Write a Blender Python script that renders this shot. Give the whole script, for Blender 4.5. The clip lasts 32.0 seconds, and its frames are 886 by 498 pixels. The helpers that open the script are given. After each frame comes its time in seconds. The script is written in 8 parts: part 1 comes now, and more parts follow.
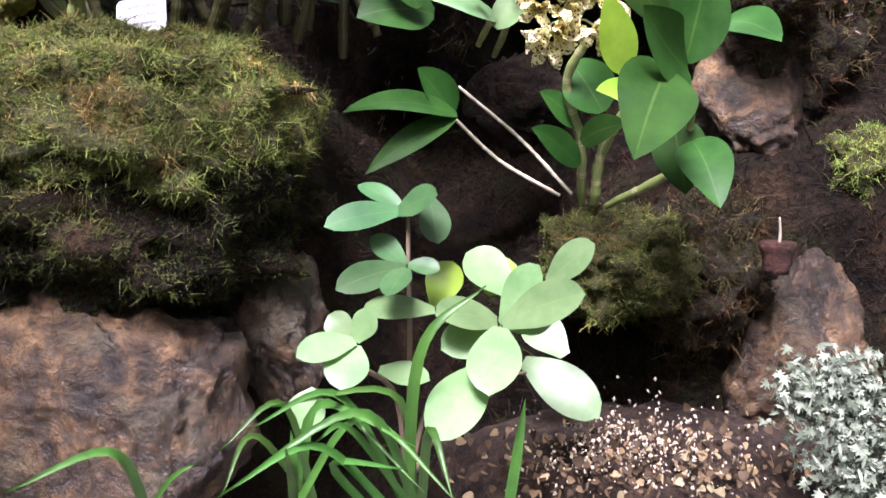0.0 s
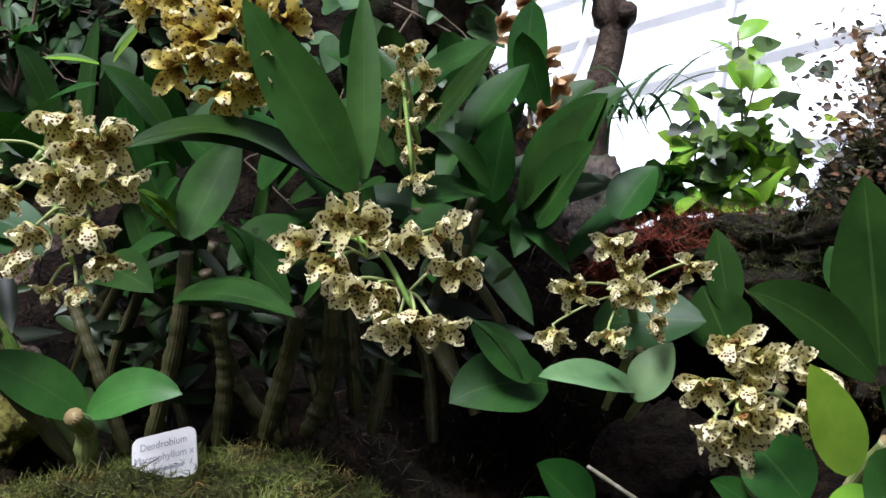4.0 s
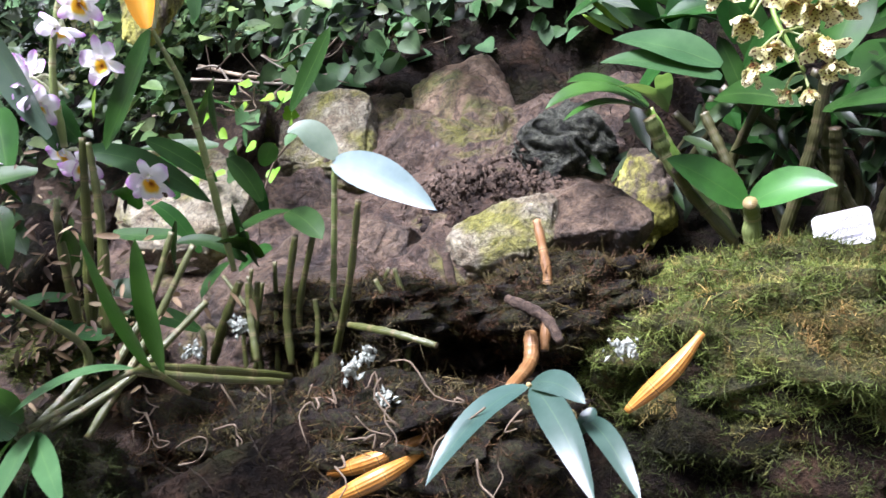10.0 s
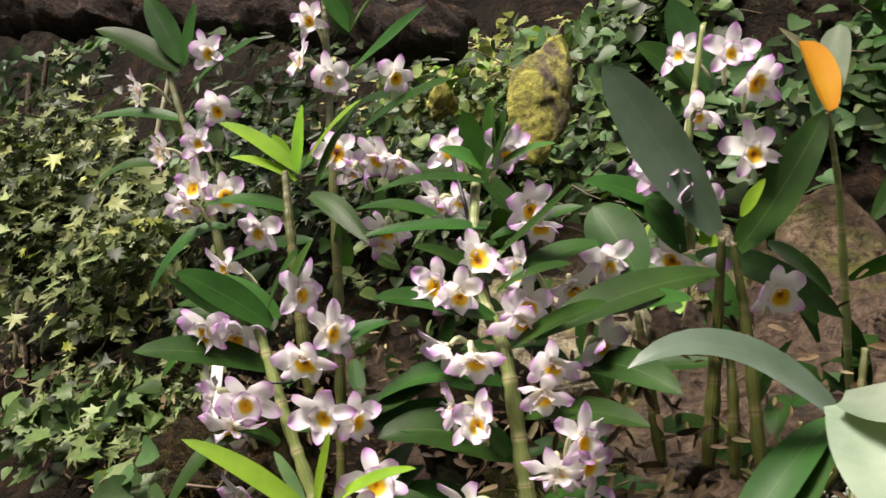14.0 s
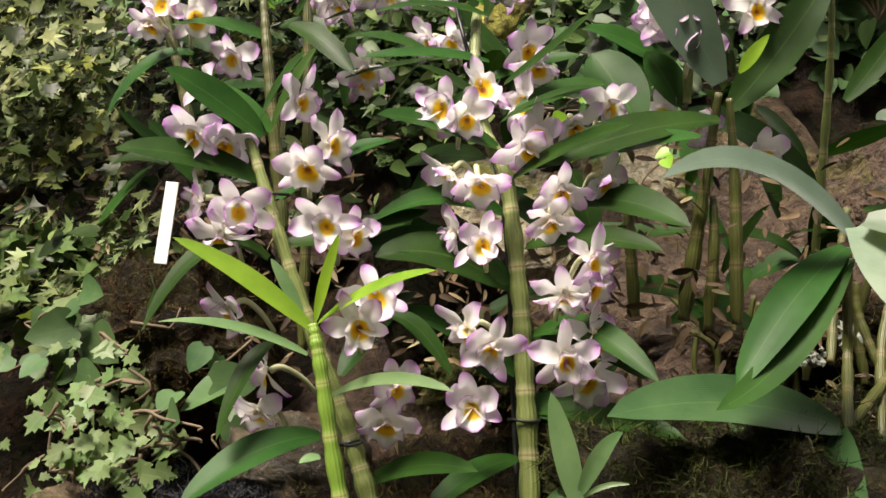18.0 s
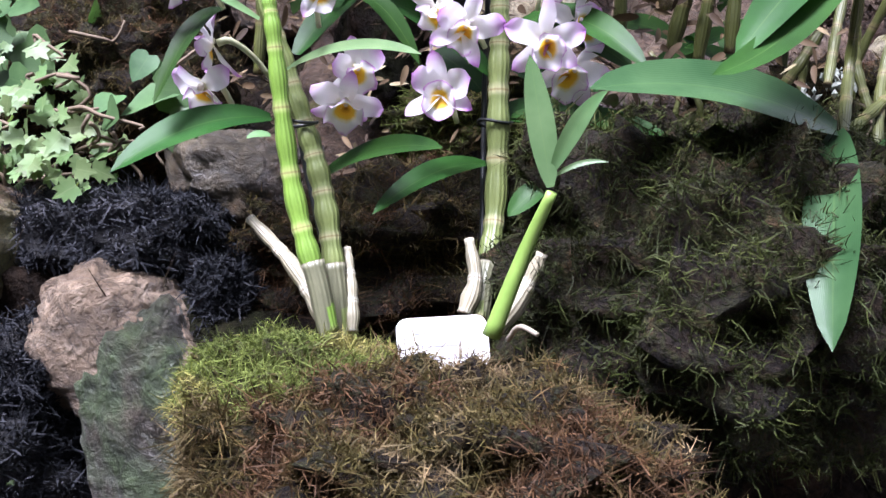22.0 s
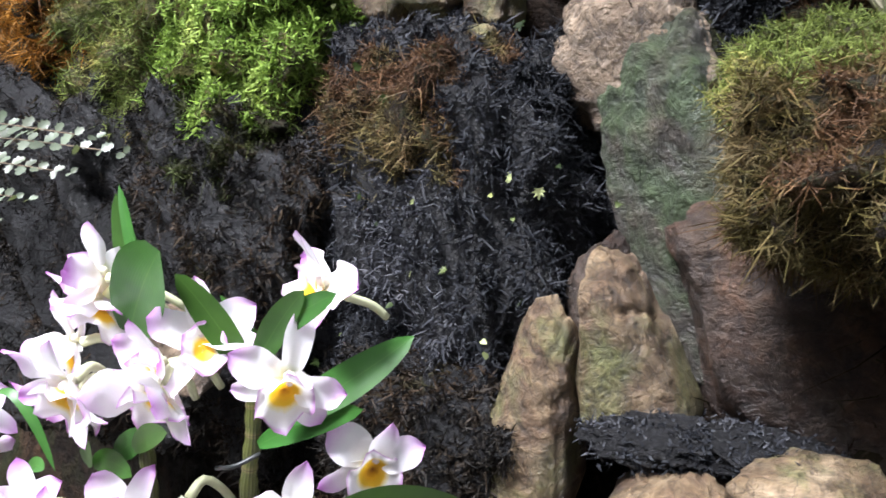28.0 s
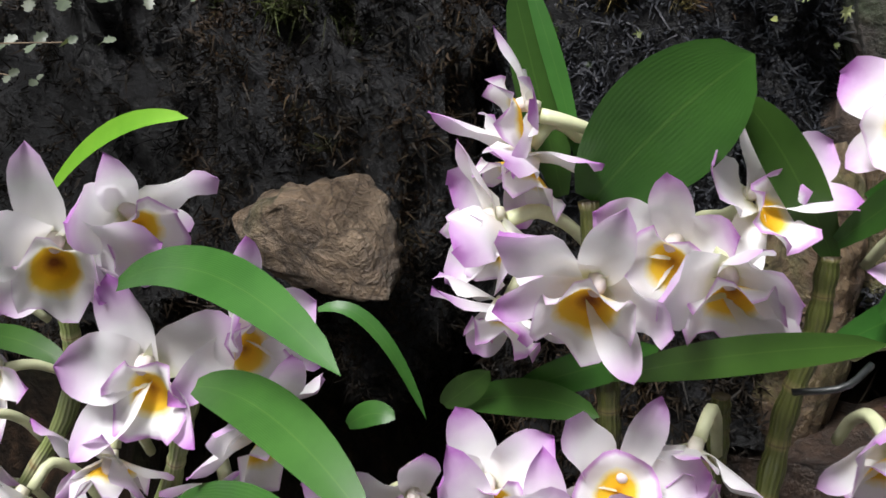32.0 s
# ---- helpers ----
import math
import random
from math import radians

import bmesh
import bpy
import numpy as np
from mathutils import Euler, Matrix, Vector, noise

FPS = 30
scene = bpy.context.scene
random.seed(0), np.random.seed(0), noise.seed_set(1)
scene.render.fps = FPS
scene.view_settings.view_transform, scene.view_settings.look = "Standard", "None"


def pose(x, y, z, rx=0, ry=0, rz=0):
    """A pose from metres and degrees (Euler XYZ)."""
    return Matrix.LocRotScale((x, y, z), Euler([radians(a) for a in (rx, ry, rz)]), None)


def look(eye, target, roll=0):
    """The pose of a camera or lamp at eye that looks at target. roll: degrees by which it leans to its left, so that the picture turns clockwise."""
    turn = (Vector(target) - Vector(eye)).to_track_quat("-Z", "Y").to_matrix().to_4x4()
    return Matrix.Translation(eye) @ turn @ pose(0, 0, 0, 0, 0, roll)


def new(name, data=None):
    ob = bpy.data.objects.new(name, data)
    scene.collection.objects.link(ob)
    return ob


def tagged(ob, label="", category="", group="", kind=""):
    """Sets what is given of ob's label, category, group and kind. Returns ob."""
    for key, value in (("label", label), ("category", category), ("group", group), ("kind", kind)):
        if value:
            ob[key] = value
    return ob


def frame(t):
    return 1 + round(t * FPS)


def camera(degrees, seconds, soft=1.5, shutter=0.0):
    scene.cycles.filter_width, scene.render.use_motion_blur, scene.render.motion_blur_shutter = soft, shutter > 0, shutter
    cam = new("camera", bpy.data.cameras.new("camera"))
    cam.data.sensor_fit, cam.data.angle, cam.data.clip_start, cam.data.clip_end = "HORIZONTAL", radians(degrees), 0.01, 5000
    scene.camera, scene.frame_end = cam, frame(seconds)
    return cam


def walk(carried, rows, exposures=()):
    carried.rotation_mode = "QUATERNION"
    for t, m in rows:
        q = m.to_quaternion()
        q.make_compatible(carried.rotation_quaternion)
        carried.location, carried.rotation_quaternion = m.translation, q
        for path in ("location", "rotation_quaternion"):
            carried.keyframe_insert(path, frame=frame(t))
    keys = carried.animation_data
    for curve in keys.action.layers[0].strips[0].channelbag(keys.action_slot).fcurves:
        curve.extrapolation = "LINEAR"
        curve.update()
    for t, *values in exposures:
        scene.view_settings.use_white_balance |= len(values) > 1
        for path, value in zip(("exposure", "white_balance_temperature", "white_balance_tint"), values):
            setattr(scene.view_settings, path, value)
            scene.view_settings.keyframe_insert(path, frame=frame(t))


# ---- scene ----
cam = camera(53.0, 32.0, shutter=0.2)
PATH = [
    (0, (0.011, 0.025, 1.524), (-0.010, 2.001, 1.220), -0.1),
    (0.5, (0.030, 0.109, 1.562), (0.030, 2.092, 1.304), -1.6),
    (1, (0.053, 0.211, 1.607), (0.115, 2.203, 1.445), -2.9),
    (1.5, (0.013, 0.228, 1.613), (0.219, 2.217, 1.566), -2.5),
    (2, (-0.034, 0.269, 1.631), (0.186, 2.257, 1.634), -3.1),
    (2.5, (-0.010, 0.324, 1.649), (0.130, 2.317, 1.733), -4.8),
    (3, (-0.011, 0.348, 1.658), (0.008, 2.342, 1.814), -5.4),
    (3.5, (-0.032, 0.358, 1.672), (-0.118, 2.341, 1.917), -5.8),
    (5.5, (-0.045, 0.323, 1.706), (-0.288, 2.279, 2.042), -5.9),
    (6, (-0.049, 0.305, 1.706), (-0.334, 2.250, 2.070), -5.4),
    (6.5, (-0.071, 0.300, 1.707), (-0.401, 2.237, 2.083), -5.1),
    (7, (-0.088, 0.290, 1.701), (-0.484, 2.213, 2.082), -4.9),
    (7.5, (-0.092, 0.281, 1.697), (-0.614, 2.172, 2.086), -4.8),
    (8, (-0.110, 0.268, 1.678), (-0.760, 2.124, 2.039), -4.9),
    (8.5, (-0.158, 0.221, 1.665), (-0.894, 2.054, 1.975), -4.8),
    (9, (-0.200, 0.170, 1.658), (-0.987, 1.991, 1.914), -5.1),
    (9.5, (-0.261, 0.086, 1.632), (-1.111, 1.888, 1.811), -4.8),
    (10, (-0.324, 0.031, 1.614), (-1.230, 1.812, 1.704), -4.8),
    (10.5, (-0.355, -0.019, 1.624), (-1.287, 1.749, 1.709), -5.0),
    (11, (-0.447, -0.025, 1.616), (-1.457, 1.696, 1.760), -4.9),
    (11.5, (-0.605, -0.015, 1.637), (-1.659, 1.674, 1.832), -6.7),
    (12, (-0.704, -0.030, 1.636), (-1.751, 1.657, 1.879), -6.2),
    (12.5, (-0.823, -0.125, 1.640), (-1.759, 1.619, 1.924), -5.3),
    (13, (-0.898, -0.180, 1.649), (-1.750, 1.599, 1.977), -4.3),
    (13.5, (-0.967, -0.169, 1.636), (-1.748, 1.625, 2.050), -4.4),
    (14, (-1.054, -0.125, 1.637), (-1.808, 1.670, 2.092), -4.8),
    (14.5, (-1.128, -0.118, 1.630), (-1.865, 1.678, 2.113), -4.6),
    (16.5, (-1.164, -0.140, 1.596), (-1.739, 1.725, 2.035), -3.3),
    (17, (-1.158, -0.130, 1.590), (-1.718, 1.752, 1.968), -2.9),
    (17.5, (-1.160, -0.131, 1.575), (-1.697, 1.764, 1.919), -2.5),
    (18, (-1.166, -0.120, 1.555), (-1.701, 1.784, 1.851), -2.0),
    (18.5, (-1.165, -0.108, 1.539), (-1.699, 1.803, 1.796), -1.6),
    (19, (-1.167, -0.093, 1.522), (-1.698, 1.824, 1.726), -0.9),
    (19.5, (-1.183, -0.077, 1.497), (-1.684, 1.851, 1.672), -0.7),
    (20, (-1.186, -0.073, 1.484), (-1.692, 1.859, 1.594), -0.3),
    (20.5, (-1.184, -0.056, 1.462), (-1.705, 1.875, 1.480), -0.6),
    (21, (-1.193, -0.053, 1.452), (-1.686, 1.885, 1.419), 0.1),
    (21.5, (-1.185, -0.050, 1.446), (-1.671, 1.889, 1.405), 0.7),
    (22, (-1.185, -0.052, 1.437), (-1.657, 1.892, 1.404), 1.1),
    (22.5, (-1.188, -0.057, 1.435), (-1.698, 1.877, 1.461), 1.7),
    (23, (-1.179, -0.069, 1.438), (-1.695, 1.861, 1.524), 1.5),
    (23.5, (-1.165, -0.073, 1.443), (-1.691, 1.854, 1.553), 1.4),
    (24, (-1.166, -0.084, 1.443), (-1.660, 1.850, 1.565), 1.1),
    (24.5, (-1.154, -0.088, 1.445), (-1.652, 1.845, 1.569), 1.0),
    (26.5, (-1.201, -0.058, 1.351), (-2.109, 1.713, 1.153), 1.9),
    (27, (-1.220, -0.075, 1.350), (-2.287, 1.593, 1.071), 0.8),
    (27.5, (-1.234, -0.080, 1.344), (-2.391, 1.515, 0.999), 0.5),
    (28, (-1.260, -0.088, 1.334), (-2.502, 1.431, 0.948), 0.5),
    (28.5, (-1.273, -0.086, 1.327), (-2.595, 1.348, 0.882), -0.5),
    (29, (-1.287, -0.074, 1.310), (-2.619, 1.337, 0.824), -2.2),
    (29.5, (-1.336, -0.128, 1.305), (-2.529, 1.399, 0.809), -1.8),
    (30, (-1.382, -0.188, 1.309), (-2.433, 1.422, 0.760), -1.7),
    (30.5, (-1.417, -0.223, 1.296), (-2.389, 1.429, 0.724), -0.6),
    (31, (-1.466, -0.218, 1.294), (-2.388, 1.459, 0.715), 0.0),
    (31.5, (-1.538, -0.176, 1.281), (-2.397, 1.530, 0.687), 1.1),
    (32, (-1.580, -0.125, 1.277), (-2.424, 1.578, 0.657), 0.8),
]
EXPOSURES = [(0.0, 1.85, 6000, 32), (1.0, 2.25, 5700, 36), (2.0, 1.4, 5600, 31), (3.0, 0.9, 5600, 21), (6.0, 0.1, 6300, 16), (7.5, 0.3, 6100, 16), (9.0, 1.55, 5600, 23), (10.5, 1.85, 5700, 23), (12.0, 1.05, 6900, 17), (13.0, 0.85, 7200, 15), (18.0, 0.85, 7500, 14), (20.3, 1.05, 6300, 19), (22.0, 1.65, 5600, 26), (24.5, 1.38, 5600, 25), (26.5, 2.5, 5300, 20), (27.2, 2.25, 5400, 20), (28.2, 1.6, 6000, 13), (30.0, 0.65, 6200, 10), (32.0, 0.42, 6300, 11)]
walk(cam, [(t, look(eye, target, roll)) for t, eye, target, roll in PATH], EXPOSURES)

# ---- world and light: diffuse daylight through a glass roof ----
world = bpy.data.worlds.new("sky")
scene.world = world
world.use_nodes = True
wn = world.node_tree
sky = wn.nodes.new("ShaderNodeTexSky")
sky.sky_type, sky.sun_disc = "NISHITA", False
sky.sun_elevation, sky.sun_rotation = radians(58), radians(195)
sky.air_density, sky.dust_density, sky.ozone_density = 1.0, 6.0, 0.6
haze = wn.nodes.new("ShaderNodeHueSaturation")
haze.inputs["Saturation"].default_value = 0.35
wn.links.new(sky.outputs[0], haze.inputs["Color"])
wn.links.new(haze.outputs[0], wn.nodes["Background"].inputs[0])
wn.nodes["Background"].inputs[1].default_value = 0.06
sun = new("sun", bpy.data.lights.new("sun", "SUN"))
sun.data.energy, sun.data.angle, sun.data.color = 4.8, radians(20), (1.0, 0.98, 0.95)
sun.matrix_world = look((-0.85, -0.15, 3.1), (-0.6, 0.8, 1.5))


# ---- materials ----
def nodes_of(name):
    m = bpy.data.materials.new(name)
    m.use_nodes = True
    nt = m.node_tree
    return m, nt, nt.nodes["Principled BSDF"], nt.nodes["Material Output"]


def nd(nt, kind, **values):
    n = nt.nodes.new("ShaderNode" + kind)
    for key, v in values.items():
        n.inputs[key].default_value = v
    return n


def ramp(nt, source, stops):
    n = nt.nodes.new("ShaderNodeValToRGB")
    e = n.color_ramp.elements
    while len(e) < len(stops):
        e.new(0.5)
    for k, (p, c) in zip(e, stops):
        k.position, k.color = p, (*c, 1)
    nt.links.new(source, n.inputs[0])
    return n.outputs[0]


def mixc(nt, fac, a, b, blend="MIX"):
    n = nt.nodes.new("ShaderNodeMix")
    n.data_type, n.blend_type = "RGBA", blend
    for src, slot in ((fac, 0), (a, 6), (b, 7)):
        if isinstance(src, (int, float)):
            n.inputs[slot].default_value = src
        elif isinstance(src, tuple):
            n.inputs[slot].default_value = (*src, 1)
        else:
            nt.links.new(src, n.inputs[slot])
    return n.outputs[2]


def noise_out(nt, scale, detail=6.0, rough=0.6, coords=None, dist=0.0):
    n = nd(nt, "TexNoise", Scale=scale, Detail=detail, Roughness=rough, Distortion=dist)
    nt.links.new(coords or nd(nt, "TexCoord").outputs["Object"], n.inputs["Vector"])
    return n.outputs["Fac"]


def bump(nt, bsdf, height, strength, distance):
    b = nd(nt, "Bump", Strength=strength, Distance=distance)
    nt.links.new(height, b.inputs["Height"])
    nt.links.new(b.outputs[0], bsdf.inputs["Normal"])


def earth(name, stops, scale=9.0, fine=70.0, rough=0.85, relief=0.02, patch=None, spec=0.3):
    """Rock, soil or bark: a colour ramp over broad noise, fine grain, an optional second tint in patches."""
    m, nt, b, out = nodes_of(name)
    geo = nd(nt, "NewGeometry").outputs["Position"]
    broad = noise_out(nt, scale, 8.0, 0.65, geo, 0.4)
    grain = noise_out(nt, fine, 6.0, 0.7, geo)
    c = ramp(nt, broad, stops)
    if patch:
        colour, pscale, lo, hi = patch
        c = mixc(nt, ramp(nt, noise_out(nt, pscale, 5.0, 0.6, geo, 0.8), [(lo, (0, 0, 0)), (hi, (1, 1, 1))]), c, colour)
    c = mixc(nt, 0.55, c, ramp(nt, grain, [(0.3, (0.35, 0.33, 0.3)), (0.7, (1.3, 1.25, 1.2))]), "MULTIPLY")
    blot = noise_out(nt, scale * 3.1, 7.0, 0.7, geo, 1.2)
    c = mixc(nt, 0.75, c, ramp(nt, blot, [(0.36, (0.3, 0.28, 0.26)), (0.5, (0.9, 0.88, 0.85)), (0.66, (1.5, 1.45, 1.35))]), "MULTIPLY")
    crack = nd(nt, "TexVoronoi", Scale=scale * 1.6, Randomness=1.0)
    crack.feature = "DISTANCE_TO_EDGE"
    wob = nt.nodes.new("ShaderNodeVectorMath")
    wob.operation = "MULTIPLY_ADD"
    wn_ = nd(nt, "TexNoise", Scale=scale * 2.0, Detail=4.0)
    nt.links.new(geo, wn_.inputs["Vector"])
    nt.links.new(wn_.outputs["Color"], wob.inputs[0])
    wob.inputs[1].default_value = (0.07, 0.07, 0.07)
    nt.links.new(geo, wob.inputs[2])
    nt.links.new(wob.outputs[0], crack.inputs["Vector"])
    line = ramp(nt, crack.outputs["Distance"], [(0.0, (0.22, 0.2, 0.19)), (0.045, (1, 1, 1))])
    c = mixc(nt, 0.7, c, line, "MULTIPLY")
    nt.links.new(c, b.inputs["Base Color"])
    b.inputs["Roughness"].default_value = rough
    b.inputs["Specular IOR Level"].default_value = spec
    h = nt.nodes.new("ShaderNodeMath")
    h.operation = "MULTIPLY_ADD"
    h.inputs[1].default_value = 0.35
    nt.links.new(grain, h.inputs[0])
    nt.links.new(broad, h.inputs[2])
    h2 = nt.nodes.new("ShaderNodeMath")
    h2.operation = "MULTIPLY_ADD"
    h2.inputs[1].default_value = 0.5
    nt.links.new(blot, h2.inputs[0])
    nt.links.new(h.outputs[0], h2.inputs[2])
    bump(nt, b, h2.outputs[0], 1.0, relief)
    return m


def leafy(name, dark, light, rib=(0.25, 0.38, 0.1), gloss=0.36, veins=26.0, glow=0.22, ribw=0.02, edge=None, sheen=0.08, spec=0.3):
    """A leaf: two greens over noise, a paler midrib, fine lengthwise veins, and light that passes through."""
    m, nt, b, out = nodes_of(name)
    uv = nd(nt, "UVMap")
    sep = nd(nt, "SeparateXYZ")
    nt.links.new(uv.outputs[0], sep.inputs[0])
    rnd = nd(nt, "ObjectInfo").outputs["Random"]
    geo = nd(nt, "NewGeometry").outputs["Position"]
    c = ramp(nt, noise_out(nt, 16.0, 5.0, 0.6, geo), [(0.32, dark), (0.7, light)])
    hsv = nd(nt, "HueSaturation")
    for slot, lo, hi in (("Hue", 0.485, 0.515), ("Value", 0.75, 1.25)):
        mr = nd(nt, "MapRange")
        mr.inputs[3].default_value, mr.inputs[4].default_value = lo, hi
        nt.links.new(rnd, mr.inputs[0])
        nt.links.new(mr.outputs[0], hsv.inputs[slot])
    nt.links.new(c, hsv.inputs["Color"])
    c = hsv.outputs[0]
    mid = nt.nodes.new("ShaderNodeMath")
    mid.operation = "COMPARE"
    mid.inputs[1].default_value, mid.inputs[2].default_value = 0.5, ribw
    nt.links.new(sep.outputs[0], mid.inputs[0])
    fac = nt.nodes.new("ShaderNodeMath")
    fac.operation = "MULTIPLY"
    fac.inputs[1].default_value = 0.07
    nt.links.new(mid.outputs[0], fac.inputs[0])
    c = mixc(nt, fac.outputs[0], c, rib)
    if edge:
        c = mixc(nt, ramp(nt, sep.outputs[1], [(edge[1], (0, 0, 0)), (edge[2], (1, 1, 1))]), c, edge[0])
    nt.links.new(c, b.inputs["Base Color"])
    b.inputs["Roughness"].default_value = gloss
    b.inputs["Coat Weight"].default_value, b.inputs["Coat Roughness"].default_value = sheen, 0.3
    b.inputs["Specular IOR Level"].default_value = spec
    wave = nt.nodes.new("ShaderNodeMath")
    wave.operation = "SINE"
    mul = nt.nodes.new("ShaderNodeMath")
    mul.operation = "MULTIPLY"
    mul.inputs[1].default_value = veins * 6.283
    nt.links.new(sep.outputs[0], mul.inputs[0])
    nt.links.new(mul.outputs[0], wave.inputs[0])
    bump(nt, b, wave.outputs[0], 0.1, 0.0004)
    tr = nd(nt, "BsdfTranslucent")
    nt.links.new(mixc(nt, 1.0, c, (1.25, 1.3, 0.5), "MULTIPLY"), tr.inputs[0])
    mx = nd(nt, "MixShader")
    mx.inputs[0].default_value = glow
    nt.links.new(b.outputs[0], mx.inputs[1])
    nt.links.new(tr.outputs[0], mx.inputs[2])
    nt.links.new(mx.outputs[0], out.inputs[0])
    return m


def petal_mat(name, stops, spots=None, gloss=0.5, glow=0.3):
    """A petal: colours from base to tip, with optional dark spots."""
    m, nt, b, out = nodes_of(name)
    uv = nd(nt, "UVMap")
    sep = nd(nt, "SeparateXYZ")
    nt.links.new(uv.outputs[0], sep.inputs[0])
    rnd = nd(nt, "ObjectInfo").outputs["Random"]
    sh = nt.nodes.new("ShaderNodeMath")
    sh.operation = "MULTIPLY_ADD"
    sh.inputs[1].default_value = 0.2
    nt.links.new(noise_out(nt, 90.0, 3.0), sh.inputs[0])
    nt.links.new(sep.outputs[1], sh.inputs[2])
    sh2 = nt.nodes.new("ShaderNodeMath")
    sh2.operation = "MULTIPLY_ADD"
    sh2.inputs[1].default_value, sh2.inputs[2].default_value = 0.17, -0.18
    nt.links.new(rnd, sh2.inputs[0])
    ad = nt.nodes.new("ShaderNodeMath")
    nt.links.new(sh.outputs[0], ad.inputs[0])
    nt.links.new(sh2.outputs[0], ad.inputs[1])
    c = ramp(nt, ad.outputs[0], stops)
    if spots:
        v = nd(nt, "TexVoronoi", Scale=spots[1])
        nt.links.new(nd(nt, "TexCoord").outputs["Object"], v.inputs["Vector"])
        c = mixc(nt, ramp(nt, v.outputs["Distance"], [(spots[2], (1, 1, 1)), (spots[2] + 0.08, (0, 0, 0))]), c, spots[0])
    nt.links.new(c, b.inputs["Base Color"])
    b.inputs["Roughness"].default_value = gloss
    b.inputs["Specular IOR Level"].default_value = 0.25
    bump(nt, b, noise_out(nt, 160.0, 3.0), 0.25, 0.001)
    tr = nd(nt, "BsdfTranslucent")
    nt.links.new(c, tr.inputs[0])
    mx = nd(nt, "MixShader")
    mx.inputs[0].default_value = glow
    nt.links.new(b.outputs[0], mx.inputs[1])
    nt.links.new(tr.outputs[0], mx.inputs[2])
    nt.links.new(mx.outputs[0], out.inputs[0])
    return m


def cane_mat(name, body, pale, node):
    """A jointed stem: V counts the joints; each joint ends in a dry ring."""
    m, nt, b, out = nodes_of(name)
    uv = nd(nt, "UVMap")
    sep = nd(nt, "SeparateXYZ")
    nt.links.new(uv.outputs[0], sep.inputs[0])
    fr = nt.nodes.new("ShaderNodeMath")
    fr.operation = "FRACT"
    nt.links.new(sep.outputs[1], fr.inputs[0])
    geo = nd(nt, "NewGeometry").outputs["Position"]
    c = ramp(nt, fr.outputs[0], [(0.0, node), (0.03, pale), (0.14, body), (0.9, body), (0.97, pale), (1.0, node)])
    c = mixc(nt, 0.6, c, ramp(nt, noise_out(nt, 45.0, 5.0, 0.6, geo), [(0.3, (0.6, 0.6, 0.55)), (0.7, (1.25, 1.2, 1.1))]), "MULTIPLY")
    nt.links.new(c, b.inputs["Base Color"])
    b.inputs["Roughness"].default_value = 0.42
    w = nt.nodes.new("ShaderNodeMath")
    w.operation = "SINE"
    mu = nt.nodes.new("ShaderNodeMath")
    mu.operation = "MULTIPLY"
    mu.inputs[1].default_value = 6.283 * 14
    nt.links.new(sep.outputs[0], mu.inputs[0])
    nt.links.new(mu.outputs[0], w.inputs[0])
    bump(nt, b, w.outputs[0], 0.3, 0.001)
    return m


def foliage(name, stops, glow=0.2, rough=0.42):
    """Small leaves in one mesh: a colour for each leaf, with light that passes through."""
    m, nt, b, out = nodes_of(name)
    g = nd(nt, "NewGeometry")
    c = ramp(nt, g.outputs["Random Per Island"], stops)
    c = mixc(nt, 0.6, c, ramp(nt, noise_out(nt, 60.0, 4.0, 0.6, g.outputs["Position"]), [(0.3, (0.55, 0.55, 0.5)), (0.7, (1.3, 1.3, 1.2))]), "MULTIPLY")
    nt.links.new(c, b.inputs["Base Color"])
    b.inputs["Roughness"].default_value = rough
    b.inputs["Specular IOR Level"].default_value = 0.2
    tr = nd(nt, "BsdfTranslucent")
    nt.links.new(c, tr.inputs[0])
    mx = nd(nt, "MixShader")
    mx.inputs[0].default_value = glow
    nt.links.new(b.outputs[0], mx.inputs[1])
    nt.links.new(tr.outputs[0], mx.inputs[2])
    nt.links.new(mx.outputs[0], out.inputs[0])
    return m


def plain(name, colour, rough=0.6, metal=0.0, vary=0.25, scale=30.0):
    m, nt, b, out = nodes_of(name)
    lo, hi = [tuple(v * k for v in colour) for k in (1 - vary, 1 + vary)]
    nt.links.new(ramp(nt, noise_out(nt, scale), [(0.35, lo), (0.65, hi)]), b.inputs["Base Color"])
    b.inputs["Roughness"].default_value, b.inputs["Metallic"].default_value = rough, metal
    return m


def mossy(name, stops, glow=0.25):
    """Moss shoots: colour by patches and by shoot."""
    m, nt, b, out = nodes_of(name)
    g = nd(nt, "NewGeometry")
    c = ramp(nt, noise_out(nt, 11.0, 5.0, 0.6, g.outputs["Position"], 0.5), stops)
    c = mixc(nt, 0.7, c, ramp(nt, g.outputs["Random Per Island"], [(0.0, (0.3, 0.29, 0.27)), (0.6, (0.9, 0.9, 0.85)), (1.0, (1.7, 1.62, 1.4))]), "MULTIPLY")
    nt.links.new(c, b.inputs["Base Color"])
    b.inputs["Roughness"].default_value = 0.6
    b.inputs["Specular IOR Level"].default_value = 0.12
    tr = nd(nt, "BsdfTranslucent")
    nt.links.new(c, tr.inputs[0])
    mx = nd(nt, "MixShader")
    mx.inputs[0].default_value = glow
    nt.links.new(b.outputs[0], mx.inputs[1])
    nt.links.new(tr.outputs[0], mx.inputs[2])
    nt.links.new(mx.outputs[0], out.inputs[0])
    return m


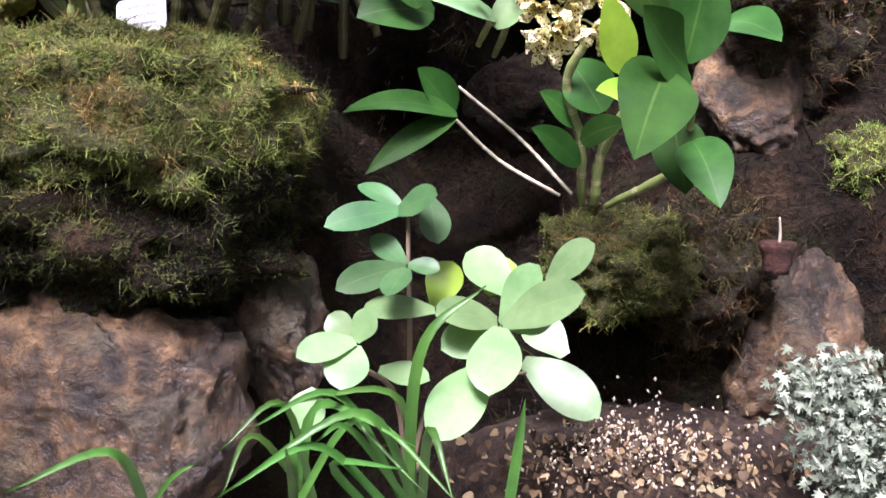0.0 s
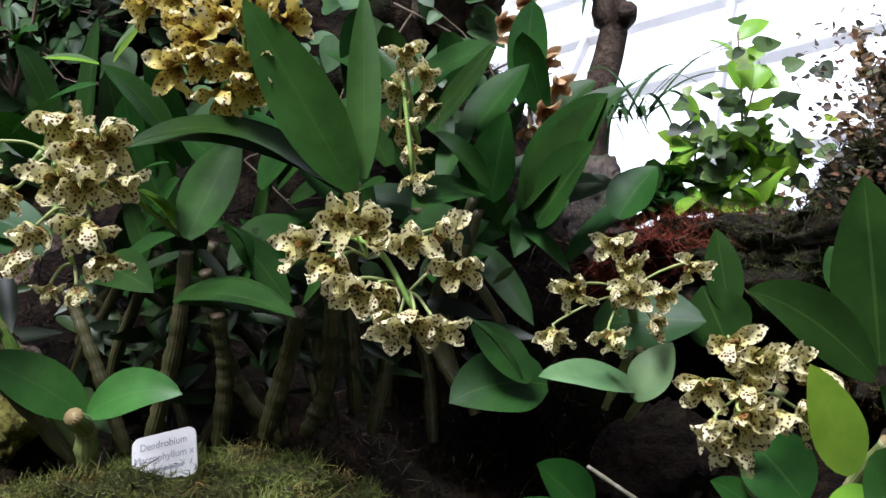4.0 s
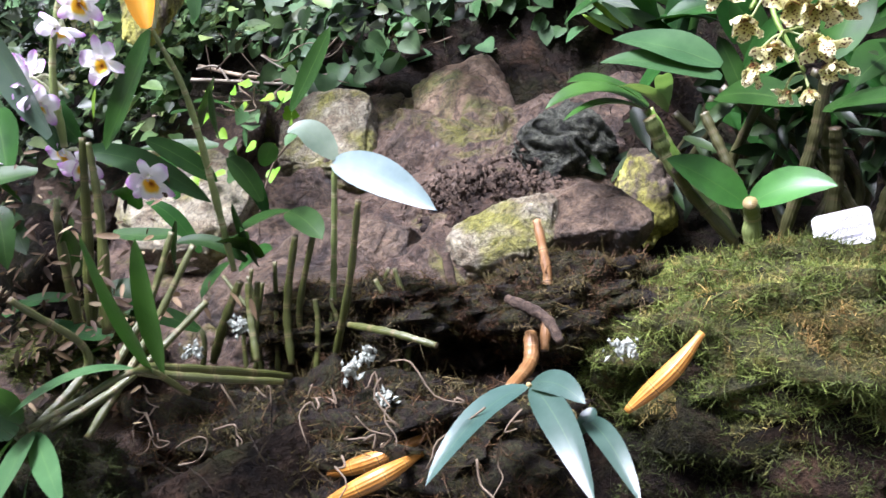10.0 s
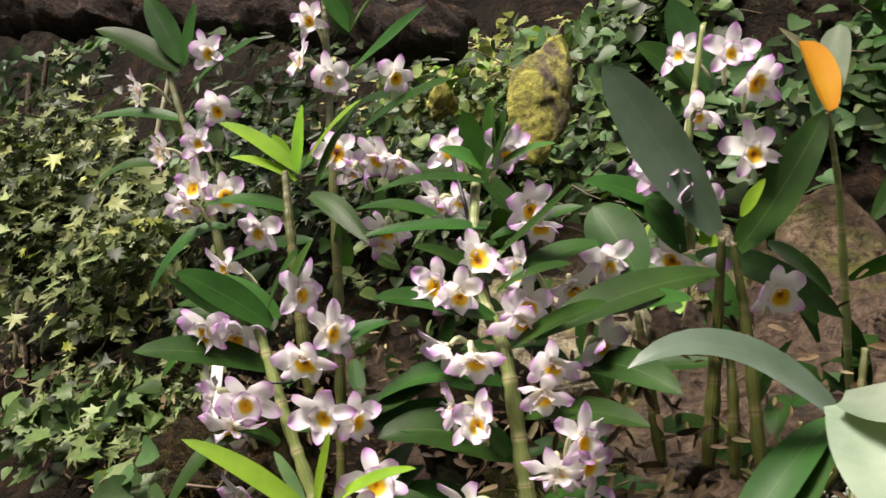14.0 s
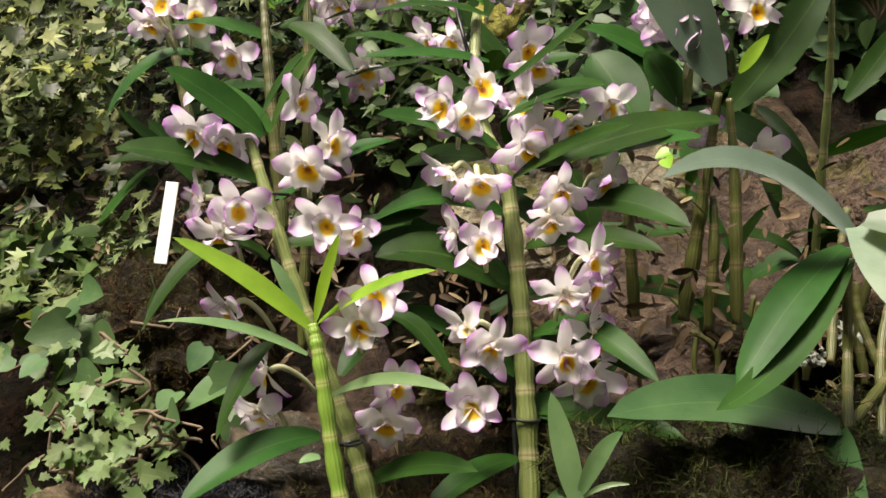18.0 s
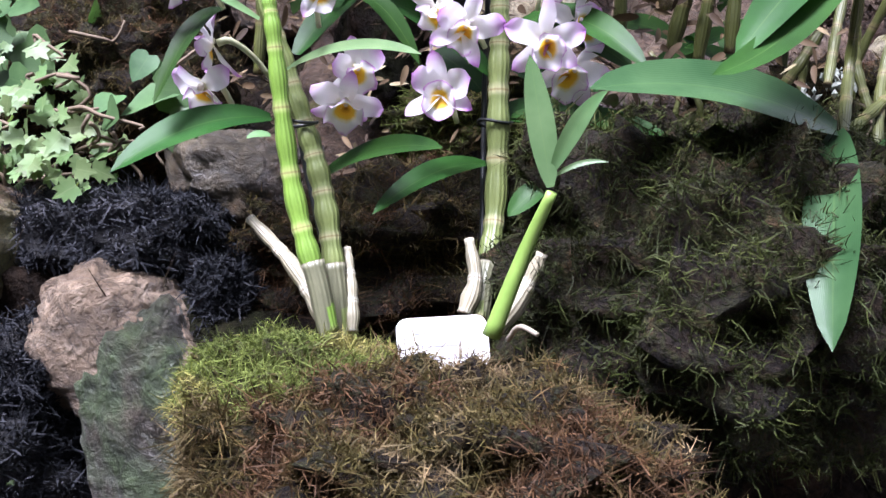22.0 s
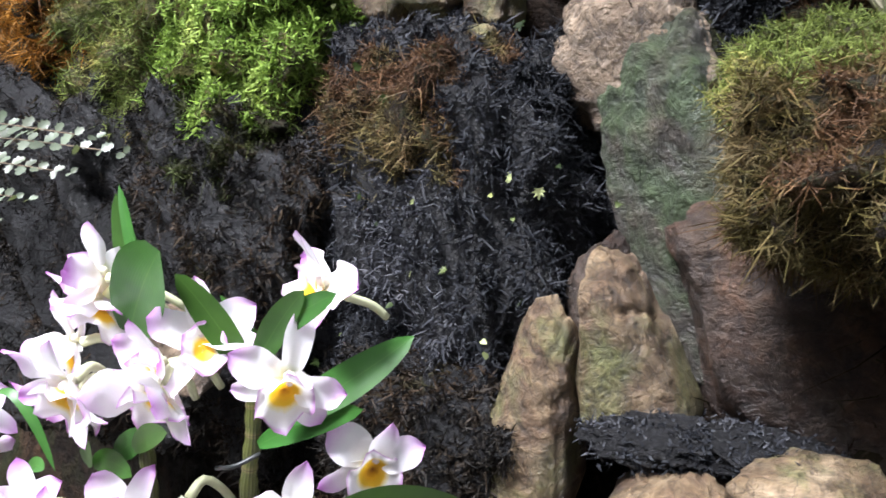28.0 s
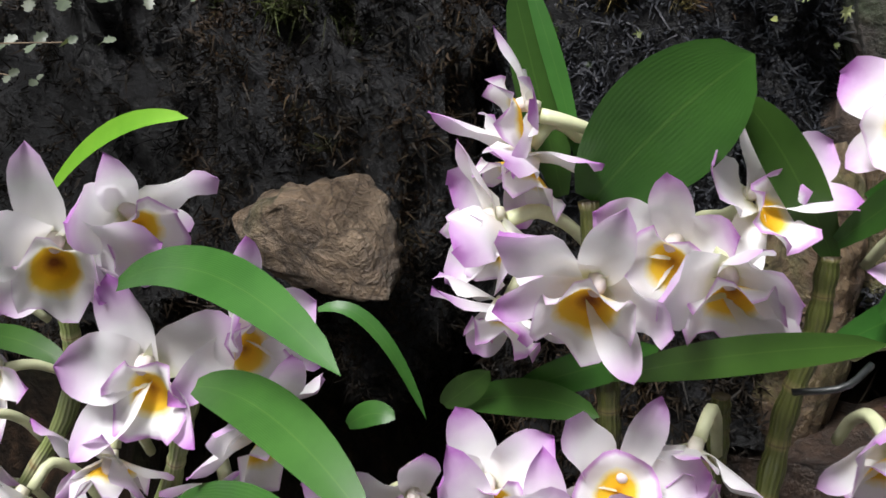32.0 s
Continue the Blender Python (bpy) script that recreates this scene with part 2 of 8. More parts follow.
M_BANK = earth("damp_bank", [(0.33, (0.004, 0.0025, 0.002)), (0.52, (0.016, 0.01, 0.006)), (0.66, (0.045, 0.027, 0.016)), (0.8, (0.1, 0.06, 0.036))], 12.0, 80.0, 0.8, 0.04, ((0.02, 0.022, 0.008), 7.0, 0.52, 0.66), 0.12)
M_BROWN = earth("brown_rock", [(0.32, (0.007, 0.004, 0.002)), (0.46, (0.038, 0.022, 0.011)), (0.58, (0.12, 0.072, 0.034)), (0.72, (0.27, 0.175, 0.09))], 15.0, 36.0, 0.45, 0.016,
                ((0.06, 0.05, 0.03), 6.0, 0.5, 0.62), 0.5)
M_TAN = earth("tan_rock", [(0.28, (0.06, 0.042, 0.03)), (0.46, (0.22, 0.155, 0.105)), (0.7, (0.4, 0.3, 0.21))], 12.0, 55.0, 0.55, 0.03,
              ((0.12, 0.13, 0.035), 9.0, 0.5, 0.6), 0.4)
M_PINK = earth("pinkish_rock", [(0.3, (0.075, 0.052, 0.037)), (0.5, (0.23, 0.175, 0.125)), (0.7, (0.38, 0.31, 0.235))], 14.0, 60.0, 0.5, 0.03, ((0.1, 0.1, 0.06), 10.0, 0.58, 0.7), 0.4)
M_GREY = earth("grey_rock", [(0.28, (0.03, 0.027, 0.026)), (0.5, (0.11, 0.092, 0.08)), (0.72, (0.24, 0.2, 0.165))], 13.0, 60.0, 0.5, 0.03,
               ((0.07, 0.1, 0.045), 9.0, 0.5, 0.62), 0.4)
M_LICHEN = earth("lichen_rock", [(0.25, (0.16, 0.15, 0.03)), (0.5, (0.3, 0.3, 0.06)), (0.75, (0.42, 0.42, 0.14))], 14.0, 60.0, 0.8, 0.01,
                 ((0.1, 0.08, 0.06), 9.0, 0.5, 0.6))
M_MOTTLE = earth("mottled_rock", [(0.25, (0.06, 0.05, 0.036)), (0.4, (0.24, 0.2, 0.135)), (0.52, (0.37, 0.345, 0.25)), (0.68, (0.52, 0.49, 0.4))], 22.0, 60.0, 0.6, 0.03, ((0.24, 0.24, 0.06), 9.0, 0.5, 0.62), 0.35)
M_CLAY = earth("clay_bank", [(0.3, (0.03, 0.019, 0.014)), (0.42, (0.1, 0.066, 0.05)), (0.52, (0.2, 0.14, 0.1)), (0.62, (0.14, 0.1, 0.075)), (0.75, (0.34, 0.26, 0.19))], 16.0, 75.0, 0.55, 0.06, ((0.2, 0.2, 0.05), 7.0, 0.56, 0.66), 0.4)
M_MUD = earth("brown_mud", [(0.28, (0.03, 0.02, 0.014)), (0.5, (0.12, 0.084, 0.058)), (0.72, (0.27, 0.2, 0.14))], 18.0, 70.0, 0.5, 0.035, ((0.05, 0.035, 0.03), 8.0, 0.5, 0.62), 0.45)
M_LOG = earth("log_bark", [(0.3, (0.012, 0.007, 0.006)), (0.52, (0.05, 0.03, 0.022)), (0.75, (0.17, 0.1, 0.06))], 26.0, 90.0, 0.8, 0.05)
M_LAVA = earth("lava_stone", [(0.35, (0.02, 0.022, 0.018)), (0.5, (0.09, 0.1, 0.075)), (0.68, (0.24, 0.25, 0.2))], 55.0, 140.0, 0.85, 0.05)
M_SOIL = earth("bark_soil", [(0.35, (0.01, 0.006, 0.005)), (0.55, (0.045, 0.027, 0.018)), (0.8, (0.13, 0.08, 0.055))], 40.0, 160.0, 0.9, 0.015)
M_BARK = earth("bark", [(0.3, (0.03, 0.02, 0.014)), (0.6, (0.1, 0.07, 0.05)), (0.8, (0.2, 0.15, 0.11))], 20.0, 90.0, 0.85, 0.012)
M_MOSS = mossy("green_moss", [(0.3, (0.2, 0.13, 0.045)), (0.42, (0.075, 0.1, 0.025)), (0.56, (0.16, 0.2, 0.05)), (0.68, (0.33, 0.26, 0.1)), (0.8, (0.16, 0.2, 0.05))])
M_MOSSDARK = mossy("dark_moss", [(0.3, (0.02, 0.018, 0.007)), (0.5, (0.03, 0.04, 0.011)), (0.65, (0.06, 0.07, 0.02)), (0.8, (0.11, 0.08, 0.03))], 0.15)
M_MOSSDRY = mossy("dry_moss", [(0.32, (0.026, 0.014, 0.008)), (0.44, (0.1, 0.056, 0.03)), (0.53, (0.07, 0.06, 0.02)), (0.6, (0.13, 0.1, 0.05)), (0.75, (0.29, 0.2, 0.12))])
M_LITTER = mossy("litter", [(0.35, (0.005, 0.004, 0.003)), (0.5, (0.018, 0.011, 0.007)), (0.62, (0.03, 0.027, 0.009)), (0.78, (0.09, 0.05, 0.025))], 0.08)
M_MOSSLIME = mossy("lime_moss", [(0.3, (0.12, 0.2, 0.03)), (0.5, (0.2, 0.3, 0.06)), (0.7, (0.32, 0.38, 0.11))])
M_MOSSBODY = earth("moss_body", [(0.3, (0.025, 0.022, 0.008)), (0.5, (0.08, 0.085, 0.022)), (0.62, (0.14, 0.11, 0.035)), (0.8, (0.2, 0.2, 0.06))], 45.0, 150.0, 0.9, 0.02)
M_DRYBODY = earth("matted_moss", [(0.32, (0.008, 0.005, 0.004)), (0.47, (0.036, 0.023, 0.011)), (0.56, (0.042, 0.046, 0.013)), (0.66, (0.1, 0.066, 0.03)), (0.8, (0.24, 0.16, 0.085))], 55.0, 220.0, 0.95, 0.05)
M_BLACKBODY = earth("black_mat", [(0.35, (0.003, 0.003, 0.004)), (0.6, (0.014, 0.015, 0.02)), (0.8, (0.05, 0.052, 0.065))], 70.0, 240.0, 0.6, 0.04, None, 0.5)
M_STUMP = cane_mat("brown_stump", (0.2, 0.1, 0.035), (0.3, 0.17, 0.07), (0.06, 0.035, 0.02))
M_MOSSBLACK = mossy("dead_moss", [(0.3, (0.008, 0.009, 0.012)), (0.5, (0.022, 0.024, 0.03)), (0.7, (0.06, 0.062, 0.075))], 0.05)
# moss with the recess's shade put into its near-black colours
M_MOSSMIX = mossy("moss_painted_shade", [(0.32, (0.004, 0.004, 0.005)), (0.48, (0.011, 0.009, 0.007)), (0.6, (0.028, 0.018, 0.011)), (0.75, (0.016, 0.019, 0.008))], 0.05)
M_MOSSRUST = mossy("rust_brown_moss", [(0.3, (0.045, 0.028, 0.016)), (0.48, (0.1, 0.055, 0.03)), (0.6, (0.11, 0.095, 0.04)), (0.75, (0.17, 0.1, 0.055))], 0.15)
M_LEAF = leafy("dark_leaf", (0.01, 0.036, 0.006), (0.024, 0.072, 0.012), gloss=0.42, glow=0.12, sheen=0.0, spec=0.14)
M_LEAFMID = leafy("mid_green_leaf", (0.024, 0.075, 0.012), (0.055, 0.145, 0.026), gloss=0.36, glow=0.2)
M_LEAFBLUE = leafy("bluish_leaf", (0.026, 0.075, 0.026), (0.06, 0.13, 0.05), gloss=0.36, sheen=0.0, spec=0.18)
# green leaf with the sky's pale sheen put into its grey-blue colour
M_LEAFSHEEN = leafy("leaf_painted_sheen", (0.075, 0.125, 0.085), (0.135, 0.195, 0.15), gloss=0.32, sheen=0.0, spec=0.5)
M_LEAFTEAL = leafy("blue_green_leaf", (0.026, 0.056, 0.042), (0.06, 0.1, 0.08), gloss=0.3, sheen=0.0, spec=0.4)
M_LEAFLIGHT = leafy("light_leaf", (0.085, 0.17, 0.065), (0.175, 0.285, 0.125), gloss=0.36, glow=0.25)
M_LEAFLIME = leafy("lime_leaf", (0.12, 0.26, 0.02), (0.24, 0.42, 0.04), glow=0.3)
M_LEAFPALE = leafy("pale_leaf", (0.14, 0.2, 0.14), (0.27, 0.33, 0.25), glow=0.3)
M_IVY = leafy("ivy_leaf", (0.03, 0.07, 0.024), (0.085, 0.155, 0.06), rib=(0.16, 0.22, 0.1), gloss=0.5, glow=0.2)
M_IVY.node_tree.nodes["Principled BSDF"].inputs["Specular IOR Level"].default_value = 0.15
M_MAPLE = leafy("cut_leaf", (0.08, 0.13, 0.04), (0.3, 0.36, 0.16), rib=(0.4, 0.42, 0.25), gloss=0.6, glow=0.3)
M_YELLOWLEAF = leafy("yellowed_leaf", (0.75, 0.36, 0.015), (0.85, 0.5, 0.04), rib=(0.7, 0.5, 0.2), glow=0.35)
M_CANE = cane_mat("green_cane", (0.17, 0.215, 0.07), (0.34, 0.35, 0.19), (0.22, 0.17, 0.07))
M_CANEFRESH = cane_mat("fresh_cane", (0.17, 0.3, 0.045), (0.34, 0.42, 0.14), (0.24, 0.22, 0.08))
# copy of the cane with the clump's shade put into its colour
M_CANEDARK = cane_mat("cane_painted_shade", (0.06, 0.06, 0.022), (0.1, 0.09, 0.045), (0.07, 0.05, 0.03))
M_OLIVE = cane_mat("olive_cane", (0.065, 0.075, 0.018), (0.14, 0.125, 0.052), (0.06, 0.045, 0.02))
M_CANEGREY = cane_mat("old_cane", (0.3, 0.28, 0.2), (0.5, 0.48, 0.4), (0.22, 0.18, 0.12))
M_SHEATH = cane_mat("papery_sheath", (0.15, 0.155, 0.095), (0.235, 0.235, 0.17), (0.13, 0.11, 0.075))
M_CANEGOLD = cane_mat("golden_cane", (0.36, 0.16, 0.025), (0.48, 0.24, 0.045), (0.08, 0.04, 0.02))
M_SHOOT = leafy("green_stem", (0.16, 0.27, 0.05), (0.26, 0.4, 0.09), glow=0.1, ribw=0.0)
M_PEDICEL = plain("pale_stalk", (0.5, 0.52, 0.32), 0.5)
M_YSTALK = plain("green_stalk", (0.3, 0.36, 0.12), 0.5)
M_WHITE = petal_mat("white_petal", [(0.0, (0.72, 0.74, 0.52)), (0.14, (0.9, 0.89, 0.87)), (0.55, (0.9, 0.88, 0.91)), (0.74, (0.84, 0.7, 0.87)), (0.9, (0.7, 0.44, 0.76)), (1.0, (0.55, 0.22, 0.62))], glow=0.42)
M_LIP = petal_mat("orchid_lip", [(0.0, (0.25, 0.07, 0.01)), (0.08, (0.6, 0.26, 0.01)), (0.18, (0.86, 0.46, 0.015)), (0.4, (0.88, 0.57, 0.04)), (0.5, (0.88, 0.8, 0.5)), (0.58, (0.9, 0.89, 0.86)), (0.88, (0.87, 0.82, 0.88)), (1.0, (0.62, 0.34, 0.66))], glow=0.38)
M_CREAM = petal_mat("spotted_petal", [(0.0, (0.3, 0.3, 0.07)), (0.4, (0.6, 0.56, 0.22)), (1.0, (0.8, 0.76, 0.48))], ((0.09, 0.035, 0.012), 330.0, 0.36))
M_GOLD = petal_mat("golden_petal", [(0.0, (0.16, 0.07, 0.012)), (0.3, (0.48, 0.37, 0.06)), (0.7, (0.66, 0.56, 0.14)), (1.0, (0.84, 0.8, 0.52))], ((0.14, 0.035, 0.01), 300.0, 0.3))
M_BROWNLIP = petal_mat("brown_lip", [(0.0, (0.14, 0.04, 0.01)), (0.5, (0.28, 0.12, 0.03)), (1.0, (0.45, 0.3, 0.1))], ((0.05, 0.01, 0.005), 260.0, 0.3))
M_TAG = plain("white_plastic", (0.82, 0.82, 0.8), 0.45, 0.0, 0.03)
M_INK = plain("grey_ink", (0.38, 0.38, 0.42), 0.7)
M_STEM = plain("woody_stem", (0.13, 0.095, 0.06), 0.8)
M_ROOT = plain("pale_root", (0.28, 0.24, 0.18), 0.7)
M_FRAME = plain("white_paint", (0.78, 0.78, 0.78), 0.4, 0.0, 0.05, 4.0)
M_FRAME.node_tree.nodes["Principled BSDF"].inputs["Transmission Weight"].default_value = 0.6
M_FRAME.node_tree.nodes["Principled BSDF"].inputs["Roughness"].default_value = 1.0
M_SLAB = earth("green_slab", [(0.28, (0.014, 0.012, 0.01)), (0.5, (0.043, 0.038, 0.03)), (0.72, (0.11, 0.09, 0.07))], 12.0, 60.0, 0.4, 0.03, ((0.05, 0.075, 0.035), 8.0, 0.46, 0.6), 0.5)
M_FACE = earth("face_slab", [(0.3, (0.03, 0.018, 0.011)), (0.44, (0.1, 0.066, 0.04)), (0.54, (0.17, 0.125, 0.075)), (0.7, (0.3, 0.24, 0.165))], 19.0, 90.0, 0.5, 0.012, ((0.12, 0.125, 0.05), 11.0, 0.5, 0.64), 0.4)
M_RUSTY = earth("rusty_rock", [(0.3, (0.012, 0.007, 0.005)), (0.5, (0.036, 0.02, 0.013)), (0.74, (0.12, 0.066, 0.038))], 16.0, 80.0, 0.5, 0.014, ((0.05, 0.035, 0.026), 9.0, 0.5, 0.62), 0.4)
M_TIE = plain("black_wire", (0.012, 0.014, 0.014), 0.4)


# ---- building helpers ----
def V(*a):
    return np.array(a, float)


def unit(v):
    v = np.asarray(v, float)
    return v / (np.linalg.norm(v) + 1e-9)


def mesh_of(name, verts, faces, uvs=None, material=None, smooth=True):
    me = bpy.data.meshes.new(name)
    me.from_pydata([tuple(v) for v in verts], [], faces)
    if uvs is not None:
        layer = me.uv_layers.new(name="UVMap")
        idx = np.empty(len(me.loops), np.int32)
        me.loops.foreach_get("vertex_index", idx)
        layer.data.foreach_set("uv", np.asarray(uvs, np.float32)[idx].ravel())
    if smooth:
        me.polygons.foreach_set("use_smooth", np.ones(len(me.polygons), bool))
    if material:
        me.materials.append(material)
    me.update()
    return me


def thing(name, loc, label, category, group=""):
    ob = new(name)
    ob.location = loc
    ob.empty_display_size = 0.02
    return tagged(ob, label, category, group)


def part(name, me, parent, label="", m=None, kind=""):
    """A mesh object under a thing. Without m the mesh is in world coordinates."""
    ob = new(name, me)
    ob.parent = parent
    if m is None:
        ob.matrix_parent_inverse = Matrix.Translation(-Vector(parent.location))
    else:
        ob.matrix_basis = m
    return tagged(ob, label, kind=kind)


def grid_faces(rows, cols, wrap=False):
    f = []
    for i in range(rows - 1):
        for j in range(cols if wrap else cols - 1):
            k = (j + 1) % cols
            f.append((i * cols + j, i * cols + k, (i + 1) * cols + k, (i + 1) * cols + j))
    return f


def curve_pts(pts, n):
    """A smooth line through the points given (Catmull-Rom)."""
    p = [np.asarray(q, float) for q in pts]
    if len(p) == 2:
        return np.array([p[0] + (p[1] - p[0]) * t for t in np.linspace(0, 1, n)])
    p = [2 * p[0] - p[1]] + p + [2 * p[-1] - p[-2]]
    out = []
    for t in np.linspace(0, len(p) - 3 - 1e-6, n):
        i = int(t)
        u = t - i
        a, b, c, d = p[i:i + 4]
        out.append(0.5 * (2 * b + (c - a) * u + (2 * a - 5 * b + 4 * c - d) * u * u + (3 * b - a - 3 * c + d) * u ** 3))
    return np.array(out)


def tube_data(pts, radii, sides=8, vs=None):
    pts = np.asarray(pts, float)
    n = len(pts)
    radii = np.broadcast_to(radii, n)
    tang = np.gradient(pts, axis=0)
    verts, uvs = [], []
    a = unit(np.cross(tang[0], V(0.3, 0.9, 0.2)))
    for i in range(n):
        t = unit(tang[i])
        a = unit(a - t * (a @ t))
        b = np.cross(t, a)
        for j in range(sides):
            w = 2 * math.pi * j / sides
            verts.append(pts[i] + radii[i] * (a * math.cos(w) + b * math.sin(w)))
            uvs.append((j / sides, vs[i] if vs is not None else i / (n - 1)))
    faces = grid_faces(n, sides, True) + [tuple(range(sides))[::-1], tuple(range((n - 1) * sides, n * sides))]
    return verts, faces, uvs


def tube(name, pts, r0, r1, mat, sides=7, n=14):
    p = curve_pts(pts, n)
    return mesh_of(name, *tube_data(p, np.linspace(r0, r1, n), sides), mat)


def cane_mesh(pts, joints, r, mat, swell=0.25, taper=0.75):
    """A jointed cane through the points: swollen joints with a ring at each end."""
    per = 7
    n = joints * per + 1
    p = curve_pts(pts, n)
    rad, vs = [], []
    for i in range(n):
        f = (i % per) / per
        s = i / (n - 1)
        k = 1 - swell * math.cos(2 * math.pi * f) * 0.5
        if i % per == 0:
            k = 1.06
        rad.append(r * k * (1 - (1 - taper) * s) * (0.75 + 0.25 * min(1, s * 5)))
        vs.append(i / per)
    return mesh_of("cane", *tube_data(p, rad, 10, vs), mat)


def leaf_mesh(base, tip, width, arch=0.0, n=(0, -0.5, 0.85), fold=0.18, wide_at=0.45, blunt=0.75, mat=None, wave=0.03, nl=13, seed=0):
    """A strap or oval leaf from base to tip; arch lifts its middle; n is the way its upper face looks."""
    rnd = random.Random(seed or int(abs(base[0] * 7919 + base[2] * 104729 + tip[0] * 1299709) * 1000) % 99991)
    base, tip = np.asarray(base, float), np.asarray(tip, float)
    n = unit(n)
    span = np.linalg.norm(tip - base)
    ctrl = (base + tip) / 2 + V(0, 0, arch) + n * 0.02 * span
    verts, uvs = [], []
    ph, tw = rnd.uniform(0, 6), rnd.uniform(-0.25, 0.25)
    us = (-1, -0.55, 0, 0.55, 1)
    for i in range(nl):
        s = i / (nl - 1)
        c = (1 - s) ** 2 * base + 2 * s * (1 - s) * ctrl + s * s * tip
        t = unit(2 * (1 - s) * (ctrl - base) + 2 * s * (tip - ctrl))
        side = unit(np.cross(t, n))
        up = np.cross(side, t)
        side, up = side * math.cos(tw * s) + up * math.sin(tw * s), up * math.cos(tw * s) - side * math.sin(tw * s)
        g = s ** (math.log(0.5) / math.log(wide_at))
        w = width / 2 * max(0.0, math.sin(math.pi * min(1, 0.04 + 0.96 * g))) ** blunt
        w = max(w, width * 0.05 * (1 - s))
        for u in us:
            verts.append(c + side * w * u + up * (fold * w * (abs(u) ** 1.3) + wave * w * math.sin(9 * s + ph + 1.5 * u) * abs(u)))
            uvs.append((0.5 + u / 2, s))
    return mesh_of("leaf", verts, grid_faces(nl, 5), uvs, mat)


def leaf(plant, base, tip, width, arch=0.02, mat=None, name="leaf", label="", **kw):
    return part(name, leaf_mesh(base, tip, width, arch, mat=mat or M_LEAF, **kw), plant, label)


def cane(plant, pts, joints, r, mat=None, name="cane", label="", **kw):
    return part(name, cane_mesh(pts, joints, r, mat or M_CANE, **kw), plant, label)


# ---- orchid flowers ----
def petal_data(length, width, curl, cup, ruffle, seed, blunt=0.7, wide_at=0.5, nl=9):
    rnd = random.Random(seed)
    ph = rnd.uniform(0, 6)
    verts, uvs = [], []
    y = z = 0.0
    for i in range(nl):
        s = i / (nl - 1)
        a = curl * (s - 0.25)
        if i:
            y += length / (nl - 1) * math.cos(a)
            z += length / (nl - 1) * math.sin(a)
        g = s ** (math.log(0.5) / math.log(wide_at))
        w = width / 2 * max(0.07 if i == 0 else 0.0, math.sin(math.pi * (0.07 + 0.93 * g))) ** blunt
        for u in (-1, -0.5, 0, 0.5, 1):
            verts.append(V(u * w, y, z + cup * w * u * u + ruffle * width * math.sin(11 * s + ph + u) * abs(u) ** 2))
            uvs.append((0.5 + u / 2, s))
    return verts, grid_faces(nl, 5), uvs


def lip_mesh(name, r, depth, mat, ruffle=0.1, tongue=1.25, seed=3):
    """A flared funnel with a ruffled rim."""
    rings, seg = 7, 20
    verts, uvs = [V(0, 0, -depth)], [(0.5, 0)]
    for i in range(1, rings):
        s = i / (rings - 1)
        for j in range(seg):
            w = 2 * math.pi * j / seg
            rr = r * s ** 0.8 * (1 + (tongue - 1) * max(0, -math.sin(w)))
            z = -depth * (1 - s ** 1.6) + ruffle * r * s ** 3 * math.sin(5 * w + seed) - 0.25 * depth * max(0, s - 0.75) * 4
            verts.append(V(rr * math.cos(w) * 0.95, rr * math.sin(w), z))
            uvs.append((j / seg, s))
    faces = [(0, 1 + j, 1 + (j + 1) % seg) for j in range(seg)]
    for i in range(rings - 2):
        for j in range(seg):
            a, b = 1 + i * seg + j, 1 + i * seg + (j + 1) % seg
            faces.append((a, a + seg, b + seg, b))
    return mesh_of(name, verts, faces, uvs, mat)


SEPALS = [mesh_of("sepal", *petal_data(0.037, 0.0168, c, 0.4, 0.05, k, 0.55, 0.56, 11), M_WHITE) for k, c in enumerate((-0.3, 0.35, 0.7))]
PETALS = [mesh_of("petal", *petal_data(0.036, 0.0235, c, 0.32, 0.1, 10 + k, 0.5, 0.58, 11), M_WHITE) for k, c in enumerate((-0.4, 0.3, 0.7))]
LIPS = [lip_mesh("lip", 0.0182, 0.012, M_LIP, 0.3, 1.3, k) for k in (1, 2, 4)]
COLUMN = mesh_of("column", *tube_data(curve_pts([(0, 0.003, -0.002), (0, 0.003, 0.004), (0, 0.001, 0.008)], 6), [0.0026, 0.003, 0.0032, 0.0032, 0.0028, 0.0015], 7), petal_mat("column_white", [(0, (0.8, 0.78, 0.6)), (1, (0.8, 0.7, 0.75))]))


def facing(loc, yaw, pitch, roll, size=1.0):
    """A pose whose +Z looks towards -Y of the world, turned by yaw (to +X) and pitch (up)."""
    a, b = radians(yaw), radians(pitch)
    f = Vector((math.sin(a) * math.cos(b), -math.cos(a) * math.cos(b), math.sin(b)))
    q = f.to_track_quat("Z", "Y").to_matrix().to_4x4()
    return Matrix.Translation(loc) @ q @ pose(0, 0, 0, 0, 0, roll) @ Matrix.Diagonal((size, size, size, 1))


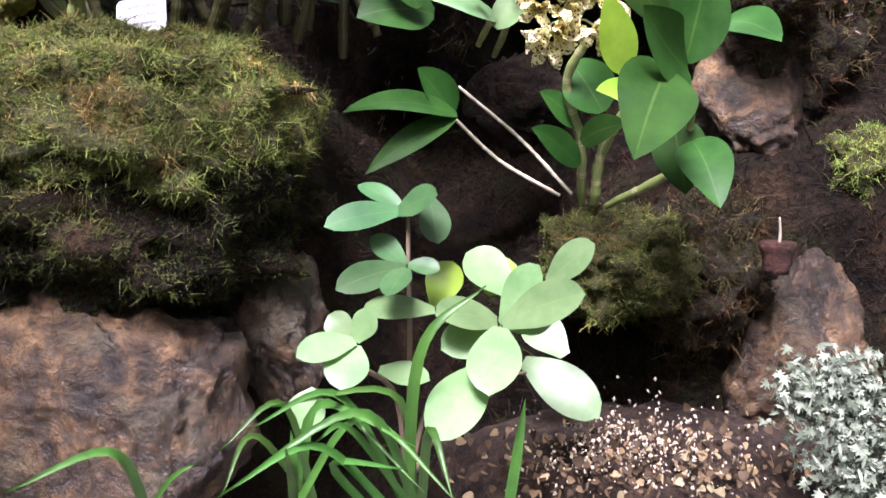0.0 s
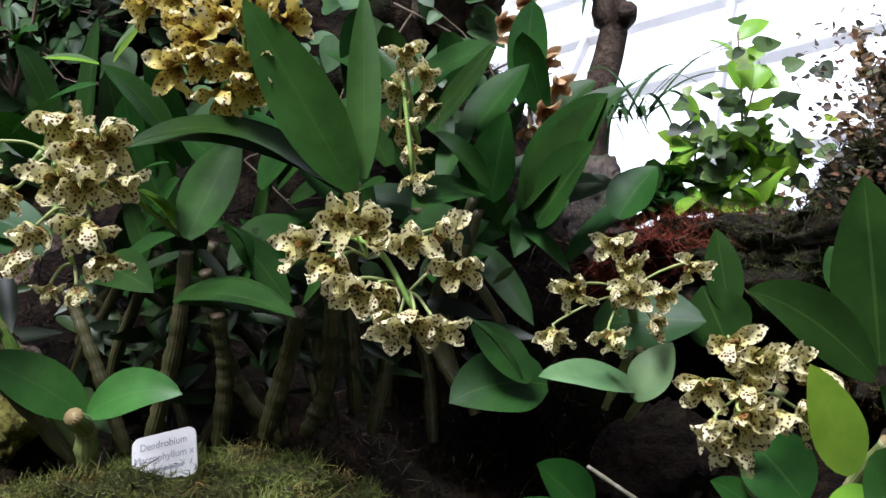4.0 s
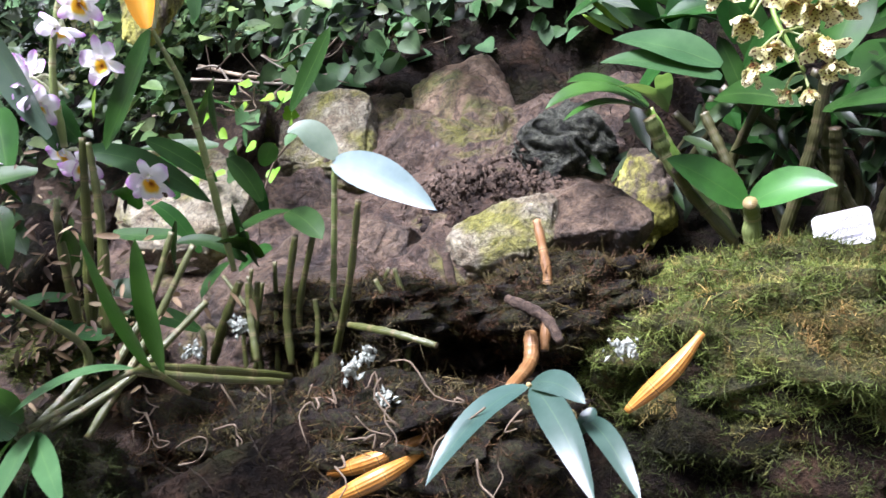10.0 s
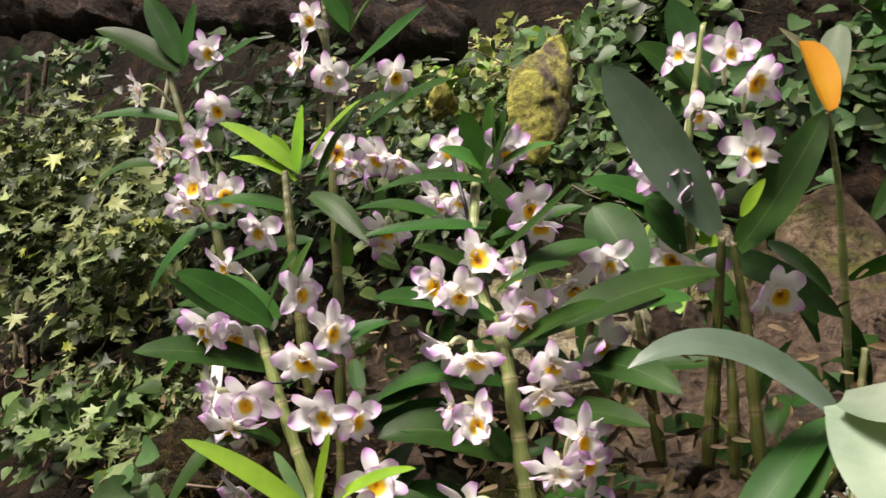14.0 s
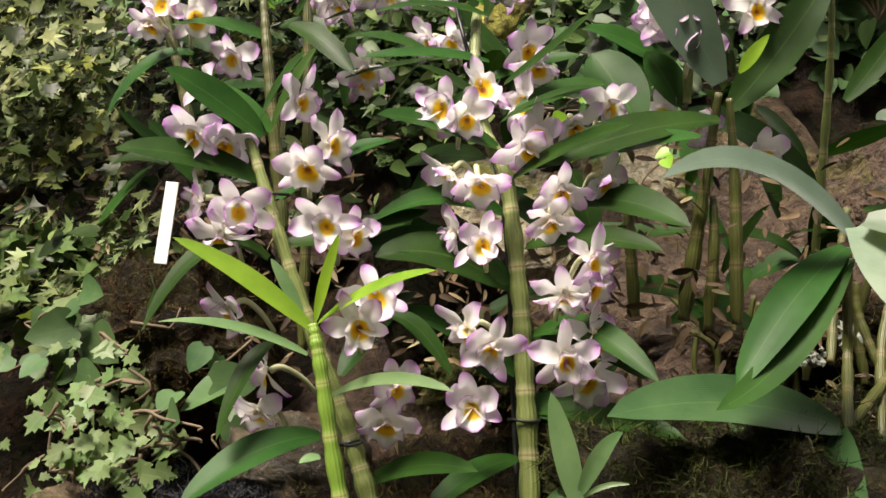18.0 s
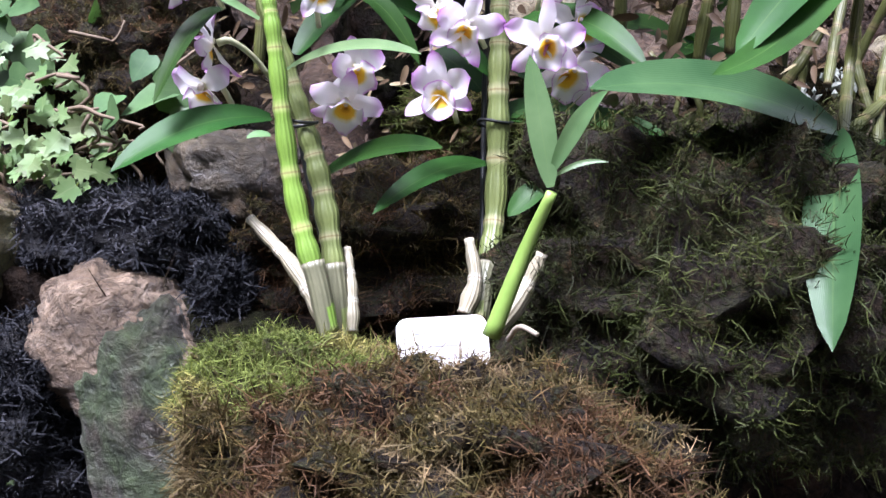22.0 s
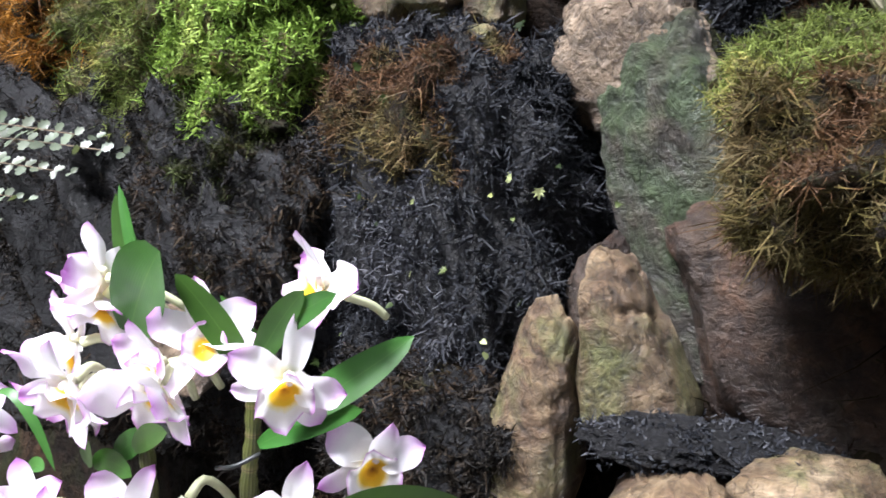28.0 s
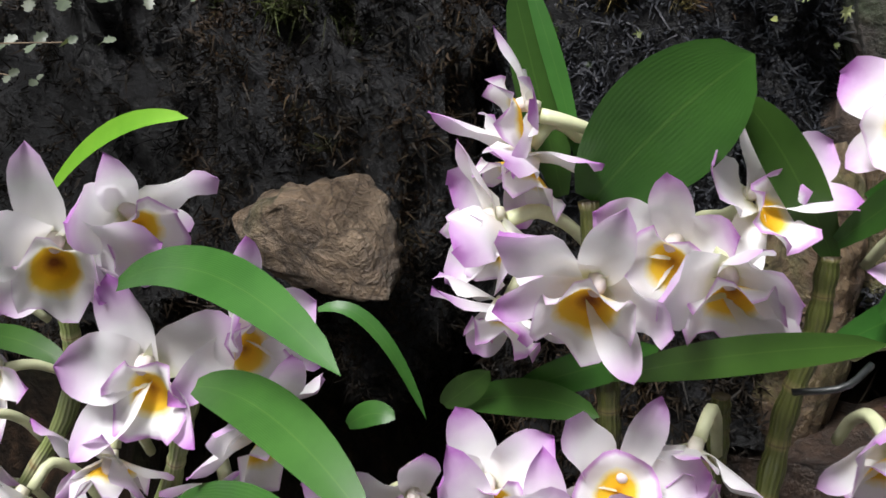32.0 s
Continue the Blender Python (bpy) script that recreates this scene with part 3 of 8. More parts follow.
def white_flower(plant, loc, yaw=0, pitch=0, roll=0, size=1.0, stalk=None, open_=1.0):
    """A white flower with mauve tips and a yellow throat; its stalk leads back to the cane."""
    rnd = random.Random(int(abs(loc[0] * 31337 + loc[2] * 7919) * 1000))
    open_ = open_ * rnd.uniform(0.72, 1.0)
    loc = Vector(loc)
    back = Vector((math.sin(radians(yaw)) * -0.02, 0.02, -0.012))
    end = Vector(stalk) if stalk is not None else loc + back * 1.6
    m = facing(loc, yaw + rnd.uniform(-10, 10), pitch + rnd.uniform(-16, 6), roll + rnd.uniform(-18, 18), size * rnd.uniform(0.9, 1.06))
    pts = [tuple(m @ Vector((0, 0, -0.003))), tuple(m @ Vector((0, 0, -0.016))), tuple((m @ Vector((0, 0, -0.02)) + end) / 2 + Vector((0, 0, 0.002))), tuple(end)]
    flower = part("flower", tube("pedicel", pts, 0.0028, 0.0021, M_PEDICEL, 6, 10), plant)
    inv = Matrix.Translation(-Vector(plant.location))
    for ang, bank, tilt, far in ((0, SEPALS, 4, 1), (132, SEPALS, -14, 1), (-132, SEPALS, -14, 1), (68, PETALS, 2, 1), (-68, PETALS, 2, 1)):
        pm = inv @ m @ pose(0, 0, 0, 0, 0, ang + rnd.uniform(-9, 9)) @ pose(0, 0.001, 0.0, (tilt + rnd.uniform(-22, 34) + (1 - open_) * 55), rnd.uniform(-22, 22), 0) @ Matrix.Diagonal((rnd.uniform(0.85, 1.1), rnd.uniform(0.85, 1.08), 1, 1))
        part("sepal" if bank is SEPALS else "petal", rnd.choice(bank), flower, m=None).matrix_basis = pm
    lm = inv @ m @ pose(0, -0.007, 0.015, 12 + rnd.uniform(-10, 10), rnd.uniform(-8, 8), 0) @ Matrix.Diagonal((open_, open_, 1, 1))
    for nm, me, mm in (("lip", rnd.choice(LIPS), lm), ("column", COLUMN, inv @ m)):
        part(nm, me, flower, m=mm)
    for c in flower.children:
        c.matrix_parent_inverse = flower.matrix_parent_inverse.inverted()
        c.matrix_basis = Matrix.Translation(Vector(plant.location)) @ c.matrix_basis
        c.matrix_parent_inverse = Matrix.Identity(4)
    return flower


Y_SEPALS = {g: [mesh_of("sepal", *petal_data(0.031, 0.0155, c, 0.6, 0.25, 40 + k, 0.7, 0.58), mt) for k, c in enumerate((-0.9, 0.5, 1.3))] for g, mt in (("cream", M_CREAM), ("gold", M_GOLD))}
Y_LIPS = [lip_mesh("lip", 0.009, 0.007, M_BROWNLIP, 0.15, 1.3, k) for k in (1, 3)]


def spotted_flower(plant, loc, yaw=0, pitch=-15, roll=0, size=1.0, tone="cream", stalk=None):
    """A cream or golden flower with brown spots and a brown lip."""
    rnd = random.Random(int(abs(loc[0] * 3137 + loc[2] * 9719) * 1000))
    loc = Vector(loc)
    end = Vector(stalk) if stalk is not None else loc + Vector((0, 0.018, 0.012))
    m = facing(loc, yaw, pitch, roll + rnd.uniform(-20, 20), size * rnd.uniform(0.9, 1.1))
    pts = [tuple(m @ Vector((0, 0, -0.002))), tuple(m @ Vector((0, 0, -0.01))), tuple((m @ Vector((0, 0, -0.012)) + end) / 2 + Vector((0, 0, 0.004))), tuple(end)]
    flower = part("flower", tube("pedicel", pts, 0.0016, 0.0012, M_YSTALK, 6, 9), plant)
    for ang, tilt in ((0, 62), (146, 26), (-146, 26), (74, 34), (-74, 34)):
        part("petal" if abs(ang) == 74 else "sepal", rnd.choice(Y_SEPALS[tone]), flower,
             m=m @ pose(0, 0, 0, 0, 0, ang + rnd.uniform(-14, 14)) @ pose(0, 0.001, 0, tilt + rnd.uniform(-18, 22), rnd.uniform(-25, 25), 0))
    part("lip", rnd.choice(Y_LIPS), flower, m=m @ pose(0, -0.004, 0.006, 40, 0, 0))
    return flower


# ---- moss, rocks, ground ----
def lump(center, size, seed, rough=0.18, freq=2.2, rings=20, seg=32, square=1.0):
    """Points and normals of an uneven rounded mass."""
    off = Vector((seed * 3.7, seed * 1.3, seed * 7.1))
    verts = []
    for i in range(rings + 1):
        a = math.pi * i / rings
        for j in range(seg):
            b = 2 * math.pi * j / seg
            d = V(math.sin(a) * math.cos(b), math.sin(a) * math.sin(b), math.cos(a))
            d = np.sign(d) * np.abs(d) ** square
            k = 1 + rough * noise.fractal(Vector(d) * freq + off, 0.9, 2.0, 4)
            verts.append(V(*center) + d * k * V(*size))
    faces = grid_faces(rings + 1, seg, True)
    return np.array(verts), faces


def strands_mesh(name, pts, nrm, length, width, mat, seed, up=0.35, curl=1.1, lean=0.0):
    """Many thin bent shoots, each a strip of quads, in one mesh."""
    r = np.random.RandomState(seed)
    n = len(pts)
    L = length * r.uniform(0.45, 1.3, n)[:, None]
    d = nrm * 0.4 + r.normal(0, 0.85, (n, 3)) + V(0, -lean, up)
    d /= np.linalg.norm(d, axis=1)[:, None]
    bend = r.normal(0, curl, (n, 3)) + V(0, 0, -0.25)
    side = np.cross(d, r.normal(0, 1, (n, 3)))
    side /= np.linalg.norm(side, axis=1)[:, None] + 1e-9
    twist = r.normal(0, curl, (n, 3))
    rows = []
    for s, w in ((-0.1, 0.9), (0.35, 1.0), (0.7, 0.8), (1.0, 0.25)):
        c = pts + d * L * s + bend * L * s * s * 0.9 + twist * L * s * (s - 0.55) * 1.3
        rows += [c - side * width * w, c + side * width * w]
    verts = np.stack(rows, 1).reshape(-1, 3)
    base = np.arange(n)[:, None, None] * 8
    quad = np.array([[0, 1, 3, 2], [2, 3, 5, 4], [4, 5, 7, 6]])[None]
    faces = (base + quad).reshape(-1, 4)
    me = bpy.data.meshes.new(name)
    me.vertices.add(len(verts))
    me.vertices.foreach_set("co", verts.ravel())
    me.loops.add(faces.size)
    me.loops.foreach_set("vertex_index", faces.ravel())
    me.polygons.add(len(faces))
    me.polygons.foreach_set("loop_start", np.arange(len(faces)) * 4)
    me.materials.append(mat)
    me.update(calc_edges=True)
    me.validate()
    return me


def scatter(verts, faces, n, seed, keep=None):
    """Random points with normals on quads."""
    r = np.random.RandomState(seed)
    f = np.array(faces)
    a, b, c, d = (verts[f[:, k]] for k in range(4))
    nr = np.cross(b - a, d - a) + np.cross(d - c, b - c)
    area = np.linalg.norm(nr, axis=1)
    mid = (a + b + c + d) / 4
    w = area * (keep(mid) if keep is not None else 1)
    pick = r.choice(len(f), n, p=w / w.sum())
    u, v = r.rand(n, 1), r.rand(n, 1)
    p = a[pick] * (1 - u) * (1 - v) + b[pick] * u * (1 - v) + c[pick] * u * v + d[pick] * (1 - u) * v
    nn = nr[pick] / (area[pick][:, None] + 1e-12)
    return p, nn


def moss_clump(name, center, size, count, mat, label, seed, body=None, length=0.012, width=0.0006, rough=0.38, square=0.85, up=0.3, category="moss"):
    """A cushion of moss: an uneven body with hummocks and a coat of tufted shoots."""
    v, f = lump(center, size, seed, rough, 3.2, 34, 56, square=square)
    mid = np.array(center)
    off = Vector((seed * 2.3, seed, seed * 0.7))
    hum = np.array([noise.fractal(Vector(q) * 34 + off, 0.8, 2.0, 4) for q in v])
    d = (v - mid) / (np.linalg.norm(v - mid, axis=1)[:, None] + 1e-9)
    v = v + d * (hum * min(0.014, 0.16 * min(size)))[:, None]
    ob = thing(name, tuple(mid - V(0, 0, size[2])), label, category)
    part("cushion", mesh_of("cushion", v, f, None, body or (M_MOSSBODY if mat in (M_MOSS, M_MOSSLIME) else M_BLACKBODY if mat in (M_MOSSBLACK, M_MOSSMIX) else M_DRYBODY)), ob)
    per = 9
    p, nn = scatter(v, f, int(count * 1.4) // per, seed, lambda m: np.where(m[:, 1] > mid[1] + size[1] * 0.55, 0.03, 1.0))
    nn = np.where((np.sum(nn * (p - mid), 1) < 0)[:, None], -nn, nn)
    r = np.random.RandomState(seed + 7)
    tuft = nn + r.normal(0, 0.55, nn.shape)
    n = len(p) * per
    p = np.repeat(p, per, 0) + r.normal(0, 0.0032, (n, 3)) - np.repeat(nn, per, 0) * 0.001
    part("moss_coat", strands_mesh("moss_coat", p, np.repeat(tuft, per, 0), length * 0.5, width, mat, seed, up), ob, kind="stuff")
    return ob


def rock(name, center, size, rot, seed, mat, label, rough=0.2, square=0.6, category="rock", freq=1.6, facets=0.85, taper=0.0):
    """An angular stone: broken planes, bedding grooves, cracks and a pitted surface."""
    v, f = lump((0, 0, 0), (1, 1, 1), seed, rough, freq, 56, 84, square)
    rr = random.Random(seed)
    planes = [(unit([rr.gauss(0, 1) for _ in range(3)]), rr.uniform(0.62, 0.98)) for _ in range(22)]
    for nrm, dist in planes:
        over = np.maximum(0, v @ nrm - dist)
        v = v - facets * over[:, None] * nrm
    small = min(size)
    v = v * np.stack([1 - taper * v[:, 2], np.ones(len(v)), np.ones(len(v))], 1) * V(*size)
    off = Vector((seed * 1.7, seed, 0))
    rel = np.array([noise.ridged_multi_fractal(Vector(p) * 9 + off, 0.9, 2.1, 5, 1.0, 2.0) for p in v])
    fine = np.array([noise.fractal(Vector(p) * 45 + off, 0.75, 2.0, 4) for p in v])
    warp = np.array([noise.noise(Vector(p) * 14 + off) for p in v])
    cell = np.array([noise.voronoi(Vector(p) * 16 + off)[0][1] - noise.voronoi(Vector(p) * 16 + off)[0][0] for p in v])
    bed = unit((rr.gauss(0, 0.35), rr.gauss(0, 0.3), 1.0))
    layer = (v @ bed) / (0.038 + 0.02 * rr.random()) + warp * 0.9
    groove = np.exp(-((layer - np.round(layer)) / 0.1) ** 2) + 0.8 * np.exp(-(cell / 0.1) ** 2)
    d = v / (np.linalg.norm(v, axis=1)[:, None] + 1e-9)
    v = v + d * ((rel - 1.1) * 0.11 * small + fine * 0.0045 - groove * min(0.006, 0.08 * small))[:, None]
    ob = new(name, mesh_of(name, v, f, None, mat))
    ob.matrix_world = pose(*center, *rot)
    return tagged(ob, label, category)


STATIONS = [  # x, wall y, ledge z, ledge depth, then (y, z) of the slope behind
    (-4.5, 0.9, 1.45, 0.35, 1.5, 1.75, 1.9, 2.4, 2.2, 3.6),
    (-2.2, 0.62, 1.4, 0.3, 1.35, 1.7, 1.8, 2.3, 2.1, 3.4),
    (-1.7, 0.57, 1.37, 0.25, 1.25, 1.7, 1.75, 2.25, 2.1, 3.4),
    (-1.3, 0.54, 1.33, 0.35, 1.25, 1.65, 1.7, 2.2, 2.1, 3.4),
    (-0.95, 0.8, 1.47, 0.3, 1.3, 1.7, 1.68, 2.06, 2.05, 3.4),
    (-0.7, 1.05, 1.5, 0.2, 1.4, 1.75, 1.7, 2.05, 2.05, 3.4),
    (-0.4, 1.22, 1.56, 0.3, 1.75, 1.72, 1.85, 2.2, 2.0, 3.2),
    (-0.22, 1.4, 1.4, 0.5, 2.1, 1.5, 1.8, 2.1, 1.98, 2.8),
    (-0.05, 1.5, 1.2, 0.5, 2.2, 1.4, 1.75, 2.0, 1.95, 2.3),
    (0.12, 1.5, 1.25, 0.4, 2.0, 1.45, 1.75, 1.8, 1.95, 1.9),
    (0.3, 1.45, 1.36, 0.2, 1.75, 1.6, 1.85, 1.78, 1.95, 1.84),
    (0.7, 1.38, 1.5, 0.2, 1.6, 1.82, 1.8, 1.92, 1.95, 1.94),
    (1.3, 1.25, 1.6, 0.2, 1.4, 2.0, 1.7, 2.25, 1.9, 2.3),
    (4.0, 1.3, 1.6, 0.2, 1.5, 2.0, 1.8, 2.3, 2.0, 2.3)]


def bank_profile(x):
    xs = [s[0] for s in STATIONS]
    yw, zl, dl, y5, z5, y6, z6, y7, z7 = (float(np.interp(x, xs, [s[k] for s in STATIONS])) for k in range(1, 10))
    return np.array([(yw - 0.12, -0.05), (yw - 0.03, zl - 0.55), (yw, zl - 0.12), (yw + 0.05, zl), (yw + dl, zl + 0.04), (y5, z5), (y6, z6), (y7, z7), (y7 + 0.6, z7 + 0.05)])


def bank_point(x, s, rough=1.0):
    """A point of the bank: s runs from 0 at the foot to 8 at the top."""
    pr = bank_profile(x)
    y, z = np.interp(s, range(9), pr[:, 0]), np.interp(s, range(9), pr[:, 1])
    k = noise.fractal(Vector((x * 3.1, y * 3.1, z * 3.1)), 0.9, 2.0, 5) * 0.06 * rough
    return V(x + k * 0.3, y - k, z + k * 0.5)


def build_bank():
    xs = np.linspace(-4.2, 3.6, 260)
    ss = np.linspace(0, 8, 110)
    verts = [bank_point(x, s) for x in xs for s in ss]
    ob = new("ground_bank", mesh_of("ground_bank", verts, grid_faces(len(xs), len(ss)), None, M_BANK))
    tagged(ob, "steep damp bank of dark soil and stone", "bank", kind="structure")
    v = np.array(verts)
    f = np.array(grid_faces(len(xs), len(ss)))
    near = lambda m: ((m[:, 0] > -2.6) & (m[:, 0] < 1.1) & (m[:, 2] > 0.85) & (m[:, 2] < 2.5)).astype(float)
    p, nn = scatter(v, f, 75000, 77, near)
    nn = np.where((nn[:, 1] > 0)[:, None], -nn, nn)
    coat = new("dead_moss", strands_mesh("dead_moss", p, nn, 0.016, 0.0008, M_LITTER, 78, 0.1, 1.0))
    tagged(coat, "dark brown dead moss and litter over the bank", "moss", kind="stuff")


build_bank()
floor = new("floor", mesh_of("floor", [(-60, -60, 0), (60, -60, 0), (60, 60, 0), (-60, 60, 0)], [(0, 1, 2, 3)], None, plain("floor_stone", (0.2, 0.19, 0.17), 0.8)))
tagged(floor, "grey stone path in the glasshouse", "floor", kind="structure")


# unseen dark walls, added only to cut sky light from the sides and behind
M_BLOCKER = earth("dark_blocker", [(0.3, (0.004, 0.007, 0.003)), (0.5, (0.016, 0.028, 0.01)), (0.7, (0.05, 0.07, 0.025))], 4.0, 24.0, 0.8, 0.08)
for nm, a, b in (("wall_south", (-4.2, -2.6), (3.6, -2.6)), ("wall_west", (-4.2, -2.6), (-4.2, 2.2)), ("wall_east", (3.6, -2.6), (3.6, 1.9))):
    a, b = np.array(a), np.array(b)
    out = V(b[1] - a[1], a[0] - b[0]) / np.linalg.norm(b - a) * 0.2 * (-1 if nm == "wall_west" else 1)
    ring = [a, b, b + out, a + out]
    tagged(new(nm, mesh_of(nm, [(*q, z) for z in (0.0, 3.0) for q in ring], [(0, 1, 5, 4), (1, 2, 6, 5), (2, 3, 7, 6), (3, 0, 4, 7), (4, 5, 6, 7)], None, M_BLOCKER, False)), "unseen dark wall added to block low sky light", "wall", kind="structure")


def many(fn, plant, rows, **kw):
    for r in rows:
        fn(plant, *r, **kw)


def leaves(plant, rows, mat=None, **kw):
    for base, tip, width, arch in rows:
        leaf(plant, base, tip, width, arch, mat, **kw)


def leaf_mass(plant, centre, spread, count, length, width, seed, mat=None, lift=0.5):
    """Crowded leaves that spring from a small area and arch outwards."""
    r = random.Random(seed)
    c = np.array(centre)
    for k in range(count):
        p = c + V(*(r.uniform(-1, 1) * q for q in spread))
        d = unit(V(r.gauss(0, 1), r.uniform(-0.9, 0.15), r.gauss(lift, 0.6)))
        L = length * r.uniform(0.6, 1.15)
        leaf(plant, p, p + d * L, width * r.uniform(0.7, 1.15), r.uniform(-0.01, 0.03) * L / 0.1, mat, n=(r.gauss(0, 0.3), -0.75, 0.65), wide_at=0.5, blunt=0.6, nl=9)


def plastic_tag(top_left, top_right, height, label, words):
    """A white plastic label on a pointed foot, leaning back a little."""
    a, b = Vector(top_left), Vector(top_right)
    x = (b - a).normalized()
    back = Vector((0, 0.28, 1)).normalized()
    y = (back - x * back.dot(x)).normalized()
    z = x.cross(y)
    w = (b - a).length
    m = Matrix((x, y, z)).transposed().to_4x4()
    m.translation = a
    r, out = 0.12 * w, []
    for cx, cy, a0 in ((w - r, -r, 90), (w - r, -height + r, 0)):
        out += [(cx + r * math.cos(radians(a0 - k * 22.5)), cy + r * math.sin(radians(a0 - k * 22.5))) for k in range(5)]
    out += [(0.66 * w, -height), (0.58 * w, -height * 1.25), (0.52 * w, -height * 1.9), (0.46 * w, -height * 1.25), (0.36 * w, -height)]
    for cx, cy, a0 in ((r, -height + r, 270), (r, -r, 180)):
        out += [(cx + r * math.cos(radians(a0 - k * 22.5)), cy + r * math.sin(radians(a0 - k * 22.5))) for k in range(5)]
    n = len(out)
    verts = [(px, py, s) for s in (0.0007, -0.0007) for px, py in out]
    faces = [tuple(range(n))[::-1], tuple(range(n, 2 * n))] + [(i, (i + 1) % n, n + (i + 1) % n, n + i) for i in range(n)]
    ob = new("plant_label", mesh_of("plant_label", verts, faces, None, M_TAG, False))
    ob.matrix_world = m
    tagged(ob, label, "plant label", "plant labels")
    for k, word in enumerate(words):
        if word:
            cu = bpy.data.curves.new("writing", "FONT")
            cu.body, cu.size, cu.align_x, cu.extrude = word, height * 0.21, "CENTER", 0.0001
            tmp = bpy.data.objects.new("writing", cu)
            me = bpy.data.meshes.new_from_object(tmp)
            bpy.data.objects.remove(tmp)
            me.materials.append(M_INK)
            part("writing", me, ob, m=pose(w * 0.5, -height * (0.3 + 0.26 * k), 0.0011))
        else:
            hw, hy = w * (0.3 - 0.05 * (k % 2)), -height * (0.3 + 0.24 * k)
            part("printed_bar", mesh_of("bar", [(w * 0.5 - hw, hy, 0.0011), (w * 0.5 + hw, hy, 0.0011), (w * 0.5 + hw, hy + height * 0.07, 0.0011), (w * 0.5 - hw, hy + height * 0.07, 0.0011)], [(0, 1, 2, 3)], None, M_INK, False), ob, m=Matrix.Identity(4))
    return ob


# ---- rocks of the ledge, at the right end of the bank ----
rock("brown_rock", (-0.485, 1.190, 1.127), (0.33, 0.15, 0.2), (5, 4, -6), 11, M_BROWN, "large rough brown rock under the moss ledge", 0.35, 0.6)
rock("brown_rock", (-0.241, 1.270, 1.227), (0.095, 0.1, 0.125), (0, 8, 14), 14, M_BROWN, "ridged brown rock beside the hollow", 0.45, 0.7)
rock("brown_rock", (0.558, 1.420, 1.126), (0.12, 0.1, 0.2), (0, 6, 0), 19, M_BROWN, "upright brown rock at the back of the bed", 0.35, 0.7)
rock("brown_rock", (0.534, 1.600, 1.523), (0.13, 0.1, 0.16), (0, -10, 0), 23, M_BROWN, "reddish brown rock behind the orchid", 0.3, 0.7)
rock("grey_rock", (0.121, 1.620, 1.533), (0.1, 0.08, 0.11), (0, 5, 0), 29, M_BANK, "grey rock in the shaded hollow", 0.3, 0.7)
moss_clump("creeping_plant", (0.678, 1.720, 1.827), (0.2, 0.15, 0.22), 14000, M_MOSSDARK, "dark fern-like growth covering the rock mass", 37, length=0.03, width=0.0012)
moss_clump("creeping_plant", (0.577, 1.660, 1.673), (0.16, 0.12, 0.16), 9000, M_MOSSDRY, "brown mossy growth on the rock mass", 38, length=0.022)
moss_clump("creeping_plant", (0.613, 1.800, 1.903), (0.14, 0.1, 0.09), 7000, M_LITTER, "rusty dry growth on the crest", 39, length=0.03)
moss_clump("moss_cushion", (-0.45, 1.25, 1.512), (0.245, 0.19, 0.107), 70000, M_MOSS, "thick green and golden moss cushion on the ledge", 3, rough=0.25, square=0.62, length=0.013, width=0.00055, up=0.3)
moss_clump("moss_cushion", (-0.43, 1.19, 1.56), (0.19, 0.1, 0.042), 22000, mossy("golden_moss", [(0.3, (0.2, 0.2, 0.05)), (0.5, (0.38, 0.28, 0.1)), (0.7, (0.5, 0.38, 0.17))]), "shaggy golden brown moss on the crest of the ledge", 9, M_DRYBODY, rough=0.5, square=0.9, length=0.013, width=0.0005, up=0.5)
# shade below the cushion is put into this clump's dark moss and body
moss_clump("moss_mound", (-0.45, 1.262, 1.41), (0.235, 0.19, 0.14), 45000, M_MOSSDARK, "moss hanging under the ledge, coloured dark for the shade there", 4, M_BANK, rough=0.25, square=0.7)
moss_clump("moss_cushion", (0.263, 1.400, 1.291), (0.105, 0.1, 0.075), 9000, M_MOSS, "small moss cushion under the spotted orchid", 5)
moss_clump("moss_cushion", (0.415, 1.450, 1.269), (0.1, 0.1, 0.12), 7000, M_MOSSDRY, "dark hanging moss below the orchid", 6, length=0.02)
moss_clump("moss_cushion", (0.529, 1.500, 1.736), (0.07, 0.06, 0.06), 3500, M_MOSSDRY, "yellowish moss patch on the dark rock", 7)
moss_clump("moss_cushion", (0.677, 1.450, 1.433), (0.07, 0.06, 0.06), 3500, M_MOSSLIME, "bright green moss patch on the rock", 8)
rock("soil_bed", (0.298, 1.250, 0.971), (0.34, 0.22, 0.1), (12, 0, 0), 41, M_SOIL, "dark gritty soil bed strewn with pale grit", 0.2, 0.9, "soil")


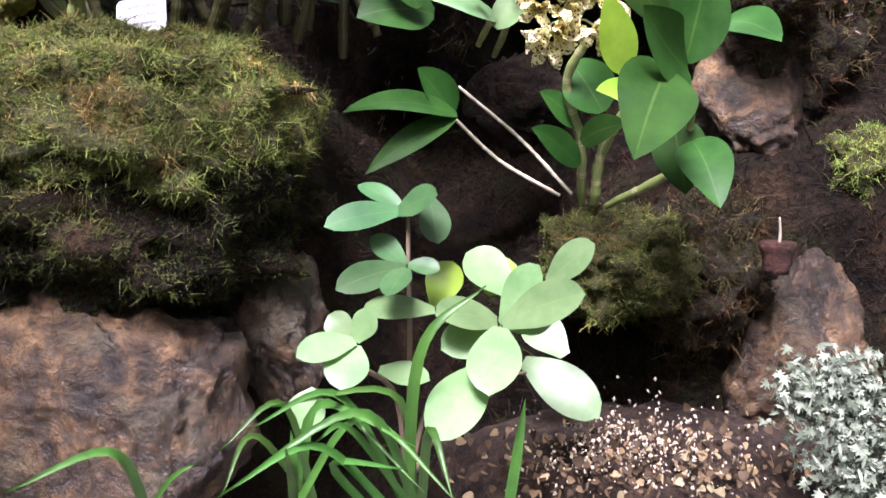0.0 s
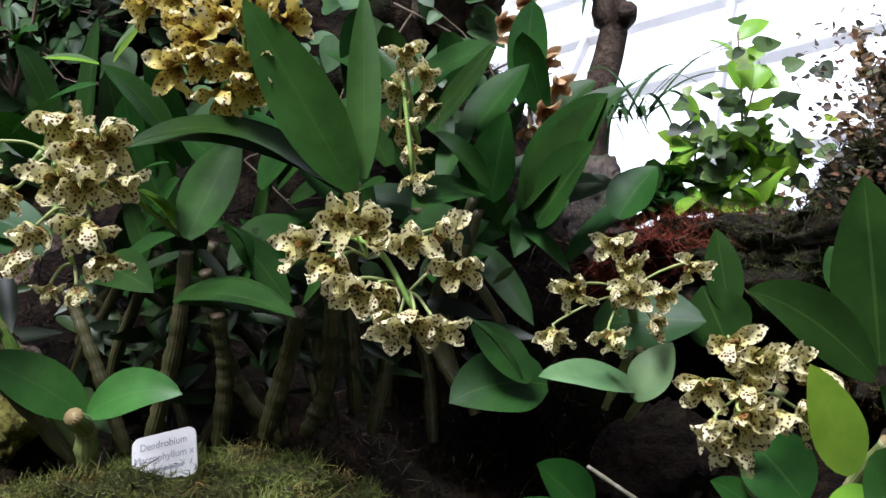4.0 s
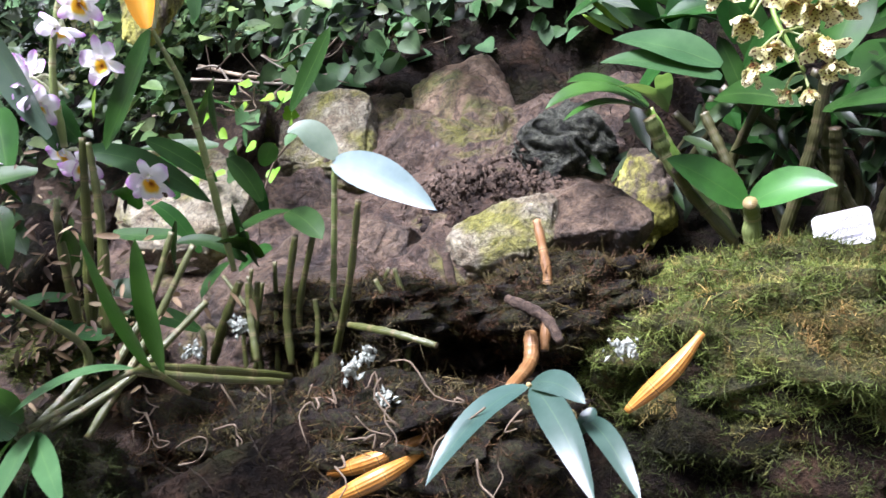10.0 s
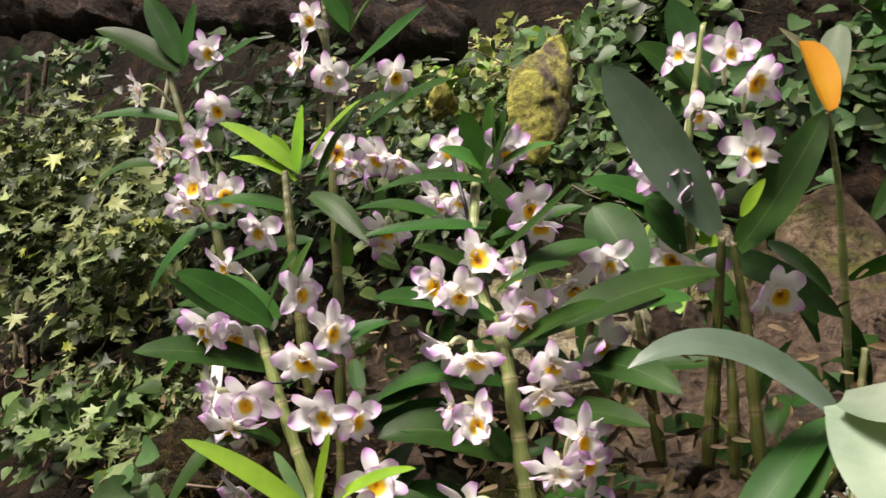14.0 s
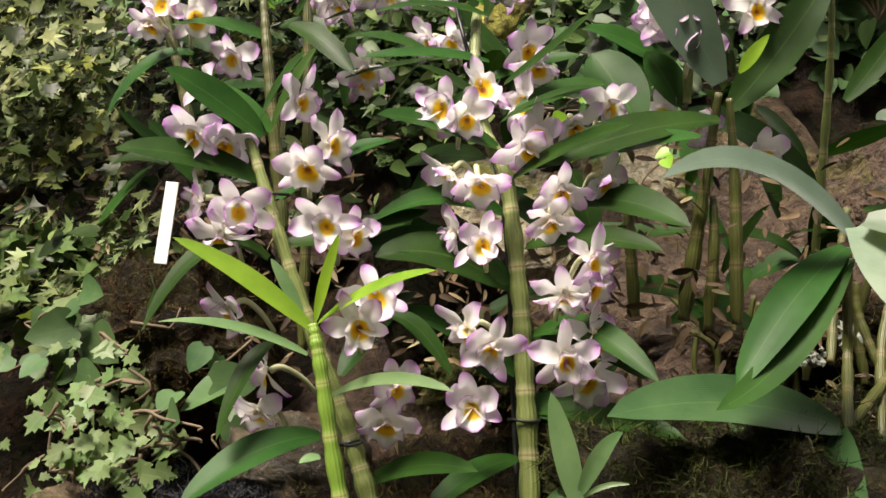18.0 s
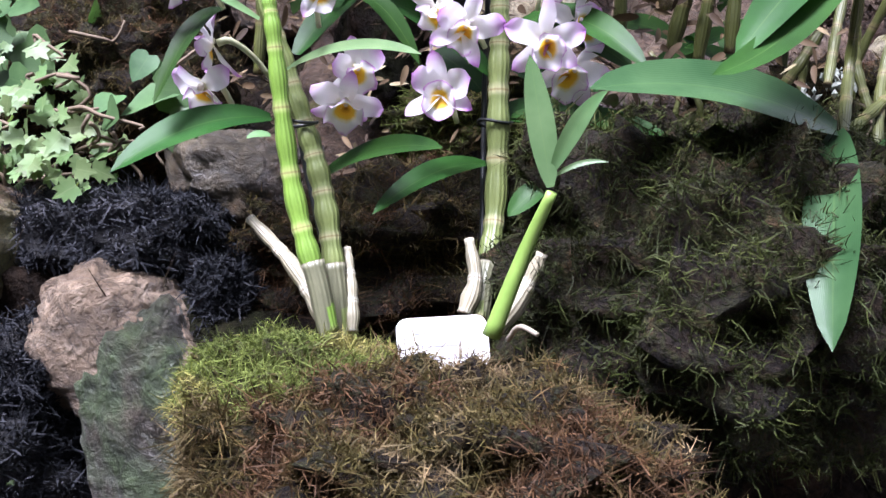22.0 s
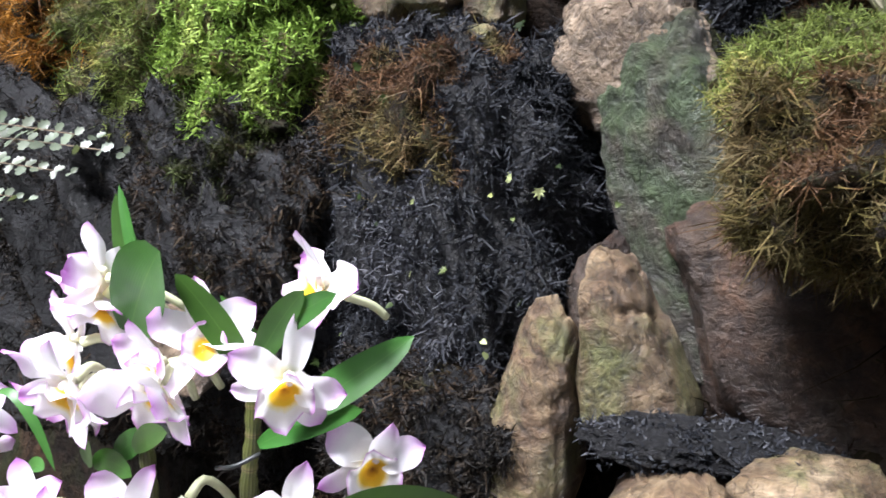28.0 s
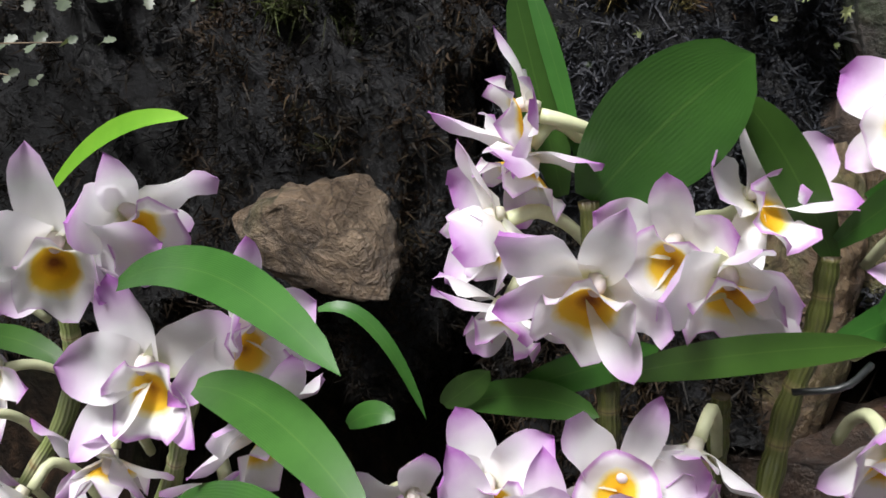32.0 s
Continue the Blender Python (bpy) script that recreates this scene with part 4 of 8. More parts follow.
def grit(name, center, size, count, mat, label, seed, r=0.004):
    """Loose grains or bark chips over a patch of soil, in one mesh."""
    rn = np.random.RandomState(seed)
    verts, faces = [], []
    for k in range(count):
        c = np.array(center) + rn.normal(0, 0.45, 3) * V(*size)
        q = Euler(rn.uniform(0, 6, 3)).to_matrix()
        s = r * rn.uniform(0.4, 1.5) * V(1.0, rn.uniform(0.4, 0.9), rn.uniform(0.3, 0.7))
        b = len(verts)
        for d in ((1, 0, 0), (-1, 0, 0), (0, 1, 0), (0, -1, 0), (0, 0, 1), (0, 0, -1)):
            verts.append(c + np.array(q @ Vector(V(*d) * s)))
        faces += [(b + i, b + j, b + kk) for i, j, kk in ((0, 2, 4), (2, 1, 4), (1, 3, 4), (3, 0, 4), (2, 0, 5), (1, 2, 5), (3, 1, 5), (0, 3, 5))]
    ob = new(name, mesh_of(name, verts, faces, None, mat, False))
    return tagged(ob, label, "grit", kind="stuff")


grit("pale_grit", (0.254, 1.170, 1.079), (0.16, 0.09, 0.06), 700, plain("perlite", (0.36, 0.3, 0.22), 0.9, 0.0, 0.5, 200.0), "pale grit scattered over dark soil", 2, 0.003)
clay = thing("clay_pot", (0.483, 1.300, 1.289), "small broken reddish clay pot with a dry stick", "pot")
cp = np.array((0.481, 1.300, 1.316))
part("pot_wall", mesh_of("pot_wall", *tube_data(curve_pts([cp + V(0, 0, -0.024), cp + V(0, 0, 0.0), cp + V(0, 0, 0.022)], 7), [0.018, 0.019, 0.02, 0.021, 0.023, 0.026, 0.026], 12), earth("clay", [(0.3, (0.035, 0.015, 0.01)), (0.6, (0.09, 0.034, 0.022)), (0.8, (0.17, 0.08, 0.055))], 30.0, 90.0)), clay)
part("stick", tube("stick", [cp, cp + V(0.003, 0, 0.03), cp + V(0.001, 0, 0.058)], 0.003, 0.0015, M_ROOT), clay)

# ---- broad-leaved shrub in the foreground of the bed ----
shrub = thing("shrub", (-0.047, 1.100, 1.053), "young shrub with whorls of glossy oval green leaves", "shrub")
for q in ([(-0.047, 1.100, 1.053), (-0.059, 1.080, 1.179), (-0.092, 1.000, 1.239), (-0.101, 1.000, 1.265)],
          [(-0.047, 1.100, 1.053), (-0.043, 1.120, 1.226), (-0.043, 1.100, 1.331), (-0.043, 1.100, 1.405)],
          [(-0.047, 1.100, 1.053), (0.025, 1.080, 1.194), (0.067, 1.040, 1.275)],
          [(-0.047, 1.100, 1.053), (-0.003, 1.100, 1.188), (0.107, 1.150, 1.187)]):
    part("stem", tube("stem", q, 0.004, 0.0025, M_STEM), shrub)
kw = dict(n=(0, -0.75, 0.65), wide_at=0.6, blunt=0.6, fold=0.12)
leaves(shrub, [((-0.048, 1.100, 1.405), (-0.140, 1.060, 1.391), 0.04, 0.008), ((-0.048, 1.110, 1.407), (-0.108, 1.140, 1.434), 0.028, 0.006), ((-0.058, 1.100, 1.403), (-0.006, 1.060, 1.429), 0.042, 0.004),
               ((-0.044, 1.080, 1.339), (-0.124, 1.030, 1.321), 0.04, 0.008), ((-0.046, 1.090, 1.340), (-0.089, 1.100, 1.374), 0.034, 0.004), ((-0.043, 1.070, 1.340), (-0.062, 1.000, 1.320), 0.034, 0.004),
               ((-0.043, 1.090, 1.340), (-0.004, 1.080, 1.336), 0.026, 0.004), ((-0.017, 1.120, 1.420), (-0.006, 1.100, 1.365), 0.04, 0.002)], M_LEAFBLUE, **kw)
leaves(shrub, [((0.070, 1.040, 1.278), (0.157, 0.980, 1.327), 0.055, 0.01), ((0.067, 1.030, 1.277), (0.051, 0.950, 1.221), 0.062, 0.006), ((0.064, 1.050, 1.279), (-0.008, 1.000, 1.298), 0.05, 0.01),
               ((0.071, 1.050, 1.276), (0.112, 1.040, 1.349), 0.046, 0.008), ((0.129, 1.100, 1.317), (0.182, 1.080, 1.368), 0.045, 0.006), ((0.081, 1.100, 1.303), (0.028, 1.120, 1.351), 0.062, 0.008),
               ((-0.010, 1.080, 1.286), (-0.094, 1.030, 1.296), 0.035, 0.008), ((0.068, 1.050, 1.266), (-0.002, 1.020, 1.253), 0.05, 0.008), ((0.068, 1.060, 1.274), (0.134, 1.050, 1.286), 0.05, 0.006)], M_LEAFLIGHT, **kw)
leaves(shrub, [((-0.011, 1.120, 1.281), (0.011, 1.140, 1.337), 0.05, 0.004), ((0.053, 1.120, 1.299), (0.092, 1.120, 1.335), 0.05, 0.006)], M_LEAFLIME, **kw)
leaves(shrub, [((0.107, 1.200, 1.188), (0.203, 1.140, 1.128), 0.066, 0.012), ((0.050, 1.020, 1.233), (-0.010, 0.930, 1.177), 0.062, 0.008), ((0.171, 1.250, 1.182), (0.119, 1.300, 1.228), 0.06, 0.004),
               ((-0.098, 1.000, 1.268), (-0.159, 0.960, 1.261), 0.036, 0.006), ((-0.099, 1.000, 1.264), (-0.110, 0.950, 1.227), 0.05, 0.004), ((-0.104, 1.010, 1.266), (-0.132, 1.020, 1.294), 0.033, 0.004),
               ((-0.098, 1.000, 1.268), (-0.077, 1.000, 1.303), 0.034, 0.004), ((-0.147, 1.020, 1.206), (-0.164, 1.000, 1.165), 0.045, 0.004), ((-0.079, 1.080, 1.212), (-0.016, 1.050, 1.207), 0.035, 0.004)], M_LEAFLIGHT, **kw)

grass = thing("grass_tuft", (-0.115, 1.000, 1.027), "tuft of arching grassy strap leaves", "grass")
for base, mid, tip, w in (((-0.164, 0.950, 1.092), (-0.131, 0.920, 1.219), (-0.025, 0.850, 1.203), 0.014), ((-0.158, 0.950, 1.092), (-0.130, 0.950, 1.215), (-0.017, 0.860, 1.152), 0.013),
                          ((-0.139, 0.950, 1.092), (-0.163, 0.900, 1.229), (-0.218, 0.850, 1.197), 0.012), ((-0.139, 0.950, 1.092), (-0.193, 0.900, 1.195), (-0.214, 0.840, 1.155), 0.012),
                          ((-0.039, 0.950, 1.092), (-0.022, 0.940, 1.275), (0.047, 0.960, 1.341), 0.02), ((-0.155, 0.900, 1.115), (-0.082, 0.900, 1.214), (0.022, 0.820, 1.153), 0.013),
                          ((-0.286, 0.850, 1.120), (-0.301, 0.800, 1.216), (-0.371, 0.740, 1.204), 0.016), ((-0.297, 0.850, 1.120), (-0.250, 0.800, 1.189), (-0.222, 0.800, 1.207), 0.01),
                          ((0.076, 1.000, 1.069), (0.086, 1.000, 1.138), (0.096, 1.020, 1.196), 0.02), ((-0.025, 0.910, 1.111), (-0.078, 0.860, 1.234), (-0.206, 0.800, 1.173), 0.016), ((-0.039, 0.950, 1.092), (-0.105, 0.900, 1.238), (-0.185, 0.840, 1.224), 0.014), ((-0.031, 0.980, 1.078), (-0.049, 0.930, 1.228), (-0.169, 0.870, 1.236), 0.014), ((-0.022, 0.910, 1.111), (-0.011, 0.860, 1.217), (0.011, 0.800, 1.173), 0.016), ((-0.053, 0.890, 1.120), (-0.120, 0.840, 1.207), (-0.193, 0.780, 1.187), 0.014), ((-0.033, 0.950, 1.092), (-0.094, 0.900, 1.202), (-0.120, 0.840, 1.212), 0.013), ((-0.155, 0.900, 1.115), (-0.147, 0.850, 1.168), (-0.140, 0.790, 1.226), 0.013), ((-0.155, 0.900, 1.115), (-0.144, 0.850, 1.180), (-0.146, 0.850, 1.220), 0.015), ((-0.078, 0.900, 1.116), (-0.108, 0.870, 1.177), (-0.032, 0.820, 1.192), 0.014)):
    p = curve_pts([base, mid, tip], 14)
    vv, uu = [], []
    for i, c in enumerate(p):
        s = i / 13
        sd = unit(np.cross(np.gradient(p, axis=0)[i], V(0.1, -0.7, 0.6))) * w * 0.32 * min(1, 1.05 - s ** 3)
        for u in (-1, 0, 1):
            vv.append(c + sd * u + V(0, 0.002, -0.002) * (1 - abs(u)))
            uu.append((0.5 + u / 2, s))
    part("blade", mesh_of("blade", vv, grid_faces(14, 3), uu, M_LEAFMID), grass)

# ---- spotted orchid on the small moss cushion ----
orchid = thing("spotted_orchid", (0.211, 1.400, 1.381), "orchid with broad glossy leaves and spotted cream flowers on moss", "orchid", "spotted orchids")
for q, jn, r in (([(0.211, 1.400, 1.381), (0.202, 1.360, 1.479), (0.177, 1.330, 1.570), (0.212, 1.280, 1.644)], 6, 0.008), ([(0.230, 1.400, 1.380), (0.239, 1.360, 1.477), (0.292, 1.250, 1.586)], 5, 0.009),
                 ([(0.196, 1.400, 1.398), (0.119, 1.450, 1.482), (0.021, 1.480, 1.565)], 6, 0.0034), ([(0.175, 1.380, 1.398), (0.084, 1.400, 1.450), (0.015, 1.370, 1.514)], 6, 0.0034), ([(0.249, 1.400, 1.379), (0.334, 1.300, 1.450), (0.324, 1.200, 1.540)], 5, 0.007)):
    cane(orchid, q, jn, r, M_CANEGREY if r < 0.006 else M_CANE)
kw = dict(wide_at=0.43, blunt=0.8, fold=0.2)
leaves(orchid, [((0.323, 1.320, 1.654), (0.333, 1.300, 1.852), 0.098, 0.0), ((0.312, 1.200, 1.587), (0.340, 1.200, 1.717), 0.085, 0.0), ((0.309, 1.300, 1.643), (0.177, 1.220, 1.740), 0.068, 0.03),
                ((0.389, 1.300, 1.647), (0.435, 1.200, 1.613), 0.062, 0.02), ((0.316, 1.200, 1.578), (0.230, 1.080, 1.646), 0.09, -0.02), ((0.343, 1.340, 1.710), (0.314, 1.380, 1.789), 0.085, 0.0)], n=(0.1, -0.95, 0.35), **kw)
leaves(orchid, [((0.280, 1.160, 1.578), (0.209, 1.000, 1.472), 0.1, 0.02), ((0.331, 1.220, 1.486), (0.342, 1.120, 1.406), 0.07, 0.02), ((0.310, 1.250, 1.518), (0.325, 1.220, 1.414), 0.075, 0.0)], n=(-0.1, -0.98, 0.1), **kw)
leaves(orchid, [((0.201, 1.360, 1.445), (0.123, 1.300, 1.502), 0.045, 0.012), ((0.198, 1.330, 1.482), (0.251, 1.260, 1.507), 0.045, 0.01), ((0.198, 1.350, 1.502), (0.137, 1.330, 1.554), 0.04, 0.01), ((0.229, 1.330, 1.524), (0.180, 1.350, 1.598), 0.08, 0.01)], n=(0, -0.9, 0.4), **kw)
leaves(orchid, [((0.225, 1.160, 1.571), (0.199, 1.140, 1.668), 0.05, 0.0), ((0.244, 1.160, 1.541), (0.185, 1.120, 1.550), 0.034, 0.008)], M_LEAFLIME, n=(0, -0.95, 0.3), **kw)
leaves(orchid, [((0.018, 1.360, 1.520), (-0.138, 1.240, 1.524), 0.045, 0.03), ((0.016, 1.360, 1.518), (-0.110, 1.260, 1.439), 0.042, 0.012), ((0.014, 1.380, 1.524), (-0.040, 1.340, 1.588), 0.07, 0.0)], n=(0, -0.8, 0.6), **kw)
many(spotted_flower, orchid, [((0.150, 1.200, 1.694), -10, -20, 0), ((0.170, 1.200, 1.676), 10, -15, 20), ((0.124, 1.200, 1.658), -30, -20, 0), ((0.187, 1.180, 1.673), 20, -20, 0), ((0.207, 1.180, 1.661), 40, -20, 0),
                              ((0.123, 1.180, 1.624), -15, -35, 0), ((0.143, 1.170, 1.630), 0, -30, 20), ((0.169, 1.170, 1.628), 15, -30, 0), ((0.195, 1.180, 1.628), 30, -30, 0), ((0.134, 1.180, 1.610), 0, -45, 0), ((0.154, 1.200, 1.653), 0, -20, 0)], size=1.15, stalk=(0.175, 1.240, 1.643))
orchid_b = thing("spotted_orchid", (0.053, 1.500, 1.631), "orchid with spotted cream flowers in the shaded hollow", "orchid", "spotted orchids")
for q in ([(0.053, 1.500, 1.631), (0.090, 1.420, 1.712), (0.081, 1.360, 1.789)], [(0.079, 1.500, 1.615), (0.092, 1.400, 1.652), (0.087, 1.360, 1.698)]):
    cane(orchid_b, q, 5, 0.006)
many(spotted_flower, orchid_b, [((0.075, 1.340, 1.817), -10, -20, 0), ((0.083, 1.330, 1.788), 10, -15, 20), ((0.025, 1.330, 1.772), -30, -20, 0), ((0.150, 1.330, 1.782), 20, -20, 0), ((0.065, 1.330, 1.763), 40, -20, 0),
                                ((0.114, 1.320, 1.754), 15, -35, 0), ((0.053, 1.310, 1.718), 0, -40, 0), ((0.101, 1.320, 1.727), 15, -30, 0), ((-0.004, 1.340, 1.729), -30, -50, 0), ((0.085, 1.330, 1.758), 0, -20, 0)], stalk=(0.085, 1.370, 1.763))
leaves(orchid_b, [((0.082, 1.360, 1.655), (-0.028, 1.280, 1.680), 0.045, 0.012), ((0.073, 1.340, 1.644), (0.121, 1.340, 1.701), 0.05, 0.0)], M_LEAFLIGHT, n=(0, -0.75, 0.65))
leaves(orchid_b, [((0.046, 1.420, 1.730), (0.168, 1.380, 1.720), 0.09, 0.01), ((0.203, 1.420, 1.728), (0.203, 1.420, 1.830), 0.045, 0.0), ((-0.037, 1.360, 1.675), (-0.096, 1.360, 1.749), 0.045, 0.01),
                  ((0.197, 1.420, 1.688), (0.177, 1.420, 1.764), 0.08, 0.0), ((-0.017, 1.400, 1.669), (-0.129, 1.360, 1.661), 0.09, 0.02), ((-0.021, 1.420, 1.852), (0.023, 1.360, 1.789), 0.02, 0.02)], n=(0, -0.85, 0.5))

# ---- large group of spotted orchids above the moss ledge ----
group_a = thing("spotted_orchid", (-0.511, 1.280, 1.632), "large clump of dark glossy orchid leaves with spotted cream flowers", "orchid", "spotted orchids")
# M_CANEDARK canes carry the shade under the leaves in their colour
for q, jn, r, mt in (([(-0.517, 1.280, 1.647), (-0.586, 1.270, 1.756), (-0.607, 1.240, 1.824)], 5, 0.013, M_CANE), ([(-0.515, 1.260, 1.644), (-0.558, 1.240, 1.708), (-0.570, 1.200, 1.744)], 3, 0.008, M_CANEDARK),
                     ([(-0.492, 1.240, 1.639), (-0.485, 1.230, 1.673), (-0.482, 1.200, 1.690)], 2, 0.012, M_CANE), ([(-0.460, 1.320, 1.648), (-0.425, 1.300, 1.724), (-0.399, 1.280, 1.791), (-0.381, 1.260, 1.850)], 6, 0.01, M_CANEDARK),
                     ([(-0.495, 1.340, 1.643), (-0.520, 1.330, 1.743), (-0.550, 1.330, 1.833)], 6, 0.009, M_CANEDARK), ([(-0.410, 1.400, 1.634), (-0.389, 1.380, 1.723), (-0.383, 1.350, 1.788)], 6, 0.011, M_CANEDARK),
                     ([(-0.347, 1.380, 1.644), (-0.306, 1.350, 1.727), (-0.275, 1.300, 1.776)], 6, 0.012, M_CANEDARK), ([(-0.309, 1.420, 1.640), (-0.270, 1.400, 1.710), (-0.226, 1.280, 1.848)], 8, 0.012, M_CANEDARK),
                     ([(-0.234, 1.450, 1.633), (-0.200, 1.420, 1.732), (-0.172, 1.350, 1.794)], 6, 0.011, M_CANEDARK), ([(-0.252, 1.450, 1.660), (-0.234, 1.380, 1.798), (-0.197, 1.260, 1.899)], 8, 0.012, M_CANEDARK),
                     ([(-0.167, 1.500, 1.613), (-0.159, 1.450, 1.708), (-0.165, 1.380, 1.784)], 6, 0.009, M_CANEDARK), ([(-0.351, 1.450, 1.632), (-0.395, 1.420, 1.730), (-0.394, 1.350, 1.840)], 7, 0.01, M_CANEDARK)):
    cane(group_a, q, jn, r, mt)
kw = dict(wide_at=0.45, blunt=0.78, fold=0.24)
leaves(group_a, [((-0.376, 1.250, 1.861), (-0.317, 1.270, 1.974), 0.06, 0.0), ((-0.194, 1.240, 1.889), (-0.271, 1.160, 2.075), 0.068, 0.0), ((-0.181, 1.240, 1.899), (-0.161, 1.235, 2.103), 0.036, 0.0)], M_LEAFMID, n=(0.1, -0.97, 0.25), **kw)
leaves(group_a, [((-0.209, 1.260, 1.900), (-0.386, 1.140, 1.933), 0.05, 0.06), ((-0.219, 1.240, 1.860), (-0.143, 1.120, 1.865), 0.045, 0.01), ((-0.245, 1.200, 1.775), (-0.184, 1.140, 1.809), 0.05, 0.0), ((-0.389, 1.240, 1.798), (-0.238, 1.140, 1.759), 0.042, 0.018),
                 ((-0.265, 1.220, 1.778), (-0.320, 1.200, 1.862), 0.032, 0.012), ((-0.124, 1.280, 1.952), (-0.031, 1.200, 2.012), 0.035, -0.01), ((-0.012, 1.400, 1.866), (0.087, 1.320, 1.975), 0.095, 0.0), ((-0.007, 1.380, 1.856), (0.062, 1.300, 1.922), 0.09, 0.0)], n=(0.05, -0.8, 0.6), **kw)
leaves(group_a, [((-0.636, 1.350, 2.026), (-0.705, 1.200, 2.051), 0.05, 0.04), ((-0.626, 1.360, 2.039), (-0.478, 1.280, 2.055), 0.035, 0.02),
                 ((-0.642, 1.360, 2.030), (-0.719, 1.250, 1.979), 0.03, 0.03), ((-0.442, 1.400, 2.028), (-0.508, 1.360, 2.104), 0.045, 0.01), ((-0.443, 1.250, 1.928), (-0.370, 1.200, 1.931), 0.03, 0.004), ((-0.098, 1.400, 1.971), (-0.186, 1.450, 2.121), 0.06, 0.01)], n=(0, -0.6, 0.8), **kw)
leaves(group_a, [((-0.056, 1.360, 1.900), (-0.109, 1.300, 1.955), 0.045, 0.01), ((-0.066, 1.340, 1.890), (-0.137, 1.260, 1.866), 0.06, 0.015), ((-0.058, 1.420, 1.896), (-0.025, 1.360, 1.987), 0.07, 0.0), ((-0.077, 1.450, 1.987), (0.011, 1.450, 2.072), 0.075, 0.0),
                 ((-0.122, 1.500, 2.038), (-0.203, 1.500, 2.192), 0.04, 0.02), ((-0.185, 1.500, 2.207), (-0.084, 1.420, 2.178), 0.04, 0.03), ((-0.314, 1.400, 1.939), (-0.227, 1.350, 1.969), 0.06, 0.02), ((0.100, 1.500, 1.868), (0.160, 1.500, 1.929), 0.07, 0.01)], n=(0, -0.75, 0.65), **kw)
leaves(group_a, [((-0.341, 1.420, 1.946), (-0.247, 1.400, 2.021), 0.07, 0.02), ((-0.379, 1.420, 1.966), (-0.439, 1.400, 2.024), 0.06, 0.02), ((-0.280, 1.400, 1.891), (-0.357, 1.320, 1.833), 0.07, 0.02), ((-0.165, 1.400, 1.877), (-0.083, 1.340, 1.832), 0.06, 0.02),
                 ((-0.534, 1.350, 1.856), (-0.415, 1.250, 1.808), 0.06, 0.02), ((-0.279, 1.480, 2.022), (-0.324, 1.500, 2.142), 0.06, 0.02), ((0.031, 1.480, 1.903), (-0.038, 1.400, 1.820), 0.06, 0.02), ((0.022, 1.550, 1.998), (0.103, 1.550, 2.070), 0.06, 0.02)], n=(0, -0.7, 0.7), **kw)
leaves(group_a, [((-0.639, 1.300, 1.968), (-0.692, 1.300, 2.022), 0.014, 0.0), ((-0.662, 1.300, 1.964), (-0.706, 1.300, 2.004), 0.014, 0.0),
                 ((-0.542, 1.420, 2.138), (-0.594, 1.380, 2.138), 0.02, 0.006), ((-0.522, 1.420, 2.137), (-0.468, 1.400, 2.177), 0.024, 0.0), ((-0.385, 1.250, 1.875), (-0.403, 1.200, 1.907), 0.035, 0.004)], M_LEAFLIME, n=(0, -0.75, 0.65), **kw)
leaves(group_a, [((-0.493, 1.247, 1.690), (-0.580, 1.195, 1.759), 0.058, 0.01), ((-0.490, 1.245, 1.690), (-0.381, 1.225, 1.700), 0.052, 0.024)], M_LEAFMID, n=(0.1, -0.85, 0.5), **kw)
leaves(group_a, [((-0.611, 1.300, 2.023), (-0.690, 1.200, 2.048), 0.042, 0.041), ((-0.407, 1.300, 1.992), (-0.462, 1.250, 2.065), 0.039, 0.019), ((-0.211, 1.260, 1.894), (-0.379, 1.120, 1.929), 0.044, 0.074),
               ((-0.378, 1.220, 1.795), (-0.228, 1.100, 1.752), 0.035, 0.022), ((-0.283, 1.240, 1.786), (-0.310, 1.160, 1.855), 0.028, 0.026), ((-0.017, 1.420, 1.870), (0.087, 1.320, 1.980), 0.102, 0.014),
               ((-0.027, 1.420, 1.882), (0.068, 1.340, 1.931), 0.075, 0.014), ((-0.044, 1.300, 1.678), (-0.091, 1.200, 1.744), 0.033, 0.012), ((-0.111, 1.350, 1.975), (-0.029, 1.300, 2.045), 0.039, -0.011),
               ((-0.183, 1.450, 2.182), (-0.086, 1.350, 2.147), 0.028, 0.021)], M_LEAF, n=(0.05, -0.75, 0.65), **kw)
leaves(group_a, [((-0.500, 1.200, 1.868), (-0.629, 1.170, 1.922), 0.062, 0.012), ((-0.500, 1.190, 1.850), (-0.643, 1.148, 1.889), 0.05, 0.018)], M_LEAFBLUE, n=(0.05, -0.75, 0.65), **kw)
leaves(group_a, [((-0.611, 1.255, 1.840), (-0.730, 1.167, 1.845), 0.05, 0.05), ((-0.608, 1.250, 1.842), (-0.690, 1.150, 1.872), 0.04, 0.03), ((-0.612, 1.255, 1.836), (-0.700, 1.150, 1.822), 0.04, 0.03)], M_LEAFMID, n=(0, -0.6, 0.8), **kw)
cane(group_a, [(-0.523, 1.285, 1.648), (-0.572, 1.270, 1.745), (-0.611, 1.255, 1.838)], 4, 0.009, M_CANEFRESH)
